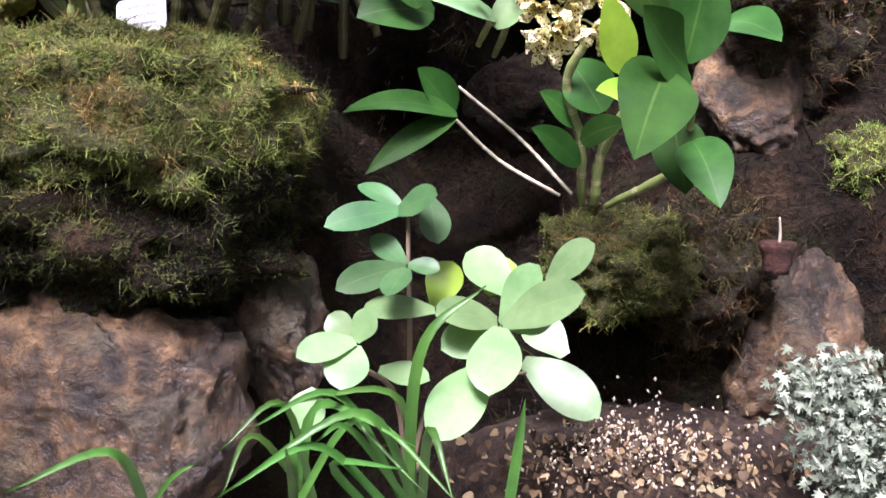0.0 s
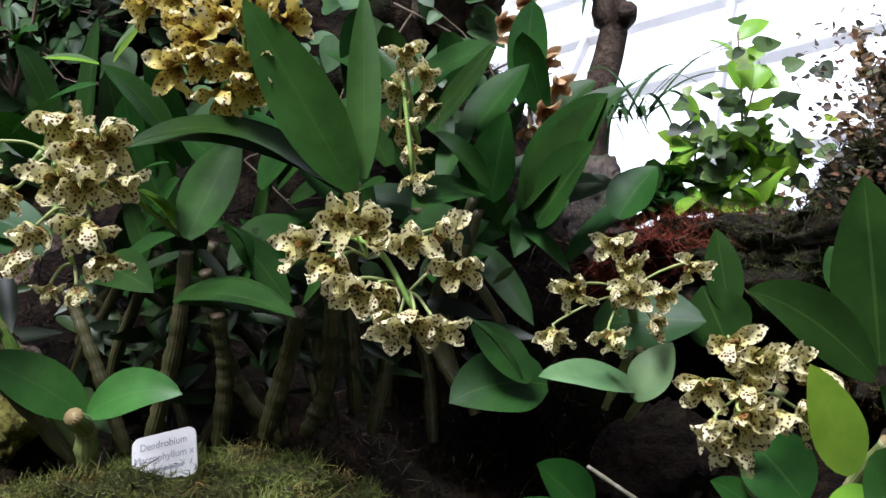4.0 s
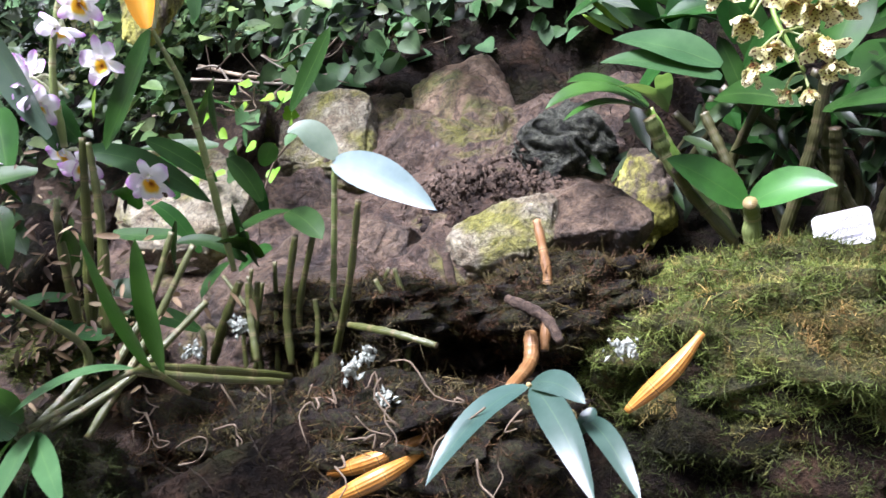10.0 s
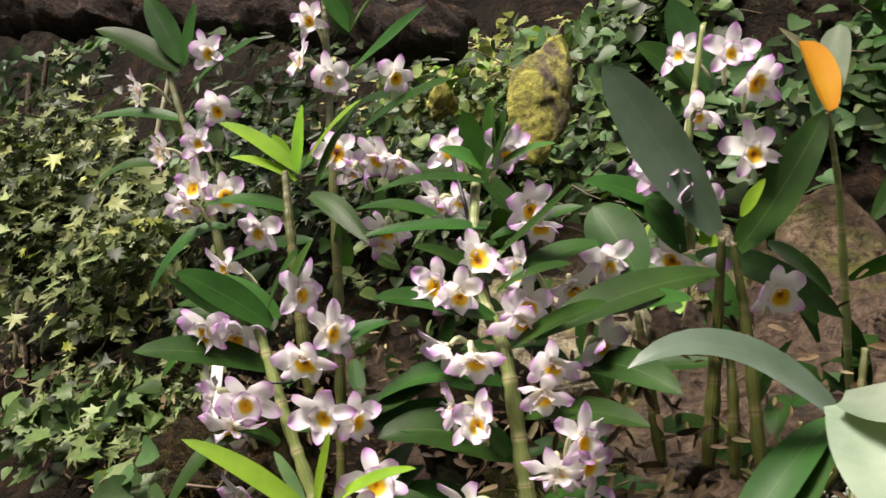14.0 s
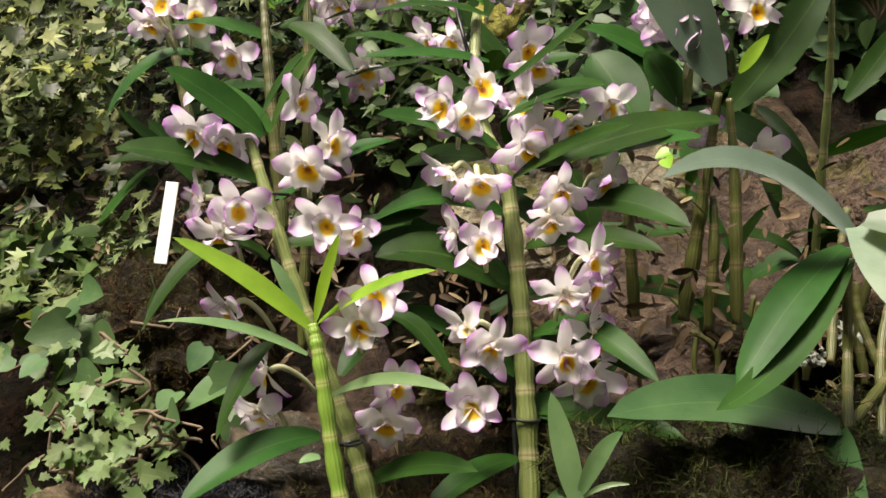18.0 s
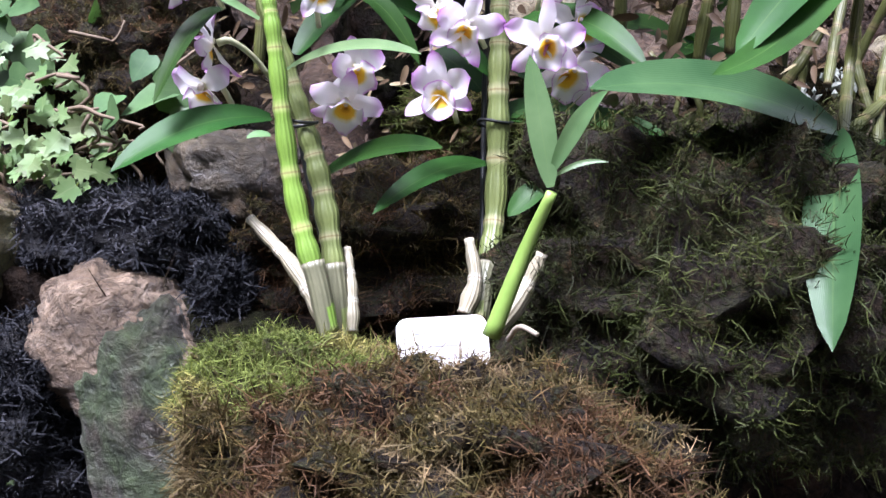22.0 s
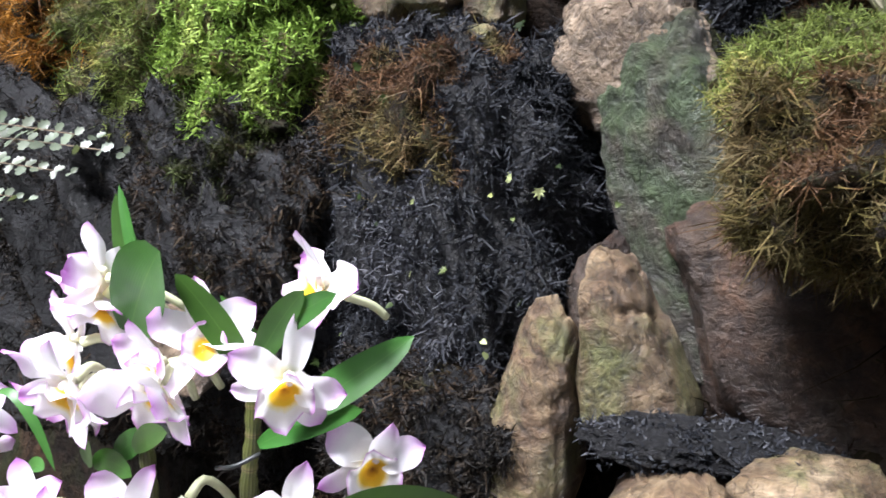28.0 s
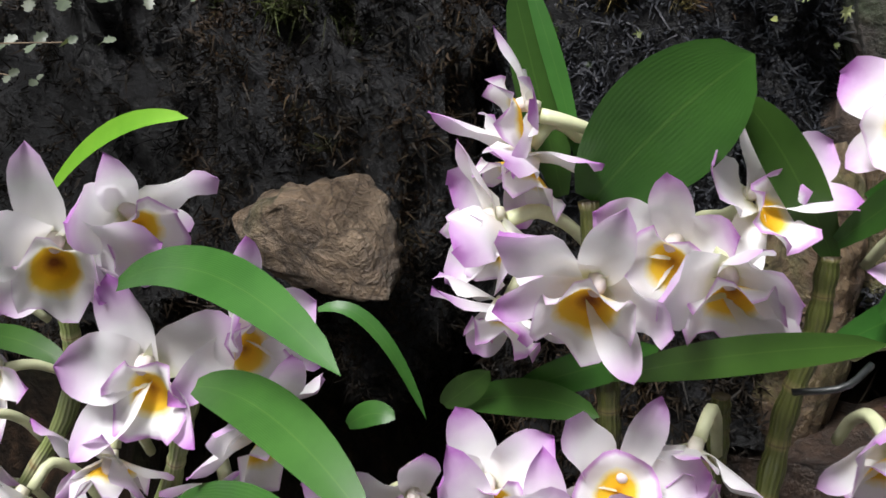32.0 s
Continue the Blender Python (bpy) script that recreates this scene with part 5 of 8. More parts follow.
leaves(group_a, [((-0.579, 1.220, 1.824), (-0.604, 1.080, 1.839), 0.033, 0.021), ((-0.577, 1.220, 1.830), (-0.543, 1.050, 1.837), 0.023, 0.023), ((-0.511, 1.350, 2.111), (-0.554, 1.300, 2.104), 0.019, 0.007),
               ((-0.490, 1.350, 2.119), (-0.441, 1.330, 2.147), 0.026, 0.000), ((-0.392, 1.280, 1.879), (-0.404, 1.200, 1.908), 0.029, 0.008), ((-0.647, 1.300, 1.966), (-0.694, 1.280, 1.999), 0.015, 0.000),
               ((-0.633, 1.300, 1.968), (-0.670, 1.280, 2.010), 0.015, 0.000)], M_LEAFLIGHT, n=(0.05, -0.75, 0.65), **kw)
leaf_mass(group_a, (-0.371, 1.500, 1.964), (0.26, 0.06, 0.1), 34, 0.16, 0.055, 1)
leaf_mass(group_a, (-0.111, 1.520, 1.936), (0.16, 0.06, 0.12), 26, 0.14, 0.055, 2)
leaf_mass(group_a, (-0.302, 1.500, 1.813), (0.28, 0.06, 0.06), 22, 0.13, 0.045, 4)
rq = random.Random(8)
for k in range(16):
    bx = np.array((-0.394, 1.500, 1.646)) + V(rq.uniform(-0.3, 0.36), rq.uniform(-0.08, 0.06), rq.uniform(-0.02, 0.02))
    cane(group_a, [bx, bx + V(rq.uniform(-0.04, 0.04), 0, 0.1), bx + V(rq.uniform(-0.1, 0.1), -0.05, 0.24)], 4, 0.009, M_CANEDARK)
for q in ([(-0.415, 1.080, 1.926), (-0.419, 1.060, 1.884), (-0.393, 1.040, 1.811)], [(-0.428, 1.070, 1.920), (-0.441, 1.050, 1.891)], [(-0.417, 1.070, 1.913), (-0.377, 1.050, 1.857)],
          [(-0.403, 1.300, 1.877), (-0.407, 1.150, 1.905), (-0.422, 1.070, 1.919)], [(-0.201, 1.150, 1.834), (-0.152, 1.100, 1.801), (-0.125, 1.080, 1.746)], [(-0.311, 1.300, 2.003), (-0.297, 1.250, 2.090), (-0.273, 1.220, 2.205)], [(-0.127, 1.300, 1.944), (-0.134, 1.280, 2.041), (-0.132, 1.250, 1.902)]):
    part("flower_stem", tube("flower_stem", q, 0.0035, 0.0022, M_SHOOT), group_a)
many(spotted_flower, group_a, [((-0.398, 1.050, 1.936), 0, -10, 0), ((-0.462, 1.040, 1.922), -50, -10, 0), ((-0.376, 1.030, 1.906), 20, -20, 0), ((-0.359, 1.040, 1.909), 40, -20, 0), ((-0.443, 1.040, 1.879), -30, -30, 0), ((-0.398, 1.030, 1.882), 0, -20, 0)], size=1.1, stalk=(-0.418, 1.060, 1.911))
many(spotted_flower, group_a, [((-0.375, 1.030, 1.874), 20, -30, 0), ((-0.354, 1.040, 1.876), 50, -30, 0), ((-0.418, 1.030, 1.843), -20, -40, 0), ((-0.374, 1.030, 1.841), 15, -50, 0), ((-0.366, 1.040, 1.816), 30, -60, 0), ((-0.443, 1.050, 1.833), -30, -60, 0)], stalk=(-0.406, 1.060, 1.862))
many(spotted_flower, group_a, [((-0.412, 1.040, 1.795), -10, -70, 0), ((-0.391, 1.040, 1.792), 10, -80, 0)], size=0.55, stalk=(-0.397, 1.050, 1.813))
many(spotted_flower, group_a, [((-0.178, 1.090, 1.830), 0, -5, 0), ((-0.207, 1.080, 1.811), -40, -5, 0), ((-0.156, 1.090, 1.821), 20, -10, 0), ((-0.122, 1.080, 1.806), 10, -20, 0), ((-0.099, 1.090, 1.812), 50, -5, 0), ((-0.186, 1.080, 1.794), -20, -30, 0)], size=1.15, stalk=(-0.166, 1.120, 1.799))
many(spotted_flower, group_a, [((-0.168, 1.070, 1.771), -10, -35, 0), ((-0.149, 1.070, 1.766), 10, -35, 0), ((-0.139, 1.070, 1.740), -20, -30, 0), ((-0.123, 1.060, 1.741), 0, -35, 0), ((-0.109, 1.070, 1.737), 25, -35, 0), ((-0.089, 1.100, 1.780), 20, -30, 0)], size=1.1, stalk=(-0.130, 1.100, 1.763))
for rows in ([((-0.339, 1.220, 2.178), -20, 0, 0), ((-0.284, 1.200, 2.152), 0, 0, 0), ((-0.243, 1.200, 2.149), 15, -5, 0), ((-0.215, 1.220, 2.153), 40, 0, 0), ((-0.306, 1.200, 2.126), -10, -5, 0), ((-0.262, 1.190, 2.111), 5, -5, 0), ((-0.229, 1.200, 2.113), 25, -10, 0)],
             [((-0.387, 1.220, 2.113), -50, -10, 0), ((-0.349, 1.210, 2.113), -25, -10, 0), ((-0.313, 1.200, 2.107), 0, -10, 0), ((-0.338, 1.200, 2.074), -15, -10, 0), ((-0.300, 1.190, 2.068), 0, -10, 0), ((-0.268, 1.190, 2.067), 10, -10, 0), ((-0.243, 1.200, 2.063), 30, -15, 0)],
             [((-0.354, 1.200, 2.031), -20, -20, 0), ((-0.322, 1.190, 2.031), 0, -20, 0), ((-0.290, 1.190, 2.027), 10, -20, 0), ((-0.272, 1.200, 2.019), 25, -25, 0), ((-0.309, 1.200, 1.997), 0, -40, 0), ((-0.282, 1.200, 2.005), 15, -35, 0), ((-0.323, 1.180, 2.049), 0, -10, 0)]):
    many(spotted_flower, group_a, rows, tone="gold", size=1.2, stalk=(np.array(rows[3][0]) + V(0, 0.03, 0.0)))
many(spotted_flower, group_a, [((-0.126, 1.270, 2.043), 0, -30, 0), ((-0.109, 1.260, 2.011), 20, -40, 0), ((-0.143, 1.270, 2.005), -20, -50, 0), ((-0.110, 1.270, 1.984), 20, -60, 0), ((-0.141, 1.270, 1.965), 0, -60, 0), ((-0.131, 1.270, 1.938), 0, -70, 0), ((-0.131, 1.270, 1.905), 0, -80, 0)], size=0.95, stalk=(-0.133, 1.280, 2.021))
plastic_tag((-0.412, 1.174, 1.662), (-0.347, 1.166, 1.67), 0.045, "white plastic plant label stuck in the moss cushion", ["Dendrobium", "Macrophyllum x", ""])

# ---- faded brown flowers, trunk and shrubs at the top of the bank ----
dry = thing("withered_orchid", (0.002, 1.600, 1.886), "orchid stem with withered orange brown flowers", "orchid")
part("stem", tube("stem", [(0.002, 1.600, 1.886), (0.005, 1.550, 1.984), (0.012, 1.550, 2.109)], 0.005, 0.003, M_STEM), dry)
M_DRY = petal_mat("withered_petal", [(0.0, (0.22, 0.1, 0.04)), (0.5, (0.45, 0.27, 0.13)), (1.0, (0.58, 0.42, 0.24))])
Y_SEPALS["dry"] = [mesh_of("sepal", *petal_data(0.026, 0.011, c, 0.7, 0.1, 80 + k), M_DRY) for k, c in enumerate((-0.8, 1.0, 1.6))]
many(spotted_flower, dry, [((0.002, 1.500, 1.997), 0, -20, 0), ((0.025, 1.500, 2.026), 20, -40, 0), ((0.049, 1.520, 2.064), 0, -30, 0), ((0.030, 1.500, 2.009), 30, -60, 0), ((-0.011, 1.600, 2.192), 0, -20, 0), ((0.002, 1.600, 2.158), 20, -20, 0), ((0.035, 1.580, 2.120), 20, -20, 0), ((0.022, 1.600, 2.214), 0, 10, 0), ((0.009, 1.500, 1.992), 0, -60, 0)], tone="dry", size=1.3)
tree = thing("tree", (0.164, 2.300, 2.161), "slim grey tree trunk with narrow leaves against the glass roof", "tree")
part("trunk", mesh_of("trunk", *tube_data(curve_pts([(0.131, 2.350, 1.979), (0.181, 2.300, 2.238), (0.232, 2.300, 2.379), (0.247, 2.300, 2.444), (0.231, 2.300, 2.558), (0.240, 2.300, 2.771)], 26), [0.04 - 0.0006 * i + (0.012 if 14 < i < 18 else 0) for i in range(26)], 10), M_BARK), tree)
part("limb", tube("limb", [(0.252, 2.300, 2.437), (0.274, 2.280, 2.446), (0.276, 2.250, 2.447)], 0.03, 0.022, M_BARK), tree)
for a, b, w in (((0.226, 2.300, 2.545), (0.180, 2.250, 2.490), 0.02), ((0.226, 2.300, 2.573), (0.259, 2.250, 2.477), 0.014), ((0.222, 2.300, 2.588), (0.167, 2.200, 2.418), 0.012), ((0.236, 2.300, 2.600), (0.309, 2.200, 2.527), 0.014), ((0.234, 2.300, 2.586), (0.241, 2.200, 2.472), 0.012), ((0.217, 2.300, 2.603), (0.188, 2.200, 2.481), 0.014)):
    leaf(tree, a, b, w, 0.01, M_LEAF)
spiky = thing("spiky_plant", (0.184, 2.100, 2.169), "plant with thin arching dark strap leaves", "plant")
rn = random.Random(5)
for k in range(26):
    b = np.array((0.199, 2.100, 2.155)) + V(rn.uniform(-0.06, 0.06), 0, 0)
    leaf(spiky, b, b + V(rn.uniform(-0.12, 0.28), rn.uniform(-0.15, 0.1), rn.uniform(-0.06, 0.1)), 0.012, rn.uniform(0.06, 0.14), M_LEAF, name="blade")


def bush(name, base, tips, label, mat, seed, size=0.05, per=7, category="shrub", spread=0.07, stem=M_STEM):
    """A thin-stemmed shrub with small oval leaves round each twig's end."""
    r = random.Random(seed)
    ob = thing(name, base, label, category)
    for tip in tips:
        b, t = np.array(base), np.array(tip)
        mid = (b + t) / 2 + V(r.uniform(-0.03, 0.03), 0, 0.02)
        part("twig", tube("twig", [b, mid, t], 0.004, 0.0018, stem, 5, 9), ob)
        for k in range(per):
            s = r.uniform(0.45, 1.0)
            p = b * (1 - s) + t * s + (mid - (b + t) / 2) * 4 * s * (1 - s)
            d = V(r.gauss(0, 1), r.gauss(0, 0.7), r.gauss(0, 0.7))
            leaf(ob, p, p + unit(d) * spread * r.uniform(0.6, 1.1), size * r.uniform(0.7, 1.1), 0.01, mat, n=(r.gauss(0, 0.3), -0.6, 0.6), wide_at=0.55, blunt=0.6, nl=7)
    return ob


bush("shrub", (0.336, 1.950, 1.816), [(0.354, 1.950, 2.051), (0.428, 1.950, 2.147), (0.430, 2.000, 2.274), (0.432, 1.950, 2.051), (0.320, 1.950, 2.087), (0.419, 1.900, 1.939), (0.281, 1.900, 1.957)], "slender shrub with small oval leaves lit by the glass roof", M_LEAFLIME, 4, 0.045, 10)
bush("shrub", (0.227, 1.950, 1.869), [(0.223, 1.950, 1.973), (0.278, 1.950, 2.008), (0.179, 1.900, 1.990), (0.240, 1.900, 1.941)], "small dark leafy shrub at the crest of the bank", M_LEAF, 6, 0.045, 12)
bush("shrub", (0.634, 1.950, 1.912), [(0.571, 1.950, 2.076), (0.681, 1.950, 2.119), (0.757, 1.900, 2.075), (0.698, 1.900, 2.008), (0.653, 2.000, 2.172), (0.806, 1.900, 2.133), (0.641, 2.000, 2.251), (0.773, 2.000, 2.261)], "thin shrub with small reddish brown leaves", leafy("russet_leaf", (0.1, 0.05, 0.03), (0.22, 0.13, 0.06)), 9, 0.022, 26, spread=0.03)
moss_clump("creeping_plant", (0.230, 1.720, 1.835), (0.14, 0.1, 0.045), 6000, mossy("red_growth", [(0.3, (0.1, 0.02, 0.012)), (0.6, (0.2, 0.05, 0.03)), (0.8, (0.12, 0.07, 0.03))]), "reddish low creeping growth on the crest", 17, length=0.025)
moss_clump("creeping_plant", (0.370, 1.680, 1.800), (0.16, 0.12, 0.07), 6000, M_MOSSDARK, "dark low growth on the crest", 18, length=0.02)
rock("grey_rock", (0.105, 1.750, 1.932), (0.06, 0.06, 0.1), (0, 10, 0), 51, M_GREY, "small upright grey rock at the crest", 0.25, 0.7)
rock("dark_rock", (-0.083, 1.850, 2.397), (0.1, 0.1, 0.16), (0, 0, 0), 53, M_BARK, "dark overhanging rock above the orchids", 0.35, 0.7)

# ---- glass roof beyond the crest ----
roof = thing("glass_roof", (3.0, 6.5, 0.0), "white-framed glass roof of the glasshouse", "roof")
tagged(roof, kind="structure")
RM = pose(1.5, 5.4, 4.0, 40, 0, -24)
for k in range(-5, 6):
    for nm, c, s in (("rafter", (k * 0.8, 0, 0), (0.02, 4.2, 0.03)), ("purlin", (0, k * 0.85, 0), (4.2, 0.018, 0.03))):
        bm = bmesh.new()
        bmesh.ops.create_cube(bm, size=2.0, matrix=Matrix.Translation(c) @ Matrix.Diagonal((*s, 1)))
        bmesh.ops.bevel(bm, geom=bm.edges[:], offset=0.006, segments=1, affect="EDGES")
        me = bpy.data.meshes.new(nm)
        bm.to_mesh(me)
        bm.free()
        me.materials.append(M_FRAME)
        part(nm, me, roof, m=Matrix.Translation((-3.0, -6.5, 0.0)) @ RM)
glow, gt, gb, go = nodes_of("white_sky")
gb.inputs["Emission Color"].default_value, gb.inputs["Emission Strength"].default_value = (0.95, 0.98, 1.0, 1), 1.6
gb.inputs["Base Color"].default_value = (0, 0, 0, 1)
back = new("backdrop_sky", mesh_of("backdrop_sky", [(-6, 16, -2), (26, 10, -2), (26, 10, 16), (-6, 16, 16)], [(0, 1, 2, 3)], None, glow, False))
tagged(back, "bright overcast sky beyond the glass", "sky", kind="structure")

# ---- middle ledge: stones, dry canes and the plant with a white leaf ----
cxs, css = np.linspace(-1.78, -0.66, 150), np.linspace(3.6, 5.8, 120)
cverts = []
for cx in cxs:
    for cs in css:
        q = bank_point(cx, cs)
        win = min(1.0, 9 * (cx + 1.78) / 1.12, 9 * (-0.66 - cx) / 1.12, 7 * (cs - 3.6) / 2.2, 9 * (5.8 - cs) / 2.2)
        k = 0.05 * noise.ridged_multi_fractal(Vector((q[0] * 3.2, q[2] * 4.2, 5.0)), 0.8, 2.1, 5, 1.0, 2.0) - 0.035 + 0.012 * noise.fractal(Vector((q[0] * 30, q[2] * 30, q[1] * 9)), 0.8, 2.0, 4)
        cverts.append(q + V(0, -1, 0.35) * (k * max(0.0, win) + 0.022 * win - 0.03 * (1 - max(0.0, win))))
tagged(new("ground_clay", mesh_of("ground_clay", cverts, grid_faces(len(cxs), len(css)), None, M_CLAY)), "broken face of pinkish clay and stone with lichen stains", "bank", kind="structure")
rock("tan_rock", (-1.036, 1.560, 1.944), (0.115, 0.06, 0.12), (-24, -4, 4), 61, M_TAN, "flat tan rock with mossy stains in the bank", 0.08, 0.36, facets=0.5)
rock("mottled_rock", (-1.257, 1.435, 1.892), (0.11, 0.06, 0.115), (-26, 8, 6), 63, M_MOTTLE, "mottled rock stained yellow by lichen", 0.08, 0.36, facets=0.5)
rock("mottled_rock", (-1.500, 1.385, 1.947), (0.13, 0.06, 0.12), (-26, -4, 10), 64, M_CLAY, "pinkish clay-coloured rock in the bank", 0.08, 0.36, facets=0.5)
rock("mottled_rock", (-1.430, 1.250, 1.789), (0.14, 0.06, 0.145), (-30, 6, 10), 79, M_MOTTLE, "weathered rock with pale lichen blotches", 0.08, 0.36, facets=0.5)
rock("brown_rock", (-1.828, 1.360, 1.908), (0.14, 0.06, 0.2), (-20, 0, 16), 77, M_MUD, "brown rock half covered by leaves", 0.08, 0.36, facets=0.5)
rock("clay_rock", (-1.097, 1.205, 1.679), (0.13, 0.06, 0.075), (-34, 10, 0), 78, M_MUD, "damp purple brown clay between the stones", 0.08, 0.36, facets=0.5)
rock("brown_rock", (-0.712, 1.260, 1.686), (0.1, 0.05, 0.06), (-28, -6, 0), 85, M_MUD, "low purplish brown stone beside the lava stone", 0.08, 0.36, facets=0.5)
rock("grey_rock", (-0.840, 1.235, 1.667), (0.1, 0.05, 0.06), (-30, -8, 0), 67, M_MOTTLE, "low grey rock with pale lichen on the ledge", 0.08, 0.36, facets=0.5)
rock("grey_rock", (-1.147, 1.140, 1.608), (0.2, 0.08, 0.07), (-20, 0, 0), 68, M_MUD, "low grey rock on the ledge", 0.08, 0.36, facets=0.5)
rock("lava_stone", (-0.789, 1.400, 1.814), (0.115, 0.09, 0.075), (0, 8, 0), 65, M_LAVA, "porous dark grey lava stone", 0.3, 0.85)
rock("lichen_rock", (-0.663, 1.389, 1.721), (0.06, 0.05, 0.08), (0, 0, 0), 66, M_LICHEN, "rock covered with yellow green lichen", 0.25, 0.8)
rock("soil_bed", (-0.940, 1.360, 1.731), (0.17, 0.12, 0.05), (14, -8, 0), 69, M_SOIL, "pocket of brown bark chips between the stones", 0.25, 0.9, "soil")
grit("bark_chips", (-0.890, 1.300, 1.756), (0.13, 0.06, 0.05), 900, M_BARK, "loose brown bark chips", 4, 0.006)
moss_clump("moss_cushion", (-0.723, 1.150, 1.578), (0.14, 0.09, 0.06), 9000, M_MOSSDRY, "brownish moss cushion on the ledge", 21, square=0.9)
moss_clump("moss_cushion", (-0.970, 1.050, 1.581), (0.16, 0.1, 0.05), 7000, M_MOSSDRY, "thin brown moss on the ledge", 22, square=0.9)
# next clump: litter colour darkens the ledge face in place of shade
moss_clump("moss_cushion", (-0.558, 1.250, 1.411), (0.2, 0.1, 0.1), 14000, M_LITTER, "hanging moss on the face of the ledge, coloured dark as shade", 23, length=0.02)
moss_clump("moss_cushion", (-0.993, 0.950, 1.423), (0.3, 0.1, 0.09), 12000, M_MOSSDRY, "dark moss on the face of the ledge", 24, length=0.018)
rr_ = random.Random(3)
for k in range(14):
    px = np.array((-1.039, 0.980, 1.528)) + V(rr_.uniform(-0.14, 0.16), rr_.uniform(-0.05, 0.08), 0)
    st = thing("dry_cane", tuple(px), "thin cut orchid cane standing on the ledge", "cane", "dry canes")
    cane(st, [px - V(0, 0, 0.02), px + V(rr_.uniform(-0.02, 0.02), 0, 0.05), px + V(rr_.uniform(-0.05, 0.05), 0, rr_.uniform(0.06, 0.15))], 3, 0.004, M_OLIVE)
moss_clump("moss_cushion", (-1.392, 0.950, 1.569), (0.1, 0.08, 0.05), 5000, M_MOSS, "green moss cushion between the canes", 25)
for k, (q, r, mt) in enumerate((([(-0.957, 0.950, 1.529), (-0.891, 0.900, 1.632), (-0.845, 0.860, 1.719)], 0.006, M_CANE), ([(-0.996, 0.970, 1.535), (-1.003, 0.950, 1.595), (-0.954, 0.930, 1.706)], 0.006, M_CANE),
                                ([(-0.998, 0.920, 1.537), (-0.998, 0.920, 1.610), (-0.963, 0.900, 1.693)], 0.007, M_CANE), ([(-0.994, 0.850, 1.549), (-1.007, 0.860, 1.606), (-1.007, 0.860, 1.641)], 0.006, M_CANE),
                                ([(-1.104, 0.900, 1.547), (-1.064, 0.880, 1.597), (-1.035, 0.880, 1.644)], 0.008, M_CANE), ([(-1.057, 0.920, 1.543), (-1.047, 0.920, 1.600), (-1.041, 0.920, 1.643)], 0.006, M_CANE),
                                ([(-0.716, 1.050, 1.529), (-0.715, 1.080, 1.612), (-0.730, 1.100, 1.692)], 0.009, M_STUMP), ([(-0.824, 1.100, 1.507), (-0.860, 1.120, 1.575), (-0.885, 1.140, 1.663)], 0.011, M_BARK),
                                ([(-0.746, 1.020, 1.596), (-0.694, 1.000, 1.573), (-0.669, 0.980, 1.544)], 0.009, M_BARK), ([(-0.896, 0.900, 1.582), (-0.825, 0.880, 1.570), (-0.773, 0.880, 1.554)], 0.006, M_CANE),
                                ([(-0.986, 0.900, 1.525), (-0.975, 0.750, 1.550), (-0.978, 0.660, 1.564)], 0.007, M_CANE), ([(-0.732, 1.050, 1.551), (-0.724, 1.020, 1.519), (-0.724, 0.950, 1.495)], 0.012, M_STUMP))):
    st = thing("dry_cane", q[0], "leafless jointed orchid cane standing on the ledge" if mt is M_CANE else "dry brown cane stump on the ledge", "cane", "dry canes")
    cane(st, q, 4, r * 0.8, M_OLIVE if mt is M_CANE else mt)
for a, m_, b in (((-0.516, 1.000, 1.545), (-0.548, 0.985, 1.508), (-0.598, 0.970, 1.467)), ((-0.803, 0.900, 1.455), (-0.854, 0.870, 1.434), (-0.921, 0.860, 1.417)), ((-0.802, 0.880, 1.439), (-0.831, 0.840, 1.422), (-0.889, 0.820, 1.398))):
    st = thing("dry_cane", a, "shrivelled golden yellow orchid cane", "cane", "dry canes")
    n = 22
    pp = curve_pts([a, m_, b], n)
    part("cane", mesh_of("cane", *tube_data(pp, [0.004 + 0.0065 * math.sin(math.pi * (i / (n - 1)) ** 1.3) for i in range(n)], 10, [i / 5 for i in range(n)]), M_CANEGOLD), st)
drooping = thing("strap_orchid", (-0.687, 0.920, 1.480), "small orchid with bluish drooping strap leaves on the ledge", "orchid")
leaves(drooping, [((-0.673, 0.880, 1.508), (-0.745, 0.780, 1.428), 0.036, 0.03), ((-0.667, 0.880, 1.507), (-0.578, 0.780, 1.416), 0.034, 0.03), ((-0.673, 0.890, 1.508), (-0.602, 0.850, 1.493), 0.032, 0.02), ((-0.622, 0.900, 1.471), (-0.548, 0.820, 1.407), 0.025, 0.03), ((-0.612, 0.900, 1.482), (-0.620, 0.880, 1.457), 0.02, 0.0)], M_LEAFTEAL, n=(0, -0.6, 0.8))
part("stem", tube("stem", [(-0.687, 0.920, 1.480), (-0.675, 0.900, 1.495), (-0.671, 0.880, 1.510)], 0.004, 0.003, M_CANE), drooping)
pale = thing("white_leaved_orchid", (-0.972, 0.980, 1.621), "cane with a whitish leaf and a bent blue-green leaf", "orchid")
cane(pale, [(-0.981, 0.980, 1.533), (-0.952, 0.960, 1.649), (-0.919, 0.930, 1.776)], 7, 0.0045)
leaves(pale, [((-0.922, 0.930, 1.778), (-0.770, 0.900, 1.701), 0.046, 0.02)], leafy("whitish_leaf", (0.13, 0.18, 0.18), (0.21, 0.27, 0.26), rib=(0.3, 0.36, 0.32)), n=(0.2, -0.95, 0.25))
leaves(pale, [((-0.916, 0.930, 1.782), (-0.964, 0.900, 1.818), 0.036, 0.03)], M_LEAFPALE, n=(0, -0.8, 0.6))
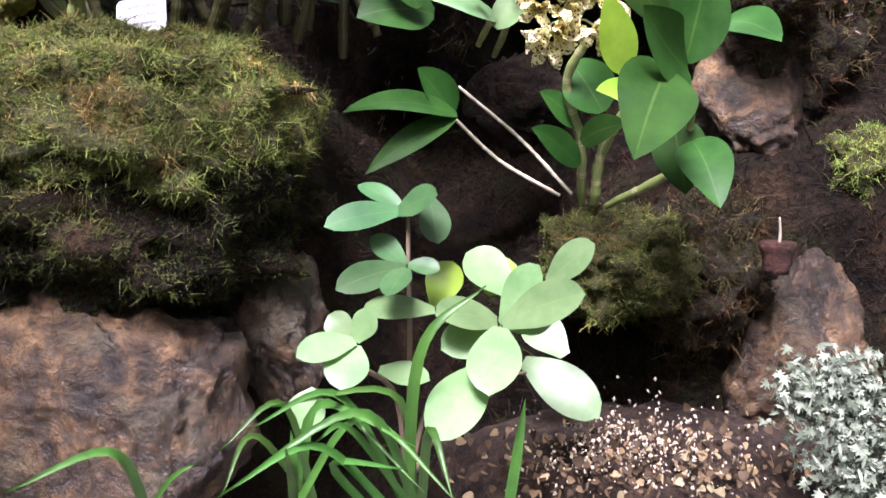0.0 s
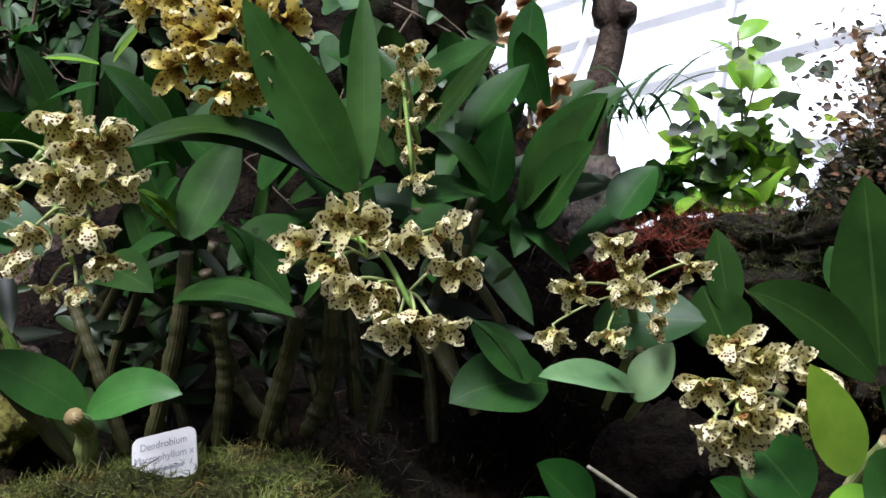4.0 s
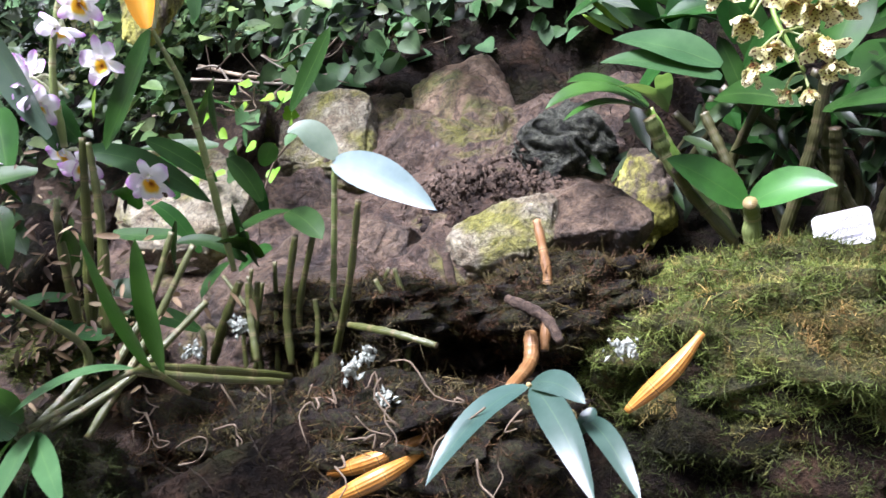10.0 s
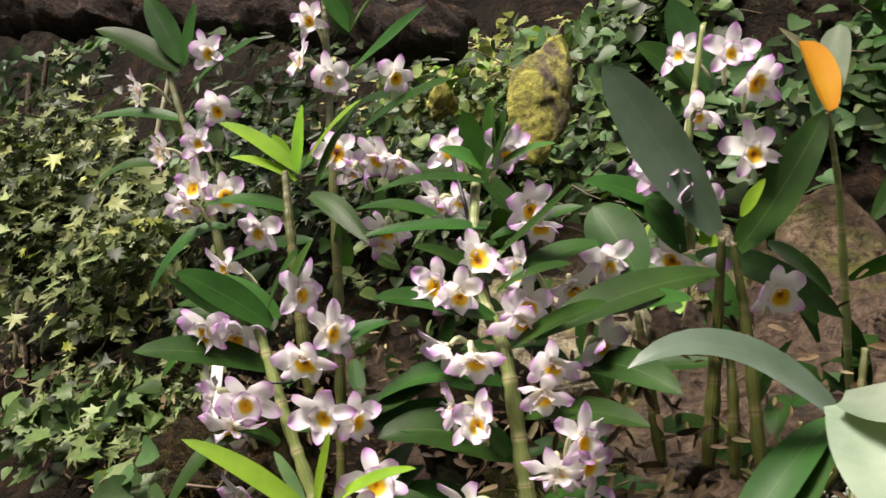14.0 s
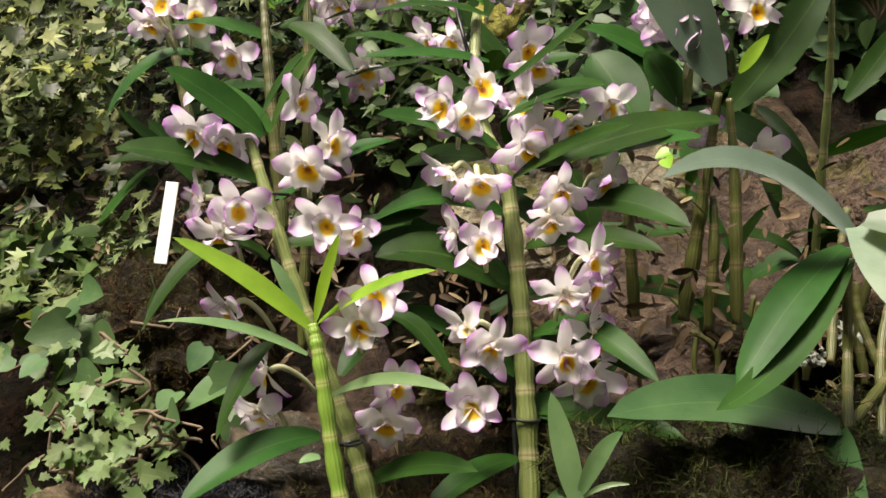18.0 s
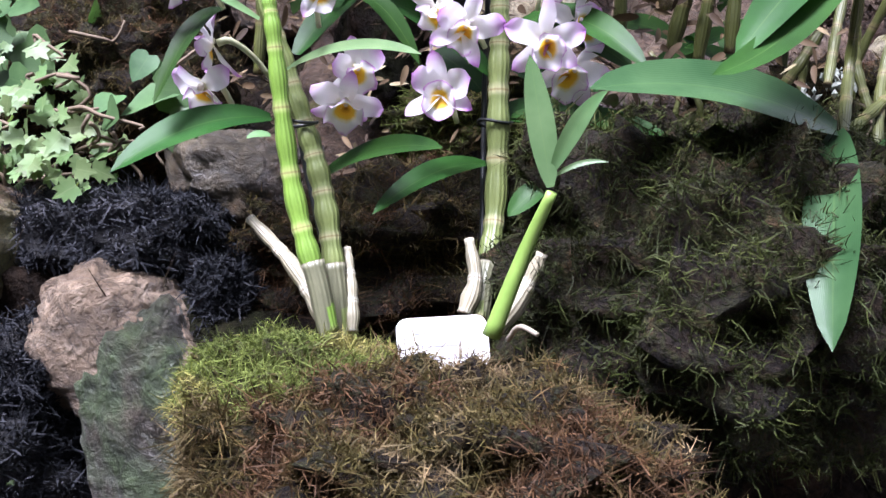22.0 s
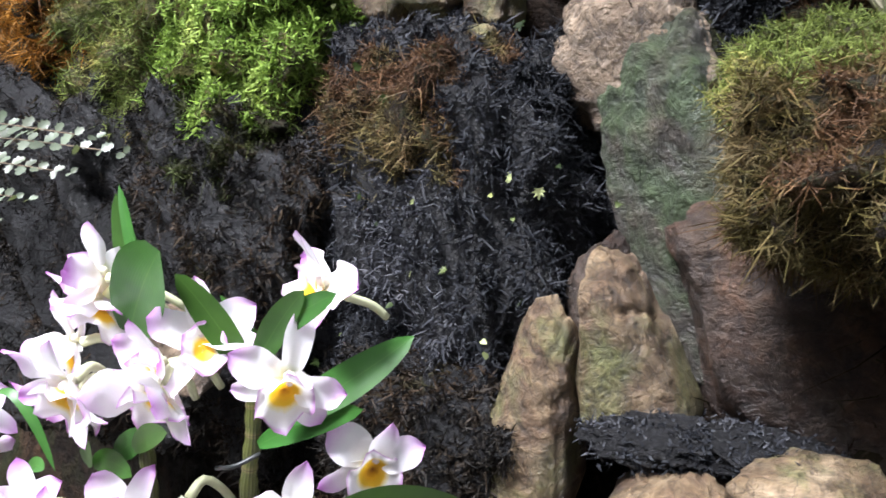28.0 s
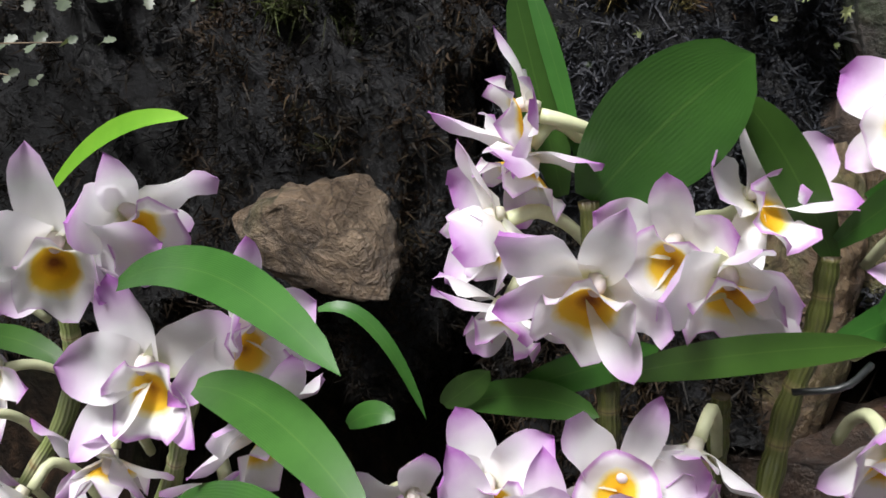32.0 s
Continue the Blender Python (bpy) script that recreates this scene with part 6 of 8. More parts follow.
pair = thing("low_orchid", (-0.940, 0.680, 1.535), "low orchid shoot with paired green leaves", "orchid")
leaves(pair, [((-0.936, 0.630, 1.561), (-0.905, 0.532, 1.684), 0.038, 0.0), ((-0.922, 0.630, 1.560), (-0.867, 0.555, 1.676), 0.036, 0.0)], M_LEAFMID, n=(0, -0.95, 0.3))
leaves(pair, [((-0.945, 0.620, 1.565), (-0.986, 0.520, 1.539), 0.022, 0.025), ((-0.999, 0.550, 1.521), (-0.926, 0.460, 1.482), 0.027, 0.000), ((-0.994, 0.550, 1.520), (-0.879, 0.480, 1.479), 0.022, 0.000),
               ((-1.009, 0.550, 1.529), (-0.980, 0.480, 1.563), 0.023, 0.019)], M_LEAFBLUE, n=(0, -0.6, 0.8))
cane(pair, [(-0.940, 0.680, 1.535), (-0.938, 0.620, 1.564), (-0.973, 0.580, 1.543), (-1.002, 0.550, 1.524)], 5, 0.0035, M_OLIVE)
cane(pair, [(-0.952, 0.630, 1.561), (-0.925, 0.700, 1.546), (-0.905, 0.780, 1.532)], 4, 0.0045, M_OLIVE)

for q in ([(-1.856, 1.500, 2.033), (-1.621, 1.480, 2.003), (-1.416, 1.460, 2.005), (-1.379, 1.460, 2.043), (-1.290, 1.500, 2.058)], [(-1.896, 1.550, 2.166), (-1.612, 1.520, 2.108), (-1.387, 1.500, 2.056), (-1.290, 1.500, 2.056)]):
    root = thing("creeping_root", q[0], "thin pale creeping root over the stones", "root", "roots")
    part("root", tube("root", q, 0.004, 0.003, M_ROOT), root)
M_LICHENTUFT = plain("white_lichen", (0.24, 0.26, 0.22), 0.9, 0.0, 0.3, 200.0)
for k, c in enumerate(((-1.024, 0.860, 1.589), (-1.064, 0.820, 1.567), (-0.884, 0.880, 1.531), (-0.843, 0.880, 1.498), (-0.598, 0.980, 1.533), (-0.876, 0.900, 1.548))):
    grit("lichen_tuft", c, (0.016, 0.008, 0.012), 34, M_LICHENTUFT, "crumbly white lichen among the dead canes", 60 + k, 0.005)
for q in ([(-2.013, 1.660, 2.211), (-1.697, 1.585, 2.136), (-1.465, 1.523, 2.075), (-1.317, 1.533, 2.068)], [(-1.816, 1.495, 2.019), (-1.569, 1.446, 1.992), (-1.425, 1.447, 1.991), (-1.422, 1.507, 2.051), (-1.334, 1.545, 2.082)], [(-1.737, 1.630, 2.184), (-1.511, 1.548, 2.101), (-1.390, 1.545, 2.092), (-1.297, 1.542, 2.083)], [(-1.786, 1.521, 2.056), (-1.529, 1.467, 2.012), (-1.421, 1.481, 2.026), (-1.403, 1.529, 2.065)]):
    tagged(new("root", tube("root", q, 0.005, 0.003, plain("tan_root", (0.3, 0.23, 0.16), 0.8), 7, 24)), "long tan root creeping over the clay bank", "root", "bare roots")
rt = random.Random(12)
for k in range(22):
    a = np.array((-1.496, 1.506, 2.061)) + V(rt.uniform(-0.16, 0.12), rt.uniform(-0.02, 0.03), rt.uniform(-0.08, 0.08))
    pts = [a]
    for j in range(4):
        pts.append(pts[-1] + V(rt.uniform(0.02, 0.06), rt.gauss(0, 0.01), rt.gauss(-0.006, 0.02)))
    tagged(new("root", tube("root", [tuple(q) for q in pts], rt.uniform(0.0015, 0.0035), 0.001, M_STEM if k % 3 else M_ROOT, 5, 16)), "thin pale root hanging over the clay bank", "root", "bare roots")
for k in range(26):
    a = np.array((-0.960, 0.820, 1.487)) + V(rt.uniform(-0.28, 0.3), rt.uniform(-0.03, 0.05), rt.uniform(-0.06, 0.04))
    pts = [a]
    for j in range(5):
        pts.append(pts[-1] + V(rt.gauss(0, 0.012), rt.gauss(-0.004, 0.004), rt.gauss(-0.004, 0.012)))
    tagged(new("root", tube("root", [tuple(q) for q in pts], 0.0013, 0.0007, M_STEM, 5, 16)), "thin dry root in the dark moss", "root", "bare roots")

# ---- tall white orchid with mauve tips ----
nobile = thing("white_orchid", (-1.393, 0.520, 1.365), "tall orchid with jointed canes and white, mauve-tipped flowers", "orchid", "white orchids")
C3 = [(-1.308, 0.560, 1.378), (-1.304, 0.600, 1.452), (-1.305, 0.610, 1.558), (-1.306, 0.610, 1.623), (-1.313, 0.610, 1.722), (-1.336, 0.625, 1.782), (-1.345, 0.650, 1.850), (-1.346, 0.670, 1.905)]
C2 = [(-1.397, 0.530, 1.364), (-1.417, 0.540, 1.465), (-1.442, 0.540, 1.542), (-1.478, 0.530, 1.652), (-1.519, 0.530, 1.781)]
C1 = [(-1.394, 0.500, 1.371), (-1.422, 0.500, 1.463), (-1.434, 0.490, 1.567), (-1.440, 0.490, 1.601)]
for q, jn, r, mt in ((C3, 15, 0.0092, M_CANE), (C2, 12, 0.0088, M_CANE), (C1, 8, 0.0078, M_CANEFRESH),
                     ([(-1.399, 0.520, 1.367), (-1.433, 0.530, 1.411), (-1.473, 0.540, 1.446)], 3, 0.0075, M_CANEGREY), ([(-1.390, 0.530, 1.368), (-1.395, 0.540, 1.399), (-1.402, 0.550, 1.426)], 3, 0.006, M_CANEGREY),
                     ([(-1.315, 0.550, 1.382), (-1.310, 0.560, 1.406), (-1.317, 0.570, 1.434)], 2, 0.007, M_CANEGREY), ([(-1.287, 0.520, 1.375), (-1.268, 0.530, 1.405), (-1.259, 0.530, 1.426)], 2, 0.008, M_CANEGREY),
                     ([(-1.583, 0.780, 1.595), (-1.573, 0.780, 1.845), (-1.571, 0.780, 2.144), (-1.570, 0.780, 2.221)], 14, 0.0072, M_OLIVE), ([(-1.556, 0.680, 1.710), (-1.570, 0.680, 1.871), (-1.582, 0.690, 1.965)], 8, 0.0078, M_OLIVE),
                     ([(-1.686, 0.740, 1.790), (-1.727, 0.740, 1.967), (-1.783, 0.740, 2.145), (-1.790, 0.740, 2.227)], 11, 0.0068, M_OLIVE)):
    cane(nobile, q, jn, r, mt, taper=0.5)
for q, r in ((C3, 0.0092), (C2, 0.0088), (C1, 0.0078)):
    a, b = np.array(q[0]), np.array(q[1])
    cane(nobile, [a - V(0, 0, 0.01), a + (b - a) * 0.3, a + (b - a) * 0.5], 1, r * 0.9, M_SHEATH, "sheath", "dry papery grey sheath", taper=1.1, swell=0.05)
shoot = part("shoot", mesh_of("shoot", *tube_data(curve_pts([(-1.287, 0.500, 1.373), (-1.266, 0.500, 1.428), (-1.249, 0.490, 1.464)], 14), np.linspace(0.006, 0.0035, 14), 9), M_SHOOT), nobile)
kw = dict(wide_at=0.48, blunt=0.62, fold=0.22)
leaves(nobile, [((-1.503, 0.535, 1.764), (-1.562, 0.480, 1.813), 0.035, 0.006), ((-1.505, 0.535, 1.779), (-1.448, 0.500, 1.817), 0.027, 0.005), ((-1.502, 0.535, 1.724), (-1.592, 0.460, 1.745), 0.033, 0.013),
               ((-1.499, 0.535, 1.660), (-1.566, 0.460, 1.600), 0.026, 0.067), ((-1.482, 0.510, 1.590), (-1.509, 0.470, 1.518), 0.018, 0.026), ((-1.489, 0.535, 1.709), (-1.394, 0.560, 1.755), 0.029, 0.017),
               ((-1.486, 0.535, 1.671), (-1.373, 0.580, 1.698), 0.028, -0.009)], M_LEAF, n=(0.05, -0.75, 0.65), **kw)
leaves(nobile, [((-1.313, 0.610, 1.631), (-1.428, 0.560, 1.664), 0.045, 0.038), ((-1.317, 0.610, 1.695), (-1.417, 0.560, 1.688), 0.034, 0.031), ((-1.308, 0.610, 1.724), (-1.201, 0.540, 1.741), 0.028, 0.006),
               ((-1.319, 0.610, 1.753), (-1.407, 0.550, 1.776), 0.032, 0.010), ((-1.299, 0.610, 1.665), (-1.185, 0.560, 1.646), 0.028, 0.016), ((-1.267, 0.660, 1.709), (-1.164, 0.600, 1.669), 0.036, 0.021),
               ((-1.249, 0.680, 1.753), (-1.149, 0.620, 1.746), 0.034, 0.006), ((-1.315, 0.610, 1.775), (-1.228, 0.550, 1.777), 0.023, 0.008), ((-1.325, 0.630, 1.791), (-1.377, 0.570, 1.821), 0.025, 0.008)], M_LEAF, n=(0.05, -0.75, 0.65), **kw)
leaves(nobile, [((-1.296, 0.610, 1.591), (-1.194, 0.550, 1.548), 0.026, 0.040), ((-1.312, 0.610, 1.559), (-1.412, 0.580, 1.616), 0.027, 0.024), ((-1.334, 0.660, 1.895), (-1.427, 0.600, 1.887), 0.021, 0.017),
               ((-1.332, 0.650, 1.846), (-1.440, 0.600, 1.847), 0.019, 0.010), ((-1.317, 0.640, 1.819), (-1.230, 0.600, 1.859), 0.020, -0.008), ((-1.403, 0.700, 1.882), (-1.480, 0.660, 1.894), 0.023, 0.014),
               ((-1.337, 0.670, 1.899), (-1.304, 0.660, 1.966), 0.019, 0.000), ((-1.324, 0.640, 1.551), (-1.371, 0.660, 1.587), 0.030, 0.010), ((-1.313, 0.640, 1.532), (-1.233, 0.600, 1.519), 0.033, 0.011),
               ((-1.431, 0.560, 1.585), (-1.402, 0.600, 1.652), 0.030, 0.017)], M_LEAF, n=(0.05, -0.75, 0.65), **kw)
leaves(nobile, [((-1.453, 0.530, 1.517), (-1.534, 0.460, 1.473), 0.031, 0.022), ((-1.428, 0.560, 1.476), (-1.320, 0.500, 1.492), 0.022, 0.018), ((-1.313, 0.610, 1.491), (-1.380, 0.540, 1.450), 0.023, 0.019),
               ((-1.297, 0.620, 1.527), (-1.179, 0.580, 1.506), 0.030, 0.010), ((-1.259, 0.560, 1.473), (-1.286, 0.550, 1.450), 0.018, 0.005), ((-1.316, 0.600, 1.632), (-1.412, 0.550, 1.657), 0.043, 0.028),
               ((-1.439, 0.540, 1.563), (-1.392, 0.600, 1.632), 0.029, 0.019), ((-1.406, 0.560, 1.610), (-1.356, 0.570, 1.559), 0.017, 0.026), ((-1.302, 0.620, 1.585), (-1.203, 0.570, 1.550), 0.025, 0.032)], M_LEAF, n=(0.05, -0.75, 0.65), **kw)
leaves(nobile, [((-1.250, 0.490, 1.467), (-1.263, 0.480, 1.546), 0.017, 0.000), ((-1.249, 0.490, 1.477), (-1.215, 0.460, 1.520), 0.012, 0.011), ((-1.249, 0.500, 1.474), (-1.216, 0.500, 1.483), 0.004, 0.007)], M_LEAFLIGHT, n=(0.2, -0.9, 0.4), **kw)
leaves(nobile, [((-1.444, 0.500, 1.597), (-1.534, 0.450, 1.668), 0.018, 0.011), ((-1.438, 0.490, 1.602), (-1.409, 0.470, 1.664), 0.014, 0.000), ((-1.440, 0.500, 1.602), (-1.334, 0.460, 1.631), 0.014, 0.012)], M_LEAFLIME, n=(0, -0.7, 0.7), **kw)
leaves(nobile, [((-1.449, 0.500, 1.579), (-1.546, 0.450, 1.606), 0.012, 0.016), ((-1.440, 0.520, 1.547), (-1.330, 0.480, 1.548), 0.013, 0.020), ((-1.453, 0.500, 1.609), (-1.474, 0.490, 1.653), 0.010, 0.002),
               ((-1.444, 0.510, 1.502), (-1.457, 0.500, 1.499), 0.009, 0.003)], M_LEAFLIGHT, n=(0, -0.7, 0.7), **kw)
leaves(nobile, [((-1.772, 0.740, 2.156), (-1.876, 0.700, 2.229), 0.042, 0.016), ((-1.766, 0.740, 2.168), (-1.807, 0.720, 2.266), 0.036, 0.007), ((-1.761, 0.740, 2.162), (-1.733, 0.730, 2.241), 0.027, 0.000),
               ((-1.757, 0.740, 2.123), (-1.629, 0.720, 2.158), 0.034, 0.009), ((-1.766, 0.740, 2.087), (-1.897, 0.700, 2.101), 0.029, 0.019), ((-1.539, 0.780, 2.109), (-1.414, 0.740, 2.145), 0.046, -0.006),
               ((-1.540, 0.780, 2.162), (-1.544, 0.770, 2.221), 0.031, 0.000), ((-1.523, 0.770, 2.027), (-1.382, 0.720, 2.039), 0.041, 0.006), ((-1.793, 0.720, 2.026), (-1.858, 0.680, 1.997), 0.035, 0.022)], M_LEAF, n=(0.05, -0.75, 0.65), **kw)
leaves(nobile, [((-1.571, 0.700, 1.916), (-1.670, 0.650, 1.931), 0.028, 0.020), ((-1.557, 0.700, 1.935), (-1.476, 0.680, 1.862), 0.026, 0.019), ((-1.548, 0.700, 1.944), (-1.472, 0.680, 2.024), 0.028, 0.011),
               ((-1.672, 0.700, 1.918), (-1.751, 0.660, 1.846), 0.031, 0.044), ((-1.393, 0.740, 1.938), (-1.519, 0.700, 1.933), 0.023, 0.022), ((-1.361, 0.730, 1.937), (-1.374, 0.720, 1.997), 0.023, 0.005),
               ((-1.511, 0.740, 1.883), (-1.383, 0.700, 1.874), 0.012, 0.005), ((-1.205, 0.700, 1.784), (-1.244, 0.720, 1.867), 0.055, 0.012), ((-1.132, 0.680, 1.775), (-1.286, 0.600, 1.728), 0.042, 0.016),
               ((-1.230, 0.660, 1.815), (-1.307, 0.620, 1.783), 0.029, 0.012)], M_LEAF, n=(0.05, -0.75, 0.65), **kw)
leaves(nobile, [((-1.572, 0.700, 1.967), (-1.648, 0.660, 2.030), 0.023, 0.014), ((-1.572, 0.700, 1.963), (-1.555, 0.690, 2.041), 0.021, 0.000), ((-1.564, 0.700, 1.969), (-1.468, 0.670, 2.018), 0.021, 0.011),
               ((-1.574, 0.700, 1.956), (-1.634, 0.660, 1.985), 0.017, 0.011), ((-1.583, 0.710, 1.974), (-1.603, 0.700, 2.018), 0.016, 0.003)], M_LEAFLIME, n=(0, -0.7, 0.7), **kw)
many(white_flower, nobile, [((-1.681, 0.660, 1.961), 5, 5, 0), ((-1.659, 0.680, 1.950), 45, 0, 0), ((-1.699, 0.660, 1.941), -20, -45, 0), ((-1.746, 0.680, 2.024), -40, 0, 0),
               ((-1.692, 0.680, 2.022), 10, 0, 0), ((-1.611, 0.680, 1.903), 10, -35, 0), ((-1.469, 0.700, 1.962), -30, -20, 0), ((-1.444, 0.700, 1.954), 20, -45, 0),
               ((-1.510, 0.720, 1.960), -10, -60, 0), ((-1.390, 0.720, 1.957), -10, 10, 0), ((-1.318, 0.680, 1.929), 60, -20, 0), ((-1.544, 0.740, 1.997), 30, 0, 0)], size=0.82)
many(white_flower, nobile, [((-1.500, 0.760, 1.889), 10, -40, 0), ((-1.384, 0.720, 1.903), 0, -50, 0), ((-1.409, 0.720, 1.905), -40, -30, 0), ((-1.304, 0.700, 1.877), 30, -30, 0),
               ((-1.295, 0.700, 1.857), 10, -50, 0), ((-1.546, 0.500, 1.763), -5, 0, 0), ((-1.531, 0.520, 1.758), 40, -30, 0), ((-1.463, 0.520, 1.786), 75, 10, 0),
               ((-1.440, 0.530, 1.750), 70, 10, 0), ((-1.449, 0.500, 1.726), 20, -45, 0), ((-1.539, 0.500, 1.708), -40, 10, 0), ((-1.507, 0.500, 1.698), 30, 0, 0),
               ((-1.521, 0.500, 1.677), 0, -45, 0)], size=0.82)
many(white_flower, nobile, [((-1.435, 0.500, 1.679), 12, 0, 20), ((-1.426, 0.540, 1.675), 60, 0, 0), ((-1.525, 0.520, 1.620), -45, -30, 0), ((-1.409, 0.500, 1.599), 18, -8, 0),
               ((-1.406, 0.530, 1.623), 40, 25, 0), ((-1.493, 0.520, 1.568), -65, 0, 0), ((-1.500, 0.520, 1.538), -20, -40, 0), ((-1.398, 0.550, 1.553), 50, -5, 0),
               ((-1.398, 0.530, 1.527), 20, -45, 0), ((-1.357, 0.580, 1.786), -5, 0, 0), ((-1.339, 0.580, 1.775), 30, -30, 0), ((-1.336, 0.620, 1.812), 45, 20, 0)], size=0.82)
many(white_flower, nobile, [((-1.353, 0.580, 1.729), -45, -20, 0), ((-1.328, 0.570, 1.718), 15, -60, 0), ((-1.284, 0.600, 1.760), 30, -25, 0), ((-1.293, 0.600, 1.748), 0, -40, 0),
               ((-1.259, 0.660, 1.782), 20, -40, 0), ((-1.299, 0.640, 1.801), -20, 10, 0), ((-1.262, 0.580, 1.707), 20, -55, 0), ((-1.235, 0.640, 1.723), 50, -10, 0),
               ((-1.271, 0.580, 1.682), 10, -55, 0), ((-1.351, 0.580, 1.676), -50, 0, 0), ((-1.324, 0.560, 1.663), 10, 0, 0), ((-1.239, 0.560, 1.644), 50, 0, 0)], size=0.82)
many(white_flower, nobile, [((-1.261, 0.560, 1.620), 25, -55, 0), ((-1.243, 0.580, 1.626), 60, -10, 0), ((-1.342, 0.570, 1.596), -60, -10, 0), ((-1.318, 0.550, 1.581), 5, -30, 0),
               ((-1.264, 0.560, 1.571), 18, 0, 0), ((-1.245, 0.580, 1.586), 50, 15, 0), ((-1.248, 0.580, 1.556), 30, -40, 0), ((-1.337, 0.560, 1.539), -8, 0, 0)], size=0.82)
many(white_flower, nobile, [((-1.706, 0.720, 2.159), 10, 0, 0), ((-1.817, 0.720, 2.138), -50, 0, 0), ((-1.581, 0.760, 2.184), 0, 0, 0), ((-1.590, 0.750, 2.131), -30, 10, 0),
               ((-1.557, 0.760, 2.105), 20, -40, 0), ((-1.463, 0.750, 2.077), 40, -20, 0), ((-1.711, 0.740, 2.092), 20, -20, 0), ((-1.532, 0.760, 1.988), -20, -40, 0),
               ((-1.328, 0.720, 1.949), 60, 10, 0), ((-1.485, 0.740, 1.894), 0, -50, 0), ((-1.598, 0.600, 1.843), -30, 0, 0), ((-1.227, 0.680, 1.803), 40, -20, 0)], size=0.82)

leaves(nobile, [((-1.334, 0.680, 1.911), (-1.347, 0.650, 1.969), 0.021, 0.008), ((-1.334, 0.680, 1.911), (-1.289, 0.650, 1.950), 0.021, 0.008), ((-1.334, 0.680, 1.911), (-1.315, 0.650, 1.975), 0.021, 0.008), ((-1.334, 0.680, 1.911), (-1.375, 0.650, 1.935), 0.021, 0.008), ((-1.334, 0.680, 1.911), (-1.256, 0.650, 1.915), 0.021, 0.008), ((-1.535, 0.780, 2.165), (-1.464, 0.750, 2.198), 0.021, 0.008), ((-1.535, 0.780, 2.165), (-1.562, 0.750, 2.218), 0.021, 0.008), ((-1.503, 0.550, 1.772), (-1.550, 0.520, 1.814), 0.021, 0.008), ((-1.503, 0.550, 1.772), (-1.446, 0.520, 1.829), 0.021, 0.008)], M_LEAFMID, n=(0, -0.75, 0.65), **kw)
leaf_mass(nobile, (-1.695, 0.860, 1.926), (0.14, 0.06, 0.16), 18, 0.11, 0.03, 5, lift=0.1)
leaf_mass(nobile, (-1.414, 0.780, 1.778), (0.14, 0.05, 0.14), 12, 0.11, 0.03, 6, lift=0.1)
for t_pt in ((-1.428, 0.520, 1.512), (-1.307, 0.610, 1.522), (-1.492, 0.530, 1.711)):
    ring = curve_pts([np.array(t_pt) + 0.013 * V(math.cos(a), math.sin(a), 0.1 * math.sin(2 * a)) for a in np.linspace(0, 6.6, 10)], 24)
    part("wire_tie", mesh_of("wire_tie", *tube_data(ring, 0.0013, 5), M_TIE), nobile)
part("support_wire", tube("support_wire", [(-1.402, 0.550, 1.361), (-1.436, 0.560, 1.474), (-1.453, 0.560, 1.551)], 0.0022, 0.0022, M_TIE), nobile)
part("support_wire", tube("support_wire", [(-1.311, 0.590, 1.379), (-1.320, 0.630, 1.534), (-1.322, 0.630, 1.713), (-1.375, 0.680, 1.947)], 0.0022, 0.0022, M_TIE), nobile)
part("root", tube("root", [(-1.274, 0.490, 1.373), (-1.264, 0.470, 1.383), (-1.252, 0.460, 1.380)], 0.002, 0.0015, M_ROOT), nobile)
plastic_tag((-1.351, 0.503, 1.381), (-1.297, 0.534, 1.384), 0.036, "white plastic plant label standing in the mossy mound", ["Dendrobium", "", ""])

# ---- neighbour with large bluish and pale leaves ----
big = thing("white_orchid", (-1.149, 0.780, 1.600), "orchid with large bluish leaves, one turned orange, and white flowers", "orchid", "white orchids")
for q, jn, r in (([(-1.178, 0.780, 1.607), (-1.154, 0.760, 1.708), (-1.129, 0.740, 1.819)], 8, 0.0095), ([(-1.155, 0.780, 1.595), (-1.144, 0.770, 1.675), (-1.141, 0.770, 1.725)], 4, 0.008), ([(-1.129, 0.760, 1.599), (-1.121, 0.750, 1.731), (-1.120, 0.740, 1.812)], 8, 0.008),
                 ([(-1.043, 0.880, 1.658), (-1.021, 0.800, 1.843), (-1.018, 0.745, 1.922)], 11, 0.0055), ([(-1.225, 0.800, 1.610), (-1.224, 0.780, 1.717), (-1.226, 0.780, 1.764)], 6, 0.008), ([(-1.159, 0.740, 1.812), (-1.146, 0.720, 1.903), (-1.114, 0.720, 2.027)], 7, 0.006)):
    cane(big, q, max(3, jn * 2 // 3), r * 0.9, M_OLIVE if r > 0.0075 else M_CANE, taper=0.45)
kw = dict(wide_at=0.5, blunt=0.6, fold=0.22)
leaves(big, [((-1.129, 0.698, 1.815), (-1.202, 0.646, 1.980), 0.052, 0.012)], M_LEAFSHEEN, n=(-0.35, -0.8, 0.5), fold=0.25, wide_at=0.5, blunt=0.6)
leaves(big, [((-1.118, 0.762, 1.808), (-1.018, 0.745, 1.925), 0.046, -0.014)], M_LEAF, n=(-0.1, -0.95, 0.3), **kw)
leaves(big, [((-1.021, 0.820, 1.947), (-0.995, 0.800, 2.017), 0.035, 0.000),
               ((-1.123, 0.780, 1.982), (-1.144, 0.740, 2.074), 0.038, 0.008), ((-1.158, 0.760, 1.809), (-1.035, 0.840, 1.738), 0.031, 0.031)], M_LEAFBLUE, n=(-0.1, -0.95, 0.3), **kw)
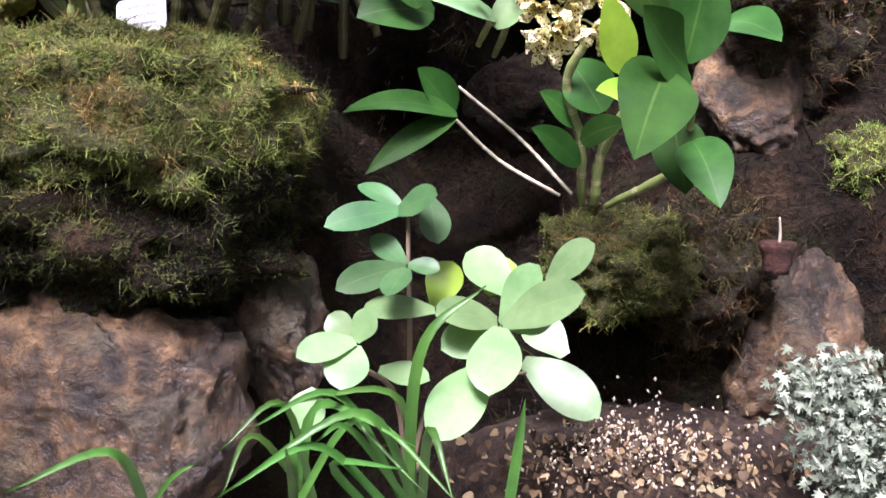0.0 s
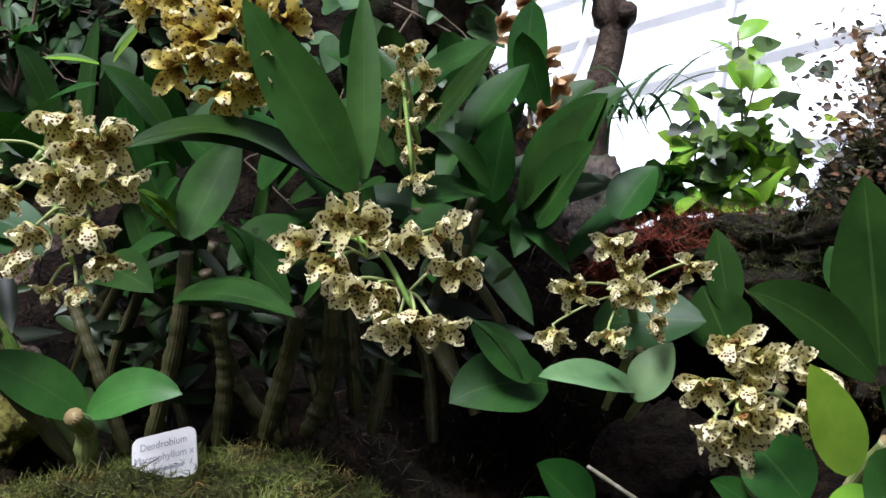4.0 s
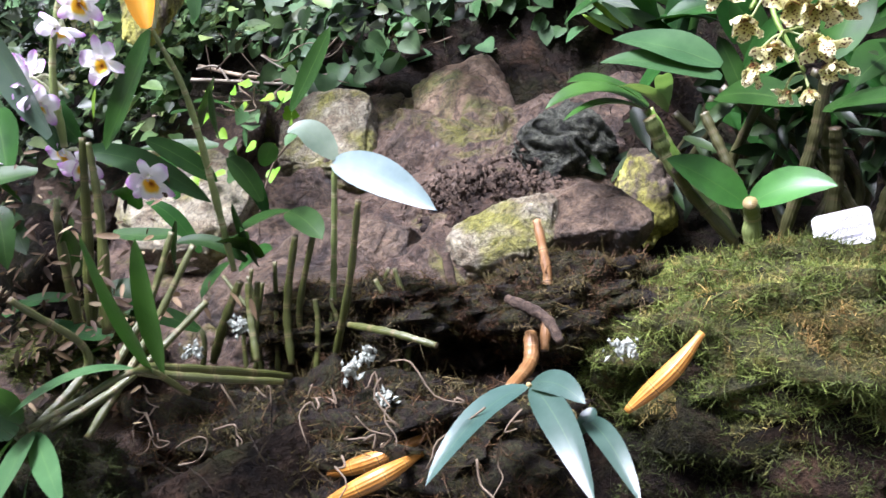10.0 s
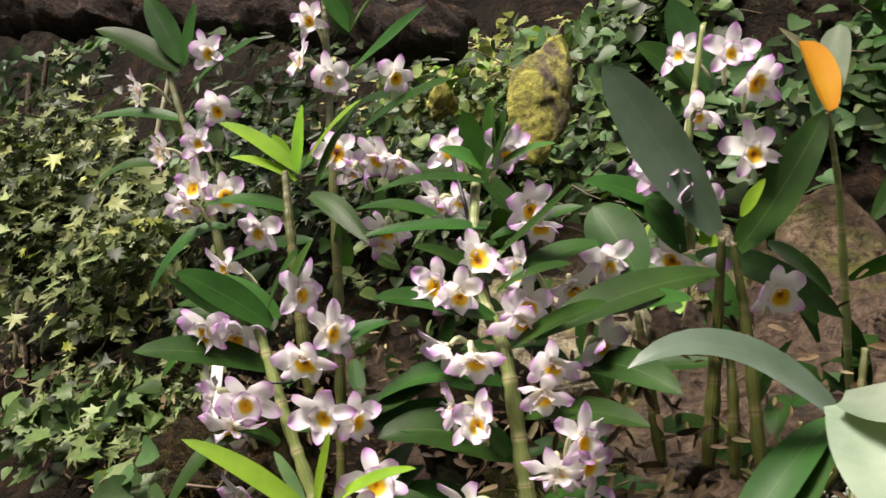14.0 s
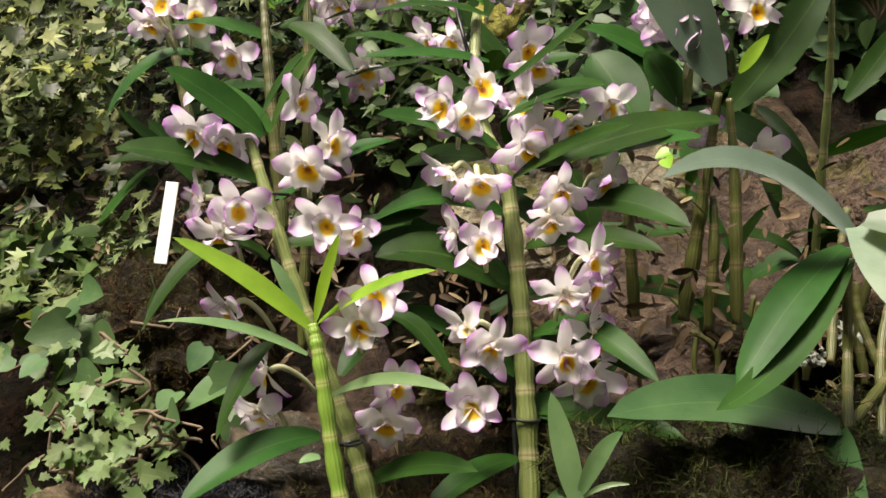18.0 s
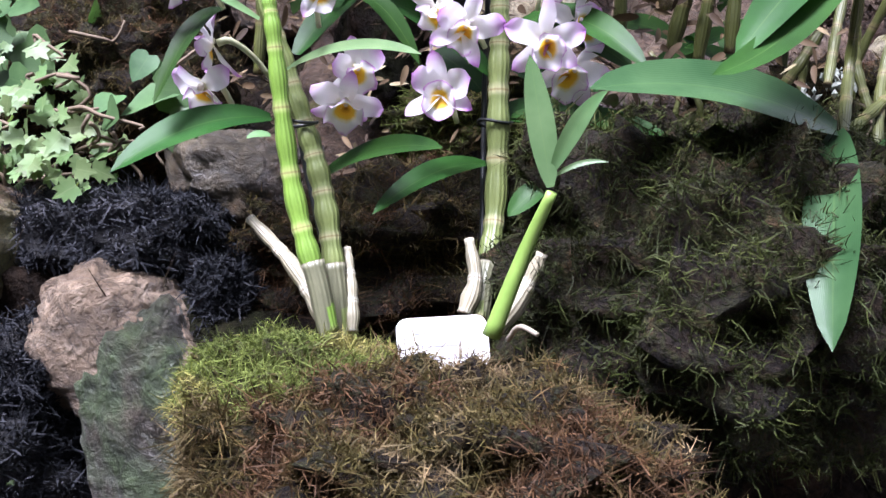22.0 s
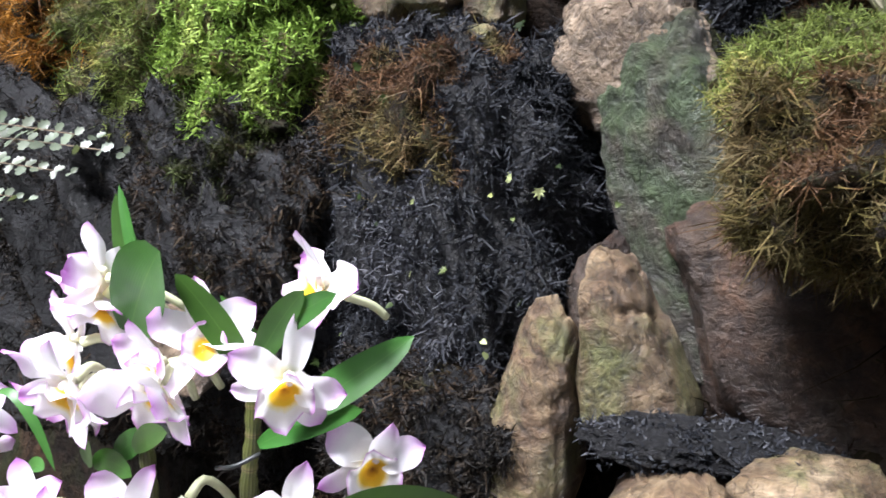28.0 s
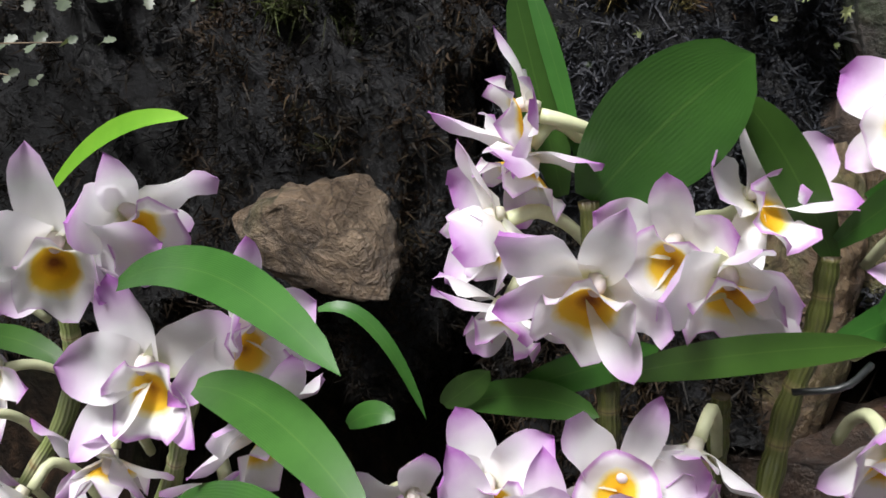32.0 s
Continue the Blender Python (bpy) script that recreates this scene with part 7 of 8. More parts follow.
leaves(big, [((-1.127, 0.780, 1.976), (-1.184, 0.740, 2.034), 0.038, 0.010), ((-1.173, 0.760, 1.856), (-1.251, 0.720, 1.894), 0.031, 0.013), ((-1.092, 0.800, 1.817), (-1.041, 0.860, 1.765), 0.029, 0.008),
               ((-1.028, 0.820, 1.946), (-1.003, 0.820, 1.973), 0.025, 0.000), ((-1.157, 0.760, 1.821), (-1.229, 0.740, 1.894), 0.038, 0.013), ((-1.165, 0.740, 1.810), (-1.194, 0.740, 1.869), 0.031, 0.007)], M_LEAF, n=(0, -0.8, 0.5), **kw)
leaves(big, [((-1.109, 0.740, 1.836), (-1.081, 0.720, 1.863), 0.015, 0.000)], M_LEAFLIME, n=(0, -0.9, 0.4))
leaves(big, [((-1.017, 0.738, 1.920), (-1.031, 0.740, 1.996), 0.034, 0.0)], M_YELLOWLEAF, n=(0.45, -0.85, 0.2), fold=0.8, wide_at=0.55, blunt=0.5)
leaves(big, [((-1.029, 0.742, 1.988), (-1.047, 0.735, 2.012), 0.009, 0.0)], M_SHEATH, n=(0.2, -0.9, 0.3), fold=0.6, wide_at=0.3)
leaves(big, [((-1.015, 0.748, 1.922), (-0.993, 0.752, 2.008), 0.034, 0.0)], M_LEAFPALE, n=(-0.4, -0.85, 0.2), fold=0.4, wide_at=0.6, blunt=0.5)
many(white_flower, big, [((-1.093, 0.700, 1.985), 20, 0, 0), ((-1.073, 0.700, 1.954), 35, -30, 0), ((-1.131, 0.720, 1.941), 40, -40, 0), ((-1.090, 0.740, 1.899), 15, -10, 0),
               ((-1.140, 0.740, 2.012), -40, 20, 0), ((-1.176, 0.720, 1.890), -30, -30, 0), ((-1.181, 0.720, 1.901), 10, 10, 0)], size=0.84)
many(white_flower, big, [((-1.172, 0.700, 1.889), -20, 10, 0), ((-1.152, 0.690, 1.871), 18, 0, 0), ((-1.145, 0.700, 1.853), 25, -35, 0), ((-1.182, 0.760, 1.812), -10, -20, 0),
               ((-1.154, 0.760, 1.795), 40, -20, 0), ((-1.091, 0.800, 1.770), 30, -30, 0)], size=0.84)

leaf_mass(big, (-1.162, 0.880, 1.668), (0.13, 0.04, 0.12), 14, 0.11, 0.03, 8, lift=0.1)
leaf_mass(big, (-1.038, 0.950, 1.761), (0.1, 0.04, 0.12), 16, 0.11, 0.032, 9, lift=0.1)

bent = thing("strap_orchid", (-1.041, 0.660, 1.484), "orchid with broad arching leaves, some turned pale", "orchid")
leaves(bent, [((-1.053, 0.545, 1.640), (-1.181, 0.481, 1.685), 0.029, 0.062)], M_LEAFSHEEN, n=(0.1, -0.75, 0.65), wide_at=0.45, blunt=0.7, fold=0.2)
leaves(bent, [((-1.056, 0.535, 1.650), (-1.022, 0.470, 1.568), 0.05, 0.006)], M_LEAFPALE, n=(0.2, -0.95, 0.2), fold=0.22, wide_at=0.6, blunt=0.55)
leaves(bent, [((-1.052, 0.525, 1.652), (-0.968, 0.482, 1.648), 0.040, -0.016)], M_LEAFPALE, n=(0.05, -0.8, 0.6), fold=0.35, wide_at=0.55, blunt=0.5)
leaves(bent, [((-0.985, 0.488, 1.636), (-0.982, 0.412, 1.686), 0.034, 0.004)], M_LEAFMID, n=(0.75, -0.6, 0.3), fold=0.3, wide_at=0.4, blunt=0.6)
leaves(bent, [((-1.058, 0.570, 1.641), (-1.144, 0.500, 1.543), 0.032, 0.017), ((-1.057, 0.560, 1.632), (-1.158, 0.480, 1.531), 0.023, -0.033), ((-1.131, 0.620, 1.518), (-1.199, 0.600, 1.497), 0.017, -0.009)], M_LEAF, n=(-0.2, -0.85, 0.5), **kw)
leaves(bent, [((-1.071, 0.590, 1.512), (-1.229, 0.500, 1.528), 0.048, 0.025)], M_LEAFBLUE, n=(0, -0.8, 0.6), **kw)
leaves(bent, [((-1.071, 0.590, 1.511), (-1.086, 0.500, 1.373), 0.037, 0.019), ((-1.043, 0.600, 1.504), (-1.029, 0.540, 1.390), 0.032, 0.023)], M_LEAFBLUE, n=(-0.55, -0.75, 0.3), **kw)
for q in ([(-1.065, 0.600, 1.510), (-1.050, 0.660, 1.576), (-1.056, 0.580, 1.638)],
          [(-1.036, 0.640, 1.499), (-1.016, 0.700, 1.582), (-0.976, 0.740, 1.682)],
          [(-1.062, 0.620, 1.510), (-1.016, 0.680, 1.552), (-0.963, 0.740, 1.622)],
          [(-1.059, 0.700, 1.560), (-1.044, 0.740, 1.626), (-1.024, 0.760, 1.701)]):
    cane(bent, q, 5, 0.0045, M_OLIVE)

# ---- mound at the foot of the tall orchid ----
moss_clump("moss_mound", (-1.298, 0.450, 1.288), (0.12, 0.08, 0.05), 33075, M_MOSSDRY, "mound of matted brown and green moss round the canes", 31, length=0.0105, width=0.00045, square=0.9)
moss_clump("moss_mound", (-1.308, 0.470, 1.291), (0.125, 0.1, 0.06), 33075, M_MOSSDRY, "overhanging mat of dry brown moss", 32, length=0.0105, width=0.00045, square=0.9)
moss_clump("moss_cushion", (-1.417, 0.500, 1.328), (0.07, 0.06, 0.034), 22000, M_MOSS, "bright green moss cushion beside the plant label", 33, length=0.0091, width=0.0004)
moss_clump("moss_mound", (-1.152, 0.620, 1.405), (0.15, 0.1, 0.12), 37800, M_MOSSDARK, "dark mossy slope beside the canes", 34, length=0.0105, width=0.00045, square=0.9)
moss_clump("moss_mound", (-1.369, 0.720, 1.412), (0.2, 0.12, 0.075), 28350, M_MOSSDRY, "dark brown moss behind the canes", 35, length=0.0105, width=0.00045, square=0.9)
moss_clump("moss_mound", (-1.791, 0.850, 1.602), (0.12, 0.1, 0.1), 21261, M_MOSSDRY, "brown moss on the slope", 38, length=0.0105, width=0.00045, square=0.9)
rock("brown_rock", (-1.554, 0.700, 1.481), (0.09, 0.07, 0.07), (0, 0, 0), 72, M_BROWN, "brown rock behind the canes", 0.3, 0.7)
rock("brown_rock", (-1.474, 0.950, 1.675), (0.12, 0.08, 0.12), (0, 0, 0), 73, M_BANK, "brown rock behind the canes", 0.3, 0.7)
rock("tan_rock", (-2.509, 1.300, 1.966), (0.15, 0.1, 0.08), (0, 0, 0), 74, M_GREY, "flat tan rock on the slope", 0.2, 0.6)
rock("lichen_rock", (-1.396, 1.150, 2.175), (0.052, 0.045, 0.125), (-10, 6, 0), 75, M_LICHEN, "upright rock covered with yellow lichen", 0.12, 0.5)
rock("lichen_rock", (-1.574, 1.160, 2.207), (0.028, 0.03, 0.028), (-10, 0, 0), 76, M_LICHEN, "small rock covered with yellow lichen", 0.15, 0.5)
rock("tan_rock", (-2.345, 1.150, 1.908), (0.05, 0.05, 0.03), (0, -8, 0), 106, M_FACE, "pale flat stone on the slope", 0.12, 0.4)
log = thing("log", (-1.705, 1.520, 2.430), "dark rotting log lying across the top of the slope", "log")
lv, lf, lu = tube_data(curve_pts([(-4.150, 1.520, 3.330), (-3.024, 1.500, 2.941), (-2.289, 1.500, 2.713), (-1.639, 1.500, 2.475)], 90), [0.06] * 90, 30)
lv = [np.array(q) + V(0, -1, 0.4) * (0.05 * noise.fractal(Vector(q) * 7, 0.9, 2.0, 5) + 0.018 * noise.ridged_multi_fractal(Vector((q[0] * 8, q[1] * 40, q[2] * 40)), 0.9, 2.0, 4, 1.0, 2.0)) for q in lv]
part("trunk", mesh_of("trunk", lv, lf, lu, M_LOG), log)
marker = thing("marker_stick", (-1.777, 0.797, 1.690), "narrow white plastic marker stick in the soil", "marker")
bm = bmesh.new()
bmesh.ops.create_cube(bm, size=1.0, matrix=pose(-1.766, 0.797, 1.755, 0, 8, 12) @ Matrix.Diagonal((0.016, 0.0016, 0.1, 1)))
bmesh.ops.bevel(bm, geom=bm.edges[:], offset=0.0005, segments=1, affect="EDGES")
me = bpy.data.meshes.new("blade")
bm.to_mesh(me)
bm.free()
me.materials.append(M_TAG)
part("blade", me, marker)

for k, q in enumerate(([(-2.603, 1.250, 1.890), (-2.624, 1.250, 2.210), (-2.619, 1.250, 2.567)], [(-2.698, 1.300, 1.917), (-2.690, 1.300, 2.167), (-2.732, 1.300, 2.445)], [(-2.604, 1.280, 1.904), (-2.622, 1.280, 2.089), (-2.578, 1.280, 2.338)], [(-2.176, 1.200, 2.071), (-2.218, 1.200, 2.242), (-2.166, 1.200, 2.451)], [(-2.706, 1.350, 2.098), (-2.716, 1.350, 2.361), (-2.674, 1.350, 2.670)])):
    stalk = thing("bare_stalk", q[0], "thin dry upright stalk on the shaded slope", "stalk", "bare stalks")
    cane(stalk, q, 6, 0.008 - 0.001 * (k % 3), M_CANEGREY if k % 2 else M_BARK)

# ---- lower rock face ----
rock("grey_slab", (-1.550, 0.600, 1.205), (0.068, 0.075, 0.165), (0, -18, 10), 81, M_SLAB, "tall smooth grey green slab of rock", 0.08, 0.36, facets=0.45)
rock("tan_rock", (-1.612, 0.590, 1.348), (0.076, 0.062, 0.072), (0, -14, 8), 70, M_PINK, "pinkish tan rock on top of the slab", 0.1, 0.38, facets=0.6)
rock("tan_slab", (-1.560, 0.508, 1.122), (0.041, 0.055, 0.09), (4, -12, 12), 82, M_FACE, "pale brown wedge of rock against the slab", 0.08, 0.36, taper=0.5, facets=0.5)
rock("tan_slab", (-1.622, 0.462, 1.025), (0.046, 0.045, 0.15), (2, 5, 10), 83, M_FACE, "narrow pale slab of rock", 0.08, 0.36, taper=0.4, facets=0.5)
rock("brown_rock", (-1.594, 0.525, 1.130), (0.036, 0.04, 0.09), (0, -6, 0), 104, M_RUSTY, "rust-stained rock between the slabs", 0.15, 0.45)
rock("brown_rock", (-1.425, 0.580, 1.145), (0.125, 0.08, 0.125), (8, -6, 4), 89, M_RUSTY, "cracked reddish brown rock under the moss", 0.14, 0.42)
rock("tan_rock", (-1.487, 0.450, 1.052), (0.052, 0.05, 0.027), (4, 2, 8), 87, M_FACE, "low greenish stone at the foot of the slab", 0.14, 0.45)
rock("tan_rock", (-1.400, 0.460, 1.078), (0.044, 0.05, 0.03), (4, -4, 0), 88, M_FACE, "low tan stone at the foot of the face", 0.14, 0.45)
rock("tan_rock", (-1.480, 0.455, 0.988), (0.085, 0.055, 0.034), (0, 0, 0), 103, M_FACE, "broad stone at the foot of the face", 0.14, 0.45)
rock("brown_rock", (-1.500, 0.470, 0.930), (0.22, 0.07, 0.08), (0, 4, 0), 105, M_RUSTY, "dark brown rock at the foot of the face", 0.16, 0.42)
rock("brown_rock", (-1.902, 0.330, 1.112), (0.066, 0.04, 0.042), (6, -8, -6), 90, M_PINK, "rough brown stone behind the flowers", 0.16, 0.45)
for c, sz, rt_, sd in (((-1.846, 0.560, 1.420), (0.042, 0.055, 0.072), (0, 6, 0), 121), ((-1.786, 0.570, 1.414), (0.032, 0.055, 0.044), (0, -3, 4), 122), ((-1.732, 0.590, 1.420), (0.032, 0.055, 0.05), (0, 8, 0), 124),
                       ((-1.790, 0.548, 1.350), (0.085, 0.055, 0.024), (0, -4, 0), 123)):
    rock("tan_rock", c, sz, rt_, sd, M_FACE, "squared tan stone in a dry wall", 0.08, 0.32, facets=0.4)
rock("soil_bed", (-1.75, 0.3, 0.55), (0.75, 0.28, 0.36), (0, 0, 0), 99, M_SOIL, "dark soil bed at the foot of the rock face", 0.15, 0.7, "soil")
tangle = dict(width=0.0008, square=0.6, rough=0.22, up=0.0)
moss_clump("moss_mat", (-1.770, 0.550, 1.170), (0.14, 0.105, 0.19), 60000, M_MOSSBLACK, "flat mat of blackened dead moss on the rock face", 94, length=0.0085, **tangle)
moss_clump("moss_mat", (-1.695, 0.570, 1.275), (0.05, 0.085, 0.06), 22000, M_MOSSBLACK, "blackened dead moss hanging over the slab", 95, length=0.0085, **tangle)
moss_clump("moss_mat", (-1.960, 0.500, 1.130), (0.13, 0.12, 0.19), 40000, M_MOSSMIX, "dark brown moss with the shade put into its colour", 96, length=0.0085, **tangle)
moss_clump("moss_mat", (-2.260, 0.500, 1.120), (0.24, 0.13, 0.22), 30000, M_MOSSMIX, "moss in the recess, coloured black for the shade", 101, length=0.0085, **tangle)
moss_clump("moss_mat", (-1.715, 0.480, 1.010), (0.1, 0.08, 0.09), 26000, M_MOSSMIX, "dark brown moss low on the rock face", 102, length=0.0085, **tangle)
moss_clump("moss_mat", (-1.770, 0.552, 1.285), (0.088, 0.104, 0.075), 38000, M_MOSSRUST, "tangled rusty brown moss on the rock face", 93, length=0.011, **dict(tangle, width=0.00045))
moss_clump("moss_mat", (-1.520, 0.474, 1.080), (0.052, 0.04, 0.016), 1800, M_MOSSBLACK, "black debris on the foot of the slab", 97, length=0.005, **dict(tangle, square=0.9))
moss_clump("moss_mat", (-1.445, 0.484, 1.084), (0.05, 0.034, 0.014), 1500, M_MOSSBLACK, "black debris between the stones", 98, length=0.005, **dict(tangle, square=0.9))
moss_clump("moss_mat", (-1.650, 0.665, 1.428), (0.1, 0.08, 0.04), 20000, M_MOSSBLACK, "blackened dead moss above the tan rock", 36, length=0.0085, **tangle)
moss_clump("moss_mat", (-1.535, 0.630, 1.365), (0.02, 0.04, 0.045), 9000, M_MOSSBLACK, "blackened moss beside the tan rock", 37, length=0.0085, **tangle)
moss_clump("moss_cushion", (-1.985, 0.520, 1.350), (0.115, 0.1, 0.1), 60000, M_MOSSLIME, "bright lime green moss on the rock face", 91, length=0.0075, width=0.0011, square=0.65, rough=0.3)
moss_clump("moss_cushion", (-2.140, 0.510, 1.350), (0.1, 0.1, 0.1), 30000, M_MOSS, "green and golden moss on the rock face", 111, length=0.011, width=0.0006, square=0.7, rough=0.3)
moss_clump("moss_cushion", (-2.250, 0.500, 1.380), (0.1, 0.1, 0.06), 20000, mossy("rusty_moss", [(0.3, (0.12, 0.05, 0.01)), (0.6, (0.28, 0.13, 0.02)), (0.8, (0.2, 0.16, 0.04))]), "rusty orange dry moss on the rock face", 92, length=0.0150, width=0.0006, square=0.8)
moss_clump("moss_mat", (-1.960, 0.500, 1.255), (0.1, 0.1, 0.05), 20000, M_MOSSDARK, "dark green moss under the bright cushion", 112, length=0.012, width=0.0006, square=0.7, rough=0.3)
moss_clump("moss_mat", (-1.412, 0.480, 1.280), (0.05, 0.07, 0.055), 16000, M_MOSSDRY, "green and brown moss at the end of the mound", 113, length=0.014, **dict(tangle, width=0.0005))
moss_clump("moss_mat", (-1.225, 0.480, 1.170), (0.1, 0.07, 0.11), 20000, M_MOSSDRY, "dark moss hanging below the mound", 116, length=0.016, **dict(tangle, width=0.0005))
# ---- front orchid with many white flowers ----
front = thing("white_orchid", (-1.6, 0.25, 0.88), "flowering orchid with crowded white, mauve-tipped blooms", "orchid", "white orchids")
kw = dict(wide_at=0.5, blunt=0.55, fold=0.14)
leaves(front, [((-1.662, 0.150, 1.202), (-1.615, 0.140, 1.253), 0.039, 0.008), ((-1.588, 0.170, 1.188), (-1.619, 0.150, 1.240), 0.016, 0.008), ((-1.672, 0.165, 1.212), (-1.697, 0.170, 1.274), 0.007, 0.006),
               ((-1.589, 0.180, 1.201), (-1.612, 0.170, 1.227), 0.006, 0.000), ((-1.588, 0.170, 1.193), (-1.539, 0.160, 1.243), 0.014, 0.006), ((-1.648, 0.140, 1.146), (-1.570, 0.110, 1.186), 0.012, 0.005),
               ((-1.586, 0.170, 1.156), (-1.544, 0.200, 1.176), 0.014, 0.005), ((-1.715, 0.150, 1.114), (-1.692, 0.140, 1.138), 0.012, 0.000), ((-1.708, 0.150, 1.116), (-1.651, 0.140, 1.130), 0.014, 0.011),
               ((-1.632, 0.120, 1.100), (-1.559, 0.100, 1.115), 0.017, 0.010)], M_LEAFMID, n=(0.45, -0.85, 0.25), **kw)
leaves(front, [((-1.572, 0.170, 1.172), (-1.536, 0.228, 1.208), 0.019, -0.005), ((-1.581, 0.170, 1.209), (-1.519, 0.160, 1.245), 0.012, 0.004), ((-1.538, 0.175, 1.136), (-1.507, 0.248, 1.112), 0.018, 0.013),
               ((-1.599, 0.120, 1.111), (-1.538, 0.110, 1.124), 0.012, 0.007), ((-1.679, 0.170, 1.197), (-1.701, 0.170, 1.269), 0.016, 0.000), ((-1.684, 0.150, 1.129), (-1.633, 0.140, 1.160), 0.014, 0.000)], M_LEAFMID, n=(0.55, -0.8, 0.25), **kw)
many(white_flower, front, [((-1.684, 0.150, 1.229), -55, 15, 0), ((-1.686, 0.150, 1.216), -45, -35, 30), ((-1.648, 0.110, 1.189), 28, -5, 0), ((-1.688, 0.135, 1.195), -50, -10, 0),
               ((-1.683, 0.130, 1.168), -30, -40, 0), ((-1.615, 0.135, 1.189), 32, -5, 0), ((-1.633, 0.150, 1.191), -5, 0, 0), ((-1.613, 0.160, 1.206), 50, 50, 0),
               ((-1.568, 0.199, 1.232), -20, 30, 0), ((-1.552, 0.160, 1.200), 55, -10, 0), ((-1.562, 0.170, 1.128), 30, -10, 0), ((-1.548, 0.210, 1.146), 65, 10, 0),
               ((-1.620, 0.150, 1.122), -5, -35, 0), ((-1.640, 0.130, 1.113), 20, 45, 0)], size=0.9)
many(white_flower, front, [((-1.696, 0.090, 1.114), 22, 0, 0), ((-1.674, 0.100, 1.119), 25, 10, 0), ((-1.670, 0.090, 1.111), 30, -15, 0), ((-1.654, 0.100, 1.104), 40, -10, 0),
               ((-1.713, 0.100, 1.092), 0, -20, 0), ((-1.681, 0.090, 1.093), 20, -30, 0), ((-1.659, 0.100, 1.089), 40, -40, 0), ((-1.542, 0.180, 1.100), 45, -25, 0),
               ((-1.563, 0.170, 1.092), 15, -20, 0), ((-1.551, 0.170, 1.083), 40, -10, 0), ((-1.724, 0.100, 1.072), -10, 0, 0), ((-1.691, 0.090, 1.070), 20, -10, 0),
               ((-1.666, 0.100, 1.072), 40, -10, 0), ((-1.635, 0.100, 1.082), 20, 0, 0)], size=0.86)
for q in ([(-1.630, 0.270, 0.860), (-1.653, 0.160, 1.049), (-1.650, 0.150, 1.111), (-1.653, 0.150, 1.146), (-1.663, 0.150, 1.202)],
          [(-1.550, 0.280, 0.860), (-1.592, 0.170, 1.062), (-1.596, 0.170, 1.120), (-1.590, 0.170, 1.161), (-1.589, 0.170, 1.189)],
          [(-1.580, 0.300, 0.860), (-1.617, 0.190, 1.043), (-1.618, 0.190, 1.101), (-1.619, 0.190, 1.123)]):
    cane(front, q, 8, 0.0047, M_OLIVE)
part("wire_tie", mesh_of("wire_tie", *tube_data(curve_pts([(-1.593, 0.150, 1.149), (-1.579, 0.150, 1.154), (-1.572, 0.160, 1.159)], 8), 0.0012, 5), M_TIE), front)
side = thing("white_orchid", (-1.83, 0.22, 0.88), "flowering orchid with large white blooms and bright strap leaves", "orchid", "white orchids")
leaves(side, [((-1.805, 0.080, 1.170), (-1.689, 0.040, 1.180), 0.016, 0.030), ((-1.774, 0.080, 1.139), (-1.681, 0.040, 1.139), 0.018, 0.021), ((-1.791, 0.080, 1.083), (-1.682, 0.030, 1.114), 0.032, 0.017)], M_LEAFMID, n=(0.5, -0.6, 0.65), **kw)
leaves(side, [((-1.751, 0.120, 1.157), (-1.712, 0.130, 1.118), 0.006, 0.030), ((-1.746, 0.130, 1.107), (-1.725, 0.130, 1.115), 0.010, 0.007), ((-1.906, 0.090, 1.126), (-1.845, 0.090, 1.126), 0.011, 0.010)], M_LEAFMID, n=(0.5, -0.55, 0.7), **kw)
leaves(side, [((-1.846, 0.090, 1.194), (-1.777, 0.090, 1.228), 0.008, 0.018)], M_LEAFLIME, n=(0.3, -0.7, 0.7), **kw)
many(white_flower, side, [((-1.832, 0.080, 1.180), 35, -3, 0), ((-1.820, 0.100, 1.189), 80, 0, 0), ((-1.804, 0.090, 1.135), 28, 0, 0), ((-1.823, 0.085, 1.096), 25, -35, 0),
               ((-1.802, 0.080, 1.057), 25, -15, 0), ((-1.762, 0.100, 1.119), 75, -15, 0), ((-1.779, 0.110, 1.147), 70, 10, 0), ((-1.883, 0.090, 1.057), -10, -20, 0),
               ((-1.935, 0.100, 1.071), -20, 0, 0), ((-1.747, 0.110, 1.080), 40, -20, 0)], size=0.98)
many(white_flower, side, [((-1.868, 0.100, 1.038), 10, -10, 0), ((-1.914, 0.100, 1.008), 0, 0, 0), ((-1.950, 0.110, 1.023), -20, 0, 0), ((-1.799, 0.120, 1.069), 60, -30, 0),
               ((-1.946, 0.130, 1.085), -30, 0, 0), ((-1.778, 0.100, 1.035), 40, 0, 0), ((-1.865, 0.100, 1.000), 20, 0, 0), ((-1.967, 0.130, 1.118), -40, 10, 0)], size=0.92)
for q in ([(-1.880, 0.240, 0.860), (-1.970, 0.130, 0.946), (-1.875, 0.110, 1.092), (-1.856, 0.100, 1.138), (-1.860, 0.100, 1.167)],
          [(-1.800, 0.250, 0.860), (-1.850, 0.120, 0.989), (-1.818, 0.110, 1.075), (-1.794, 0.100, 1.125)]):
    cane(side, q, 7, 0.0047, M_CANE)


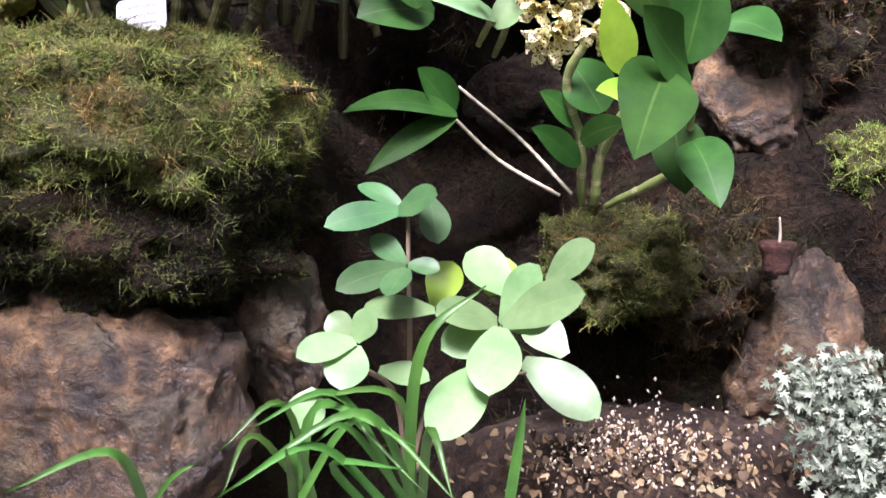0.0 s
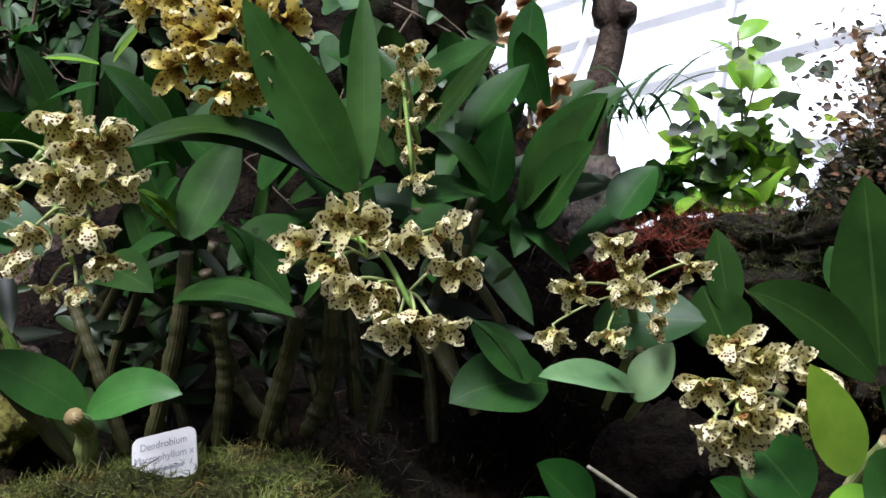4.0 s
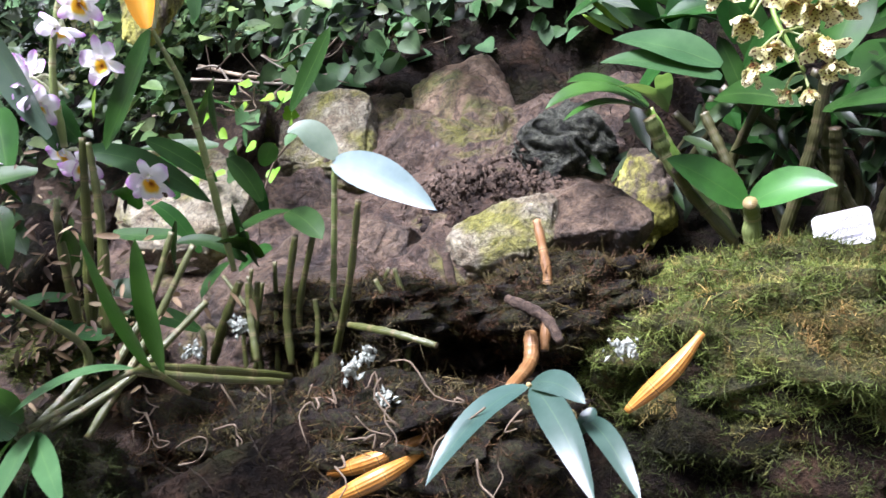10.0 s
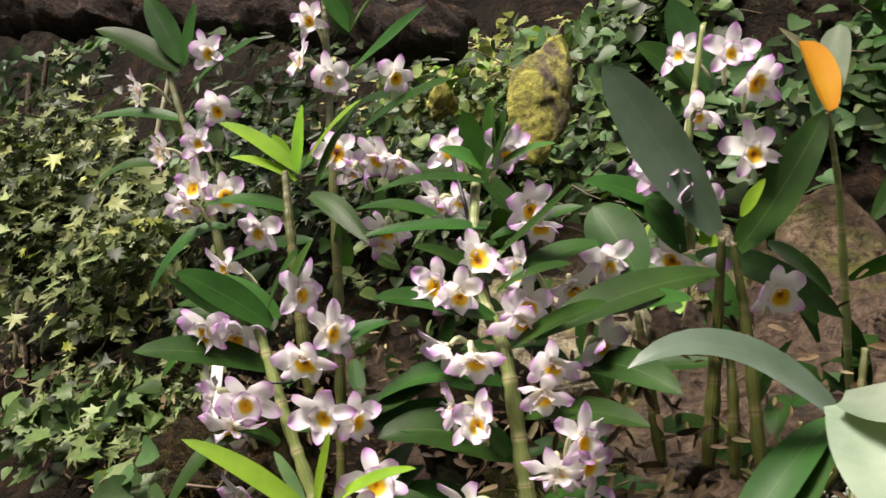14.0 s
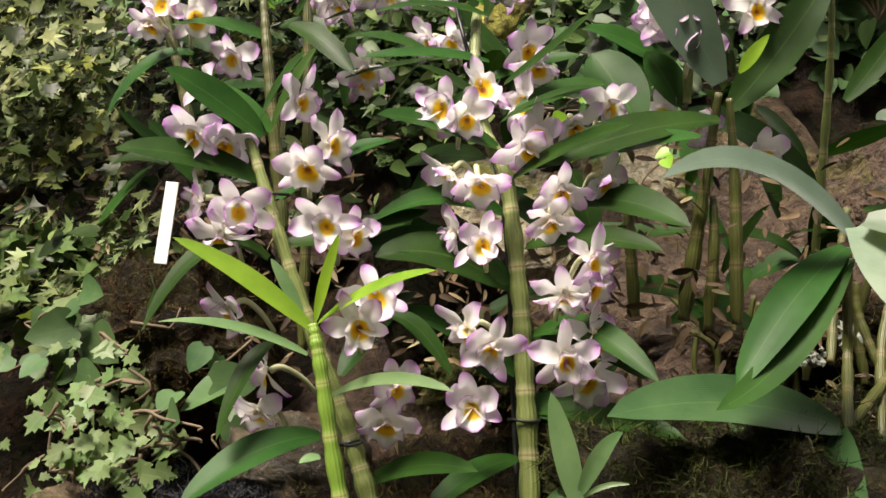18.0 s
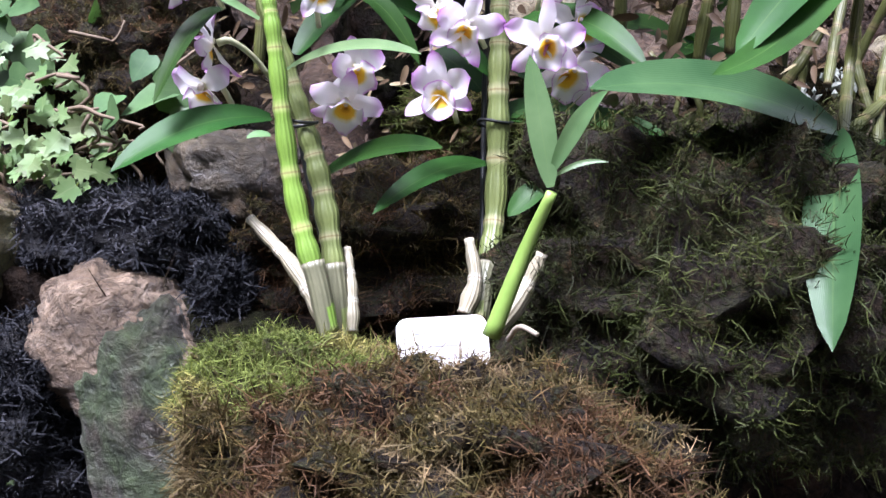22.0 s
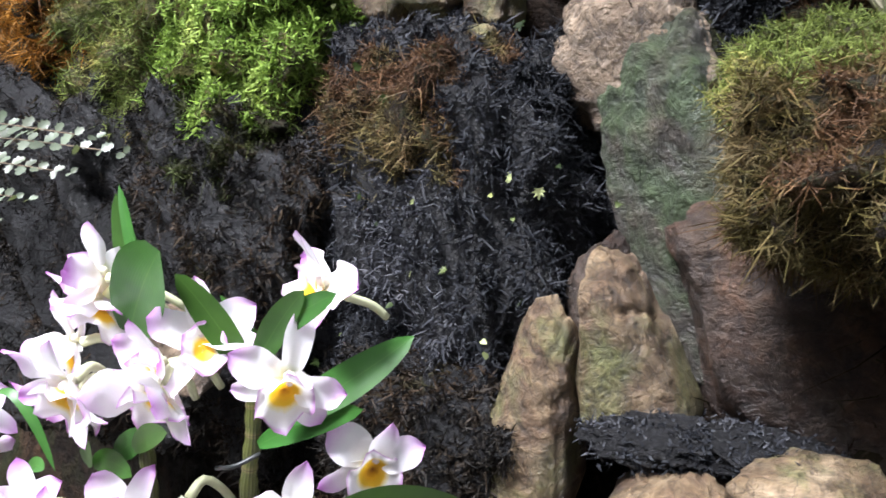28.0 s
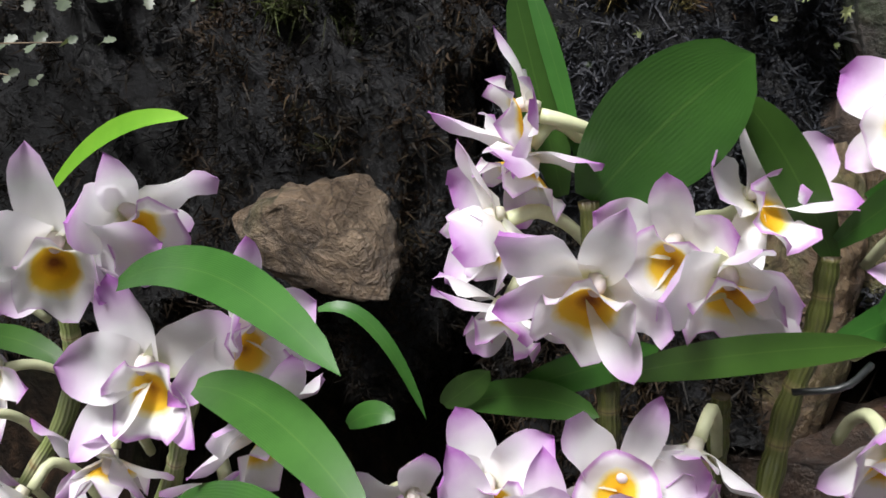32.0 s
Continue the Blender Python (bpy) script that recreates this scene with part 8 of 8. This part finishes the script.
# ---- ivy and small-leaved plants over the slope ----
def outline_leaf(name, pts, mat, cup=0.15):
    """A flat-lobed leaf, slightly cupped, its base at the origin and its tip along +Y."""
    full = pts + [(-x, y) for x, y in reversed(pts[1:-1])]
    verts, uvs = [V(0, 0.4, -0.02)], [(0.5, 0.4)]
    for x, y in full:
        verts.append(V(x, y, cup * x * x * 2 - 0.12 * (y - 0.4) ** 2))
        uvs.append((0.5 + x * 0.9, y))
    n = len(full)
    return mesh_of(name, verts, [(0, 1 + (i + 1) % n, 1 + i) for i in range(n)], uvs, mat)


HEART = [(0, 0.0), (0.2, -0.1), (0.42, 0.02), (0.48, 0.25), (0.38, 0.52), (0.2, 0.8), (0, 1.0)]
LOBED = [(0, 0.0), (0.2, -0.05), (0.42, 0.0), (0.36, 0.16), (0.55, 0.42), (0.3, 0.45), (0.34, 0.68), (0.14, 0.66), (0, 1.0)]
CUT = [(0, 0.0), (0.14, -0.02), (0.4, -0.1), (0.26, 0.1), (0.6, 0.3), (0.28, 0.34), (0.42, 0.72), (0.12, 0.5), (0.1, 0.75), (0, 1.05)]
IVY_MESH = [outline_leaf("leaf", HEART, M_IVY, 0.1 + 0.1 * k) for k in range(3)]
IVYPALE_MESH = [outline_leaf("leaf", LOBED, leafy("pale_ivy", (0.08, 0.15, 0.045), (0.2, 0.27, 0.12), rib=(0.5, 0.55, 0.35), gloss=0.5, glow=0.3), 0.15)]
CUT_MESH = [outline_leaf("leaf", CUT, M_MAPLE, 0.1 + 0.15 * k) for k in range(3)]
LIME_MESH = [outline_leaf("leaf", HEART, M_LEAFLIME, 0.2)]


def creeper(name, label, spots, meshes, size, seed, stem=M_STEM, flat=0.5, category="ivy", trail=0.5):
    """A climbing plant: thin stems over the slope, with leaves facing outwards. spots: (centre, spread, count)."""
    r = random.Random(seed)
    ob = thing(name, spots[0][0], label, category)
    for centre, (dx, dy, dz), count in spots:
        c = np.array(centre)
        for k in range(max(3, count // 12)):
            a = c + V(r.uniform(-dx, dx), r.uniform(0, dy), r.uniform(-dz, dz))
            pts = [a]
            for j in range(4):
                pts.append(pts[-1] + V(r.gauss(0, dx * 0.35), r.gauss(0, dy * 0.2), -dz * 0.3 * trail + r.gauss(0, dz * 0.2)))
            part("stem", tube("stem", pts, 0.002, 0.0013, stem, 5, 13), ob)
        for k in range(count):
            u, w = r.uniform(-1, 1), r.uniform(-1, 1)
            p = c + V(u * dx, r.gauss(0, 0.6) * dy + w * dy * 0.8, w * dz)
            k2 = size * r.uniform(0.5, 1.2)
            nrm = Vector((r.gauss(0, 0.5), -1.0 + r.gauss(0, 0.3), flat + r.gauss(0, 0.4))).normalized()
            part("leaf", r.choice(meshes), ob).matrix_basis = Matrix.Translation(p) @ nrm.to_track_quat("Z", "Y").to_matrix().to_4x4() @ pose(0, 0, 0, 0, 0, r.uniform(90, 270)) @ Matrix.Diagonal((k2, k2, k2, 1))
    return ob


def undergrowth(label, centre, spread, count, outlines, mat, size, seed, flat=0.6, edge=-1.5, top=2.12):
    """Small leaves of low plants, crowded over a patch of slope, in one mesh."""
    rn = np.random.RandomState(seed)
    verts, faces = [], []
    for k in range(count):
        pts = outlines[rn.randint(len(outlines))]
        full = pts + [(-x, y) for x, y in reversed(pts[1:-1])]
        p = np.array(centre) + np.clip(rn.normal(0, 0.55, 3), -1.2, 1.2) * V(*spread)
        if p[0] > edge - 0.94 * (p[1] - 1.3) and p[2] < top:
            continue
        nrm = Vector((rn.normal(0, 0.6), -0.8 + rn.normal(0, 0.4), flat + rn.normal(0, 0.4))).normalized()
        q = nrm.to_track_quat("Z", "Y").to_matrix() @ pose(0, 0, 0, 0, 0, rn.uniform(80, 280)).to_3x3()
        s = size * rn.uniform(0.45, 1.25)
        b = len(verts)
        verts.append(p + np.array(q @ Vector((0, 0.4 * s, -0.06 * s))))
        for x, y in full:
            verts.append(p + np.array(q @ Vector((x * s, y * s, s * (0.25 * x * x - 0.15 * (y - 0.4) ** 2)))))
        n = len(full)
        faces += [(b, b + 1 + (i + 1) % n, b + 1 + i) for i in range(n)]
    ob = new("undergrowth", mesh_of("undergrowth", verts, faces, None, mat))
    return tagged(ob, label, "undergrowth", kind="stuff")


STRAP = [(0, 0.0), (0.1, 0.1), (0.15, 0.35), (0.13, 0.7), (0, 1.1)]
U_PALE = foliage("pale_cut_foliage", [(0.0, (0.01, 0.018, 0.005)), (0.4, (0.035, 0.055, 0.016)), (0.72, (0.12, 0.15, 0.055)), (0.88, (0.3, 0.33, 0.17)), (1.0, (0.32, 0.36, 0.05))], 0.25)
U_DARK = foliage("dark_foliage_mix", [(0.0, (0.005, 0.01, 0.003)), (0.5, (0.013, 0.03, 0.008)), (0.85, (0.035, 0.06, 0.02)), (1.0, (0.12, 0.15, 0.07))], 0.15)
U_MID = foliage("green_foliage_mix", [(0.0, (0.01, 0.02, 0.005)), (0.5, (0.035, 0.07, 0.018)), (0.85, (0.11, 0.18, 0.06)), (1.0, (0.25, 0.33, 0.12))], 0.22)
U_DRY = foliage("dry_litter_mix", [(0.0, (0.02, 0.012, 0.008)), (0.5, (0.07, 0.045, 0.025)), (0.85, (0.16, 0.11, 0.06)), (1.0, (0.3, 0.26, 0.16))], 0.1, 0.7)
undergrowth("crowded pale plants with finely cut leaves on the slope", (-2.355, 1.080, 2.177), (0.2, 0.1, 0.2), 1300, [CUT], U_PALE, 0.032, 201)
undergrowth("dark low foliage behind the flowering canes", (-1.982, 1.250, 2.170), (0.32, 0.12, 0.26), 1300, [HEART, CUT, STRAP], U_DARK, 0.034, 202)
undergrowth("green creepers tangled behind the flowers", (-1.522, 1.320, 2.096), (0.28, 0.1, 0.24), 1100, [HEART, CUT, HEART], U_MID, 0.032, 203)
undergrowth("dark leaves in the hollow of the bank", (-1.108, 1.450, 2.048), (0.22, 0.1, 0.2), 500, [HEART], U_DARK, 0.04, 204, edge=-1.4, top=2.12)
undergrowth("low plants with rounded greyish leaves", (-2.061, 0.920, 1.724), (0.16, 0.1, 0.07), 260, [HEART, LOBED], U_MID, 0.036, 205)
undergrowth("dry leaf litter on the slope", (-1.922, 1.020, 1.763), (0.3, 0.12, 0.12), 700, [STRAP], U_DRY, 0.022, 206)
undergrowth("pale jagged leaves over the shaded slope", (-2.064, 0.950, 1.956), (0.13, 0.08, 0.15), 450, [CUT, LOBED], U_PALE, 0.03, 207)
undergrowth("dry yellowish creeper above the clay bank", (-1.928, 1.751, 2.317), (0.16, 0.04, 0.08), 500, [CUT, HEART], U_PALE, 0.026, 208, edge=9.0)
undergrowth("brown leaf litter and small leaves on the open slope", (-2.838, 1.545, 1.965), (0.2, 0.06, 0.12), 500, [STRAP, CUT], U_DRY, 0.024, 210, edge=9.0)
undergrowth("small grey green leaves on the open slope", (-2.885, 1.571, 2.030), (0.16, 0.05, 0.1), 160, [CUT, HEART], U_PALE, 0.03, 211, edge=9.0)
# sunlight on these leaves is put into their pale yellow colours
U_LIT = foliage("creeper_painted_sun", [(0.0, (0.07, 0.08, 0.02)), (0.4, (0.24, 0.28, 0.08)), (0.8, (0.45, 0.46, 0.18)), (1.0, (0.58, 0.56, 0.36))], 0.3)
U_RUST = foliage("rusty_fine_foliage", [(0.0, (0.012, 0.01, 0.008)), (0.5, (0.04, 0.035, 0.02)), (0.8, (0.13, 0.06, 0.03)), (1.0, (0.16, 0.17, 0.1))], 0.2)
U_LIME = foliage("lime_shrub_leaves", [(0.0, (0.06, 0.12, 0.02)), (0.5, (0.16, 0.3, 0.03)), (1.0, (0.36, 0.48, 0.06))], 0.45)
undergrowth("creeper leaves over the clay bank, coloured pale yellow as if sunlit", (-1.762, 1.675, 2.435), (0.24, 0.05, 0.15), 560, [HEART, CUT], U_LIT, 0.034, 212, edge=9.0)
undergrowth("creeper leaves high on the bank, coloured pale yellow as if sunlit", (-2.199, 1.702, 2.378), (0.18, 0.05, 0.12), 320, [HEART, CUT], U_LIT, 0.03, 213, edge=9.0)
undergrowth("fine dark reddish foliage over the crest", (0.596, 1.600, 1.896), (0.16, 0.07, 0.2), 3600, [STRAP, HEART], U_RUST, 0.011, 214, edge=9.0)
undergrowth("fine rusty foliage over the crest", (0.500, 1.680, 1.860), (0.2, 0.06, 0.04), 1500, [STRAP, HEART], U_RUST, 0.011, 215, edge=9.0)
undergrowth("rusty dry twigs and leaves above the crest", (0.640, 1.750, 2.058), (0.15, 0.06, 0.1), 900, [STRAP, HEART], U_RUST, 0.012, 216, edge=9.0)
undergrowth("bright lime shrub leaves against the glass", (0.425, 1.950, 1.995), (0.13, 0.06, 0.12), 60, [HEART], U_LIME, 0.04, 217, edge=9.0)
undergrowth("light green shrub leaves against the glass", (0.377, 1.900, 2.025), (0.12, 0.07, 0.18), 70, [HEART], U_MID, 0.042, 218, edge=9.0)
undergrowth("small dark leaves between the orchid canes", (-0.391, 1.420, 1.788), (0.3, 0.06, 0.1), 120, [STRAP], U_DARK, 0.07, 219, edge=9.0)
undergrowth("dark ivy leaves covering the bare bank", (-1.291, 1.738, 2.491), (0.16, 0.04, 0.13), 260, [HEART], U_MID, 0.042, 220, edge=9.0)
undergrowth("dark ivy leaves high on the bank", (-0.595, 1.737, 2.411), (0.14, 0.04, 0.12), 160, [HEART, STRAP], U_DARK, 0.045, 221, edge=9.0)
undergrowth("fallen brown leaves between the canes", (-1.272, 0.750, 1.640), (0.25, 0.1, 0.12), 500, [STRAP], U_DRY, 0.02, 209, edge=9.0)
creeper("ivy", "dense dark green ivy with heart-shaped leaves on the bank", [((-1.118, 1.720, 2.304), (0.17, 0.05, 0.12), 200), ((-1.230, 1.600, 2.108), (0.08, 0.04, 0.05), 28)], IVY_MESH, 0.05, 1)
creeper("ivy", "dark ivy with thin stems high on the bank", [((-0.870, 1.750, 2.316), (0.15, 0.05, 0.14), 150), ((-0.934, 1.750, 2.371), (0.2, 0.05, 0.2), 120)], IVY_MESH, 0.045, 2)
creeper("ivy", "yellow-green ivy climbing the lit rocks", [((-1.730, 1.750, 2.478), (0.2, 0.06, 0.14), 170), ((-1.902, 1.700, 2.360), (0.12, 0.05, 0.1), 70)], IVY_MESH[:1] + LIME_MESH, 0.045, 3)
creeper("ivy", "dark ivy on the bank behind the orange leaf", [((-1.007, 1.700, 2.250), (0.24, 0.05, 0.18), 180), ((-1.369, 1.550, 2.130), (0.12, 0.05, 0.1), 60)], IVY_MESH, 0.05, 4)
creeper("ivy", "mid-green ivy behind the white flowers", [((-1.458, 1.600, 2.355), (0.12, 0.05, 0.2), 130), ((-1.647, 1.350, 2.129), (0.14, 0.05, 0.12), 90)], IVY_MESH, 0.045, 11)
creeper("ivy", "yellowish creeper over the lichen rock", [((-1.764, 1.550, 2.399), (0.12, 0.05, 0.16), 100), ((-1.270, 1.200, 1.917), (0.1, 0.05, 0.1), 40)], LIME_MESH + IVY_MESH[:1], 0.03, 12)
creeper("cut_leaved_plant", "pale green plant with finely cut leaves", [((-2.495, 1.200, 2.297), (0.14, 0.12, 0.14), 260), ((-2.212, 1.100, 2.080), (0.1, 0.08, 0.1), 70)], CUT_MESH, 0.034, 5, category="plant")
creeper("cut_leaved_plant", "sprawling pale green plant with jagged leaves", [((-2.140, 1.050, 2.076), (0.12, 0.1, 0.12), 150), ((-1.960, 0.900, 1.754), (0.1, 0.06, 0.08), 70)], CUT_MESH, 0.032, 6, category="plant")
creeper("cut_leaved_plant", "bushy pale plant with jagged leaves on the dark slope", [((-2.683, 1.250, 2.192), (0.12, 0.1, 0.2), 220), ((-2.179, 1.000, 1.789), (0.1, 0.08, 0.06), 60)], CUT_MESH, 0.034, 7, category="plant")
creeper("ivy", "small pale ivy trailing over the mossy slope", [((-1.757, 0.660, 1.542), (0.05, 0.03, 0.07), 60), ((-1.664, 0.620, 1.495), (0.03, 0.02, 0.03), 16), ((-1.776, 0.620, 1.458), (0.03, 0.02, 0.05), 24)], IVYPALE_MESH, 0.022, 8)
creeper("ivy", "young pale ivy sprigs hanging over the dark moss", [((-1.739, 0.600, 1.530), (0.060, 0.02, 0.030), 16), ((-1.687, 0.600, 1.509), (0.030, 0.02, 0.035), 16), ((-1.655, 0.600, 1.497), (0.025, 0.02, 0.030), 12), ((-1.764, 0.600, 1.450), (0.030, 0.02, 0.040), 14), ((-1.722, 0.600, 1.555), (0.050, 0.02, 0.020), 10)], IVYPALE_MESH, 0.02, 14)
creeper("ivy", "dark heart-leaved plant on the slope", [((-1.864, 0.750, 1.646), (0.06, 0.04, 0.05), 16), ((-1.798, 0.700, 1.637), (0.05, 0.03, 0.06), 12), ((-1.623, 0.660, 1.562), (0.04, 0.03, 0.04), 8)], IVY_MESH + IVYPALE_MESH, 0.045, 9)
creeper("dark_foliage", "dark tangled foliage on the high bank", [((-0.721, 1.800, 2.435), (0.25, 0.05, 0.25), 170), ((-0.235, 1.750, 2.294), (0.2, 0.05, 0.2), 80)], IVY_MESH, 0.055, 10, category="foliage")
creeper("dark_foliage", "dark foliage under the log", [((-2.962, 1.600, 2.797), (0.25, 0.05, 0.1), 120), ((-2.239, 1.500, 2.399), (0.2, 0.05, 0.12), 100)], IVY_MESH, 0.05, 13, category="foliage")
bush("leafy_plant", (-0.792, 1.650, 2.201), [(-0.789, 1.600, 2.414), (-0.727, 1.600, 2.455), (-0.852, 1.600, 2.323), (-0.903, 1.600, 2.402), (-0.772, 1.600, 2.291), (-0.935, 1.600, 2.266)], "leafy upright plant in the shade of the bank", M_LEAF, 12, 0.03, 12, "plant", 0.06)


M_FERN = leafy("silvery_fern", (0.06, 0.075, 0.05), (0.16, 0.185, 0.135), glow=0.2)
FERN_LEAF = outline_leaf("leaflet", [(0, 0.0), (0.16, 0.08), (0.4, 0.28), (0.3, 0.42), (0.46, 0.62), (0.26, 0.72), (0.24, 0.94), (0, 1.02)], M_FERN, 0.2)


def fern(base, tip, label, seed, width=0.035):
    """A fern frond: a midrib with paired, lobed leaflets."""
    rf = random.Random(seed + int(tip[2] * 1000))
    ob = thing("fern", base, label, "fern", "ferns")
    b, t = np.array(base), np.array(tip)
    pts = curve_pts([b, (b + t) / 2 + V(0, 0, 0.02), t], 40)
    part("midrib", tube("midrib", [tuple(p) for p in pts[::6]], 0.0009, 0.0005, M_STEM, 5, 12), ob)
    for i in range(4, 40, 2):
        w = width * math.sin(math.pi * (0.12 + 0.85 * i / 40)) ** 0.7
        tg = unit(pts[i] - pts[i - 1])
        sd = unit(np.cross(tg, V(0, -0.5, 0.85)))
        for sg in (-1, 1):
            y = Vector(sd * sg + tg * 0.5 + V(0, rf.gauss(0, 0.25), rf.gauss(0, 0.15))).normalized()
            z = (Vector((0.4 + rf.gauss(0, 0.3), -0.75, 0.5 + rf.gauss(0, 0.3))) - y * 0.2).normalized()
            x = y.cross(z).normalized()
            z = x.cross(y)
            m = Matrix((x, y, z)).transposed().to_4x4() @ Matrix.Diagonal((w, w, w, 1)) @ Matrix.Scale(rf.uniform(0.75, 1.2), 4)
            part("leaflet", FERN_LEAF, ob).matrix_basis = Matrix.Translation(pts[i]) @ m
    return ob


for a, b in (((-2.720, 0.420, 1.206), (-1.824, 0.260, 1.277)), ((-2.732, 0.420, 1.170), (-1.904, 0.260, 1.257)), ((-2.748, 0.420, 1.121), (-1.978, 0.260, 1.230)), ((-2.757, 0.420, 1.229), (-1.861, 0.260, 1.286)), ((-2.739, 0.420, 1.148), (-2.041, 0.260, 1.202))):
    fern(a, b, "silvery green fern frond on the shaded rock face", 1, 0.018)
U_SILVER = foliage("silvery_foliage", [(0.0, (0.03, 0.04, 0.028)), (0.5, (0.12, 0.15, 0.11)), (1.0, (0.3, 0.34, 0.27))], 0.15, 0.6)
for c, s, n in (((0.515, 1.120, 1.167), (0.075, 0.04, 0.05), 900), ((0.523, 1.080, 1.093), (0.06, 0.04, 0.06), 800), ((0.465, 1.140, 1.168), (0.03, 0.02, 0.025), 250)):
    undergrowth("fine silvery grey foliage at the edge of the bed", c, s, n, [CUT, STRAP], U_SILVER, 0.014, 230 + n, edge=9.0)
undergrowth("small dry leaves and bark on the dark soil bed", (0.293, 1.140, 1.068), (0.24, 0.08, 0.05), 700, [STRAP, HEART], U_DRY, 0.012, 229, edge=9.0)
undergrowth("small green sprigs and fallen bits on the damp rock face", (-1.780, 0.440, 1.242), (0.2, 0.02, 0.2), 60, [CUT, HEART], U_PALE, 0.008, 228, edge=9.0)
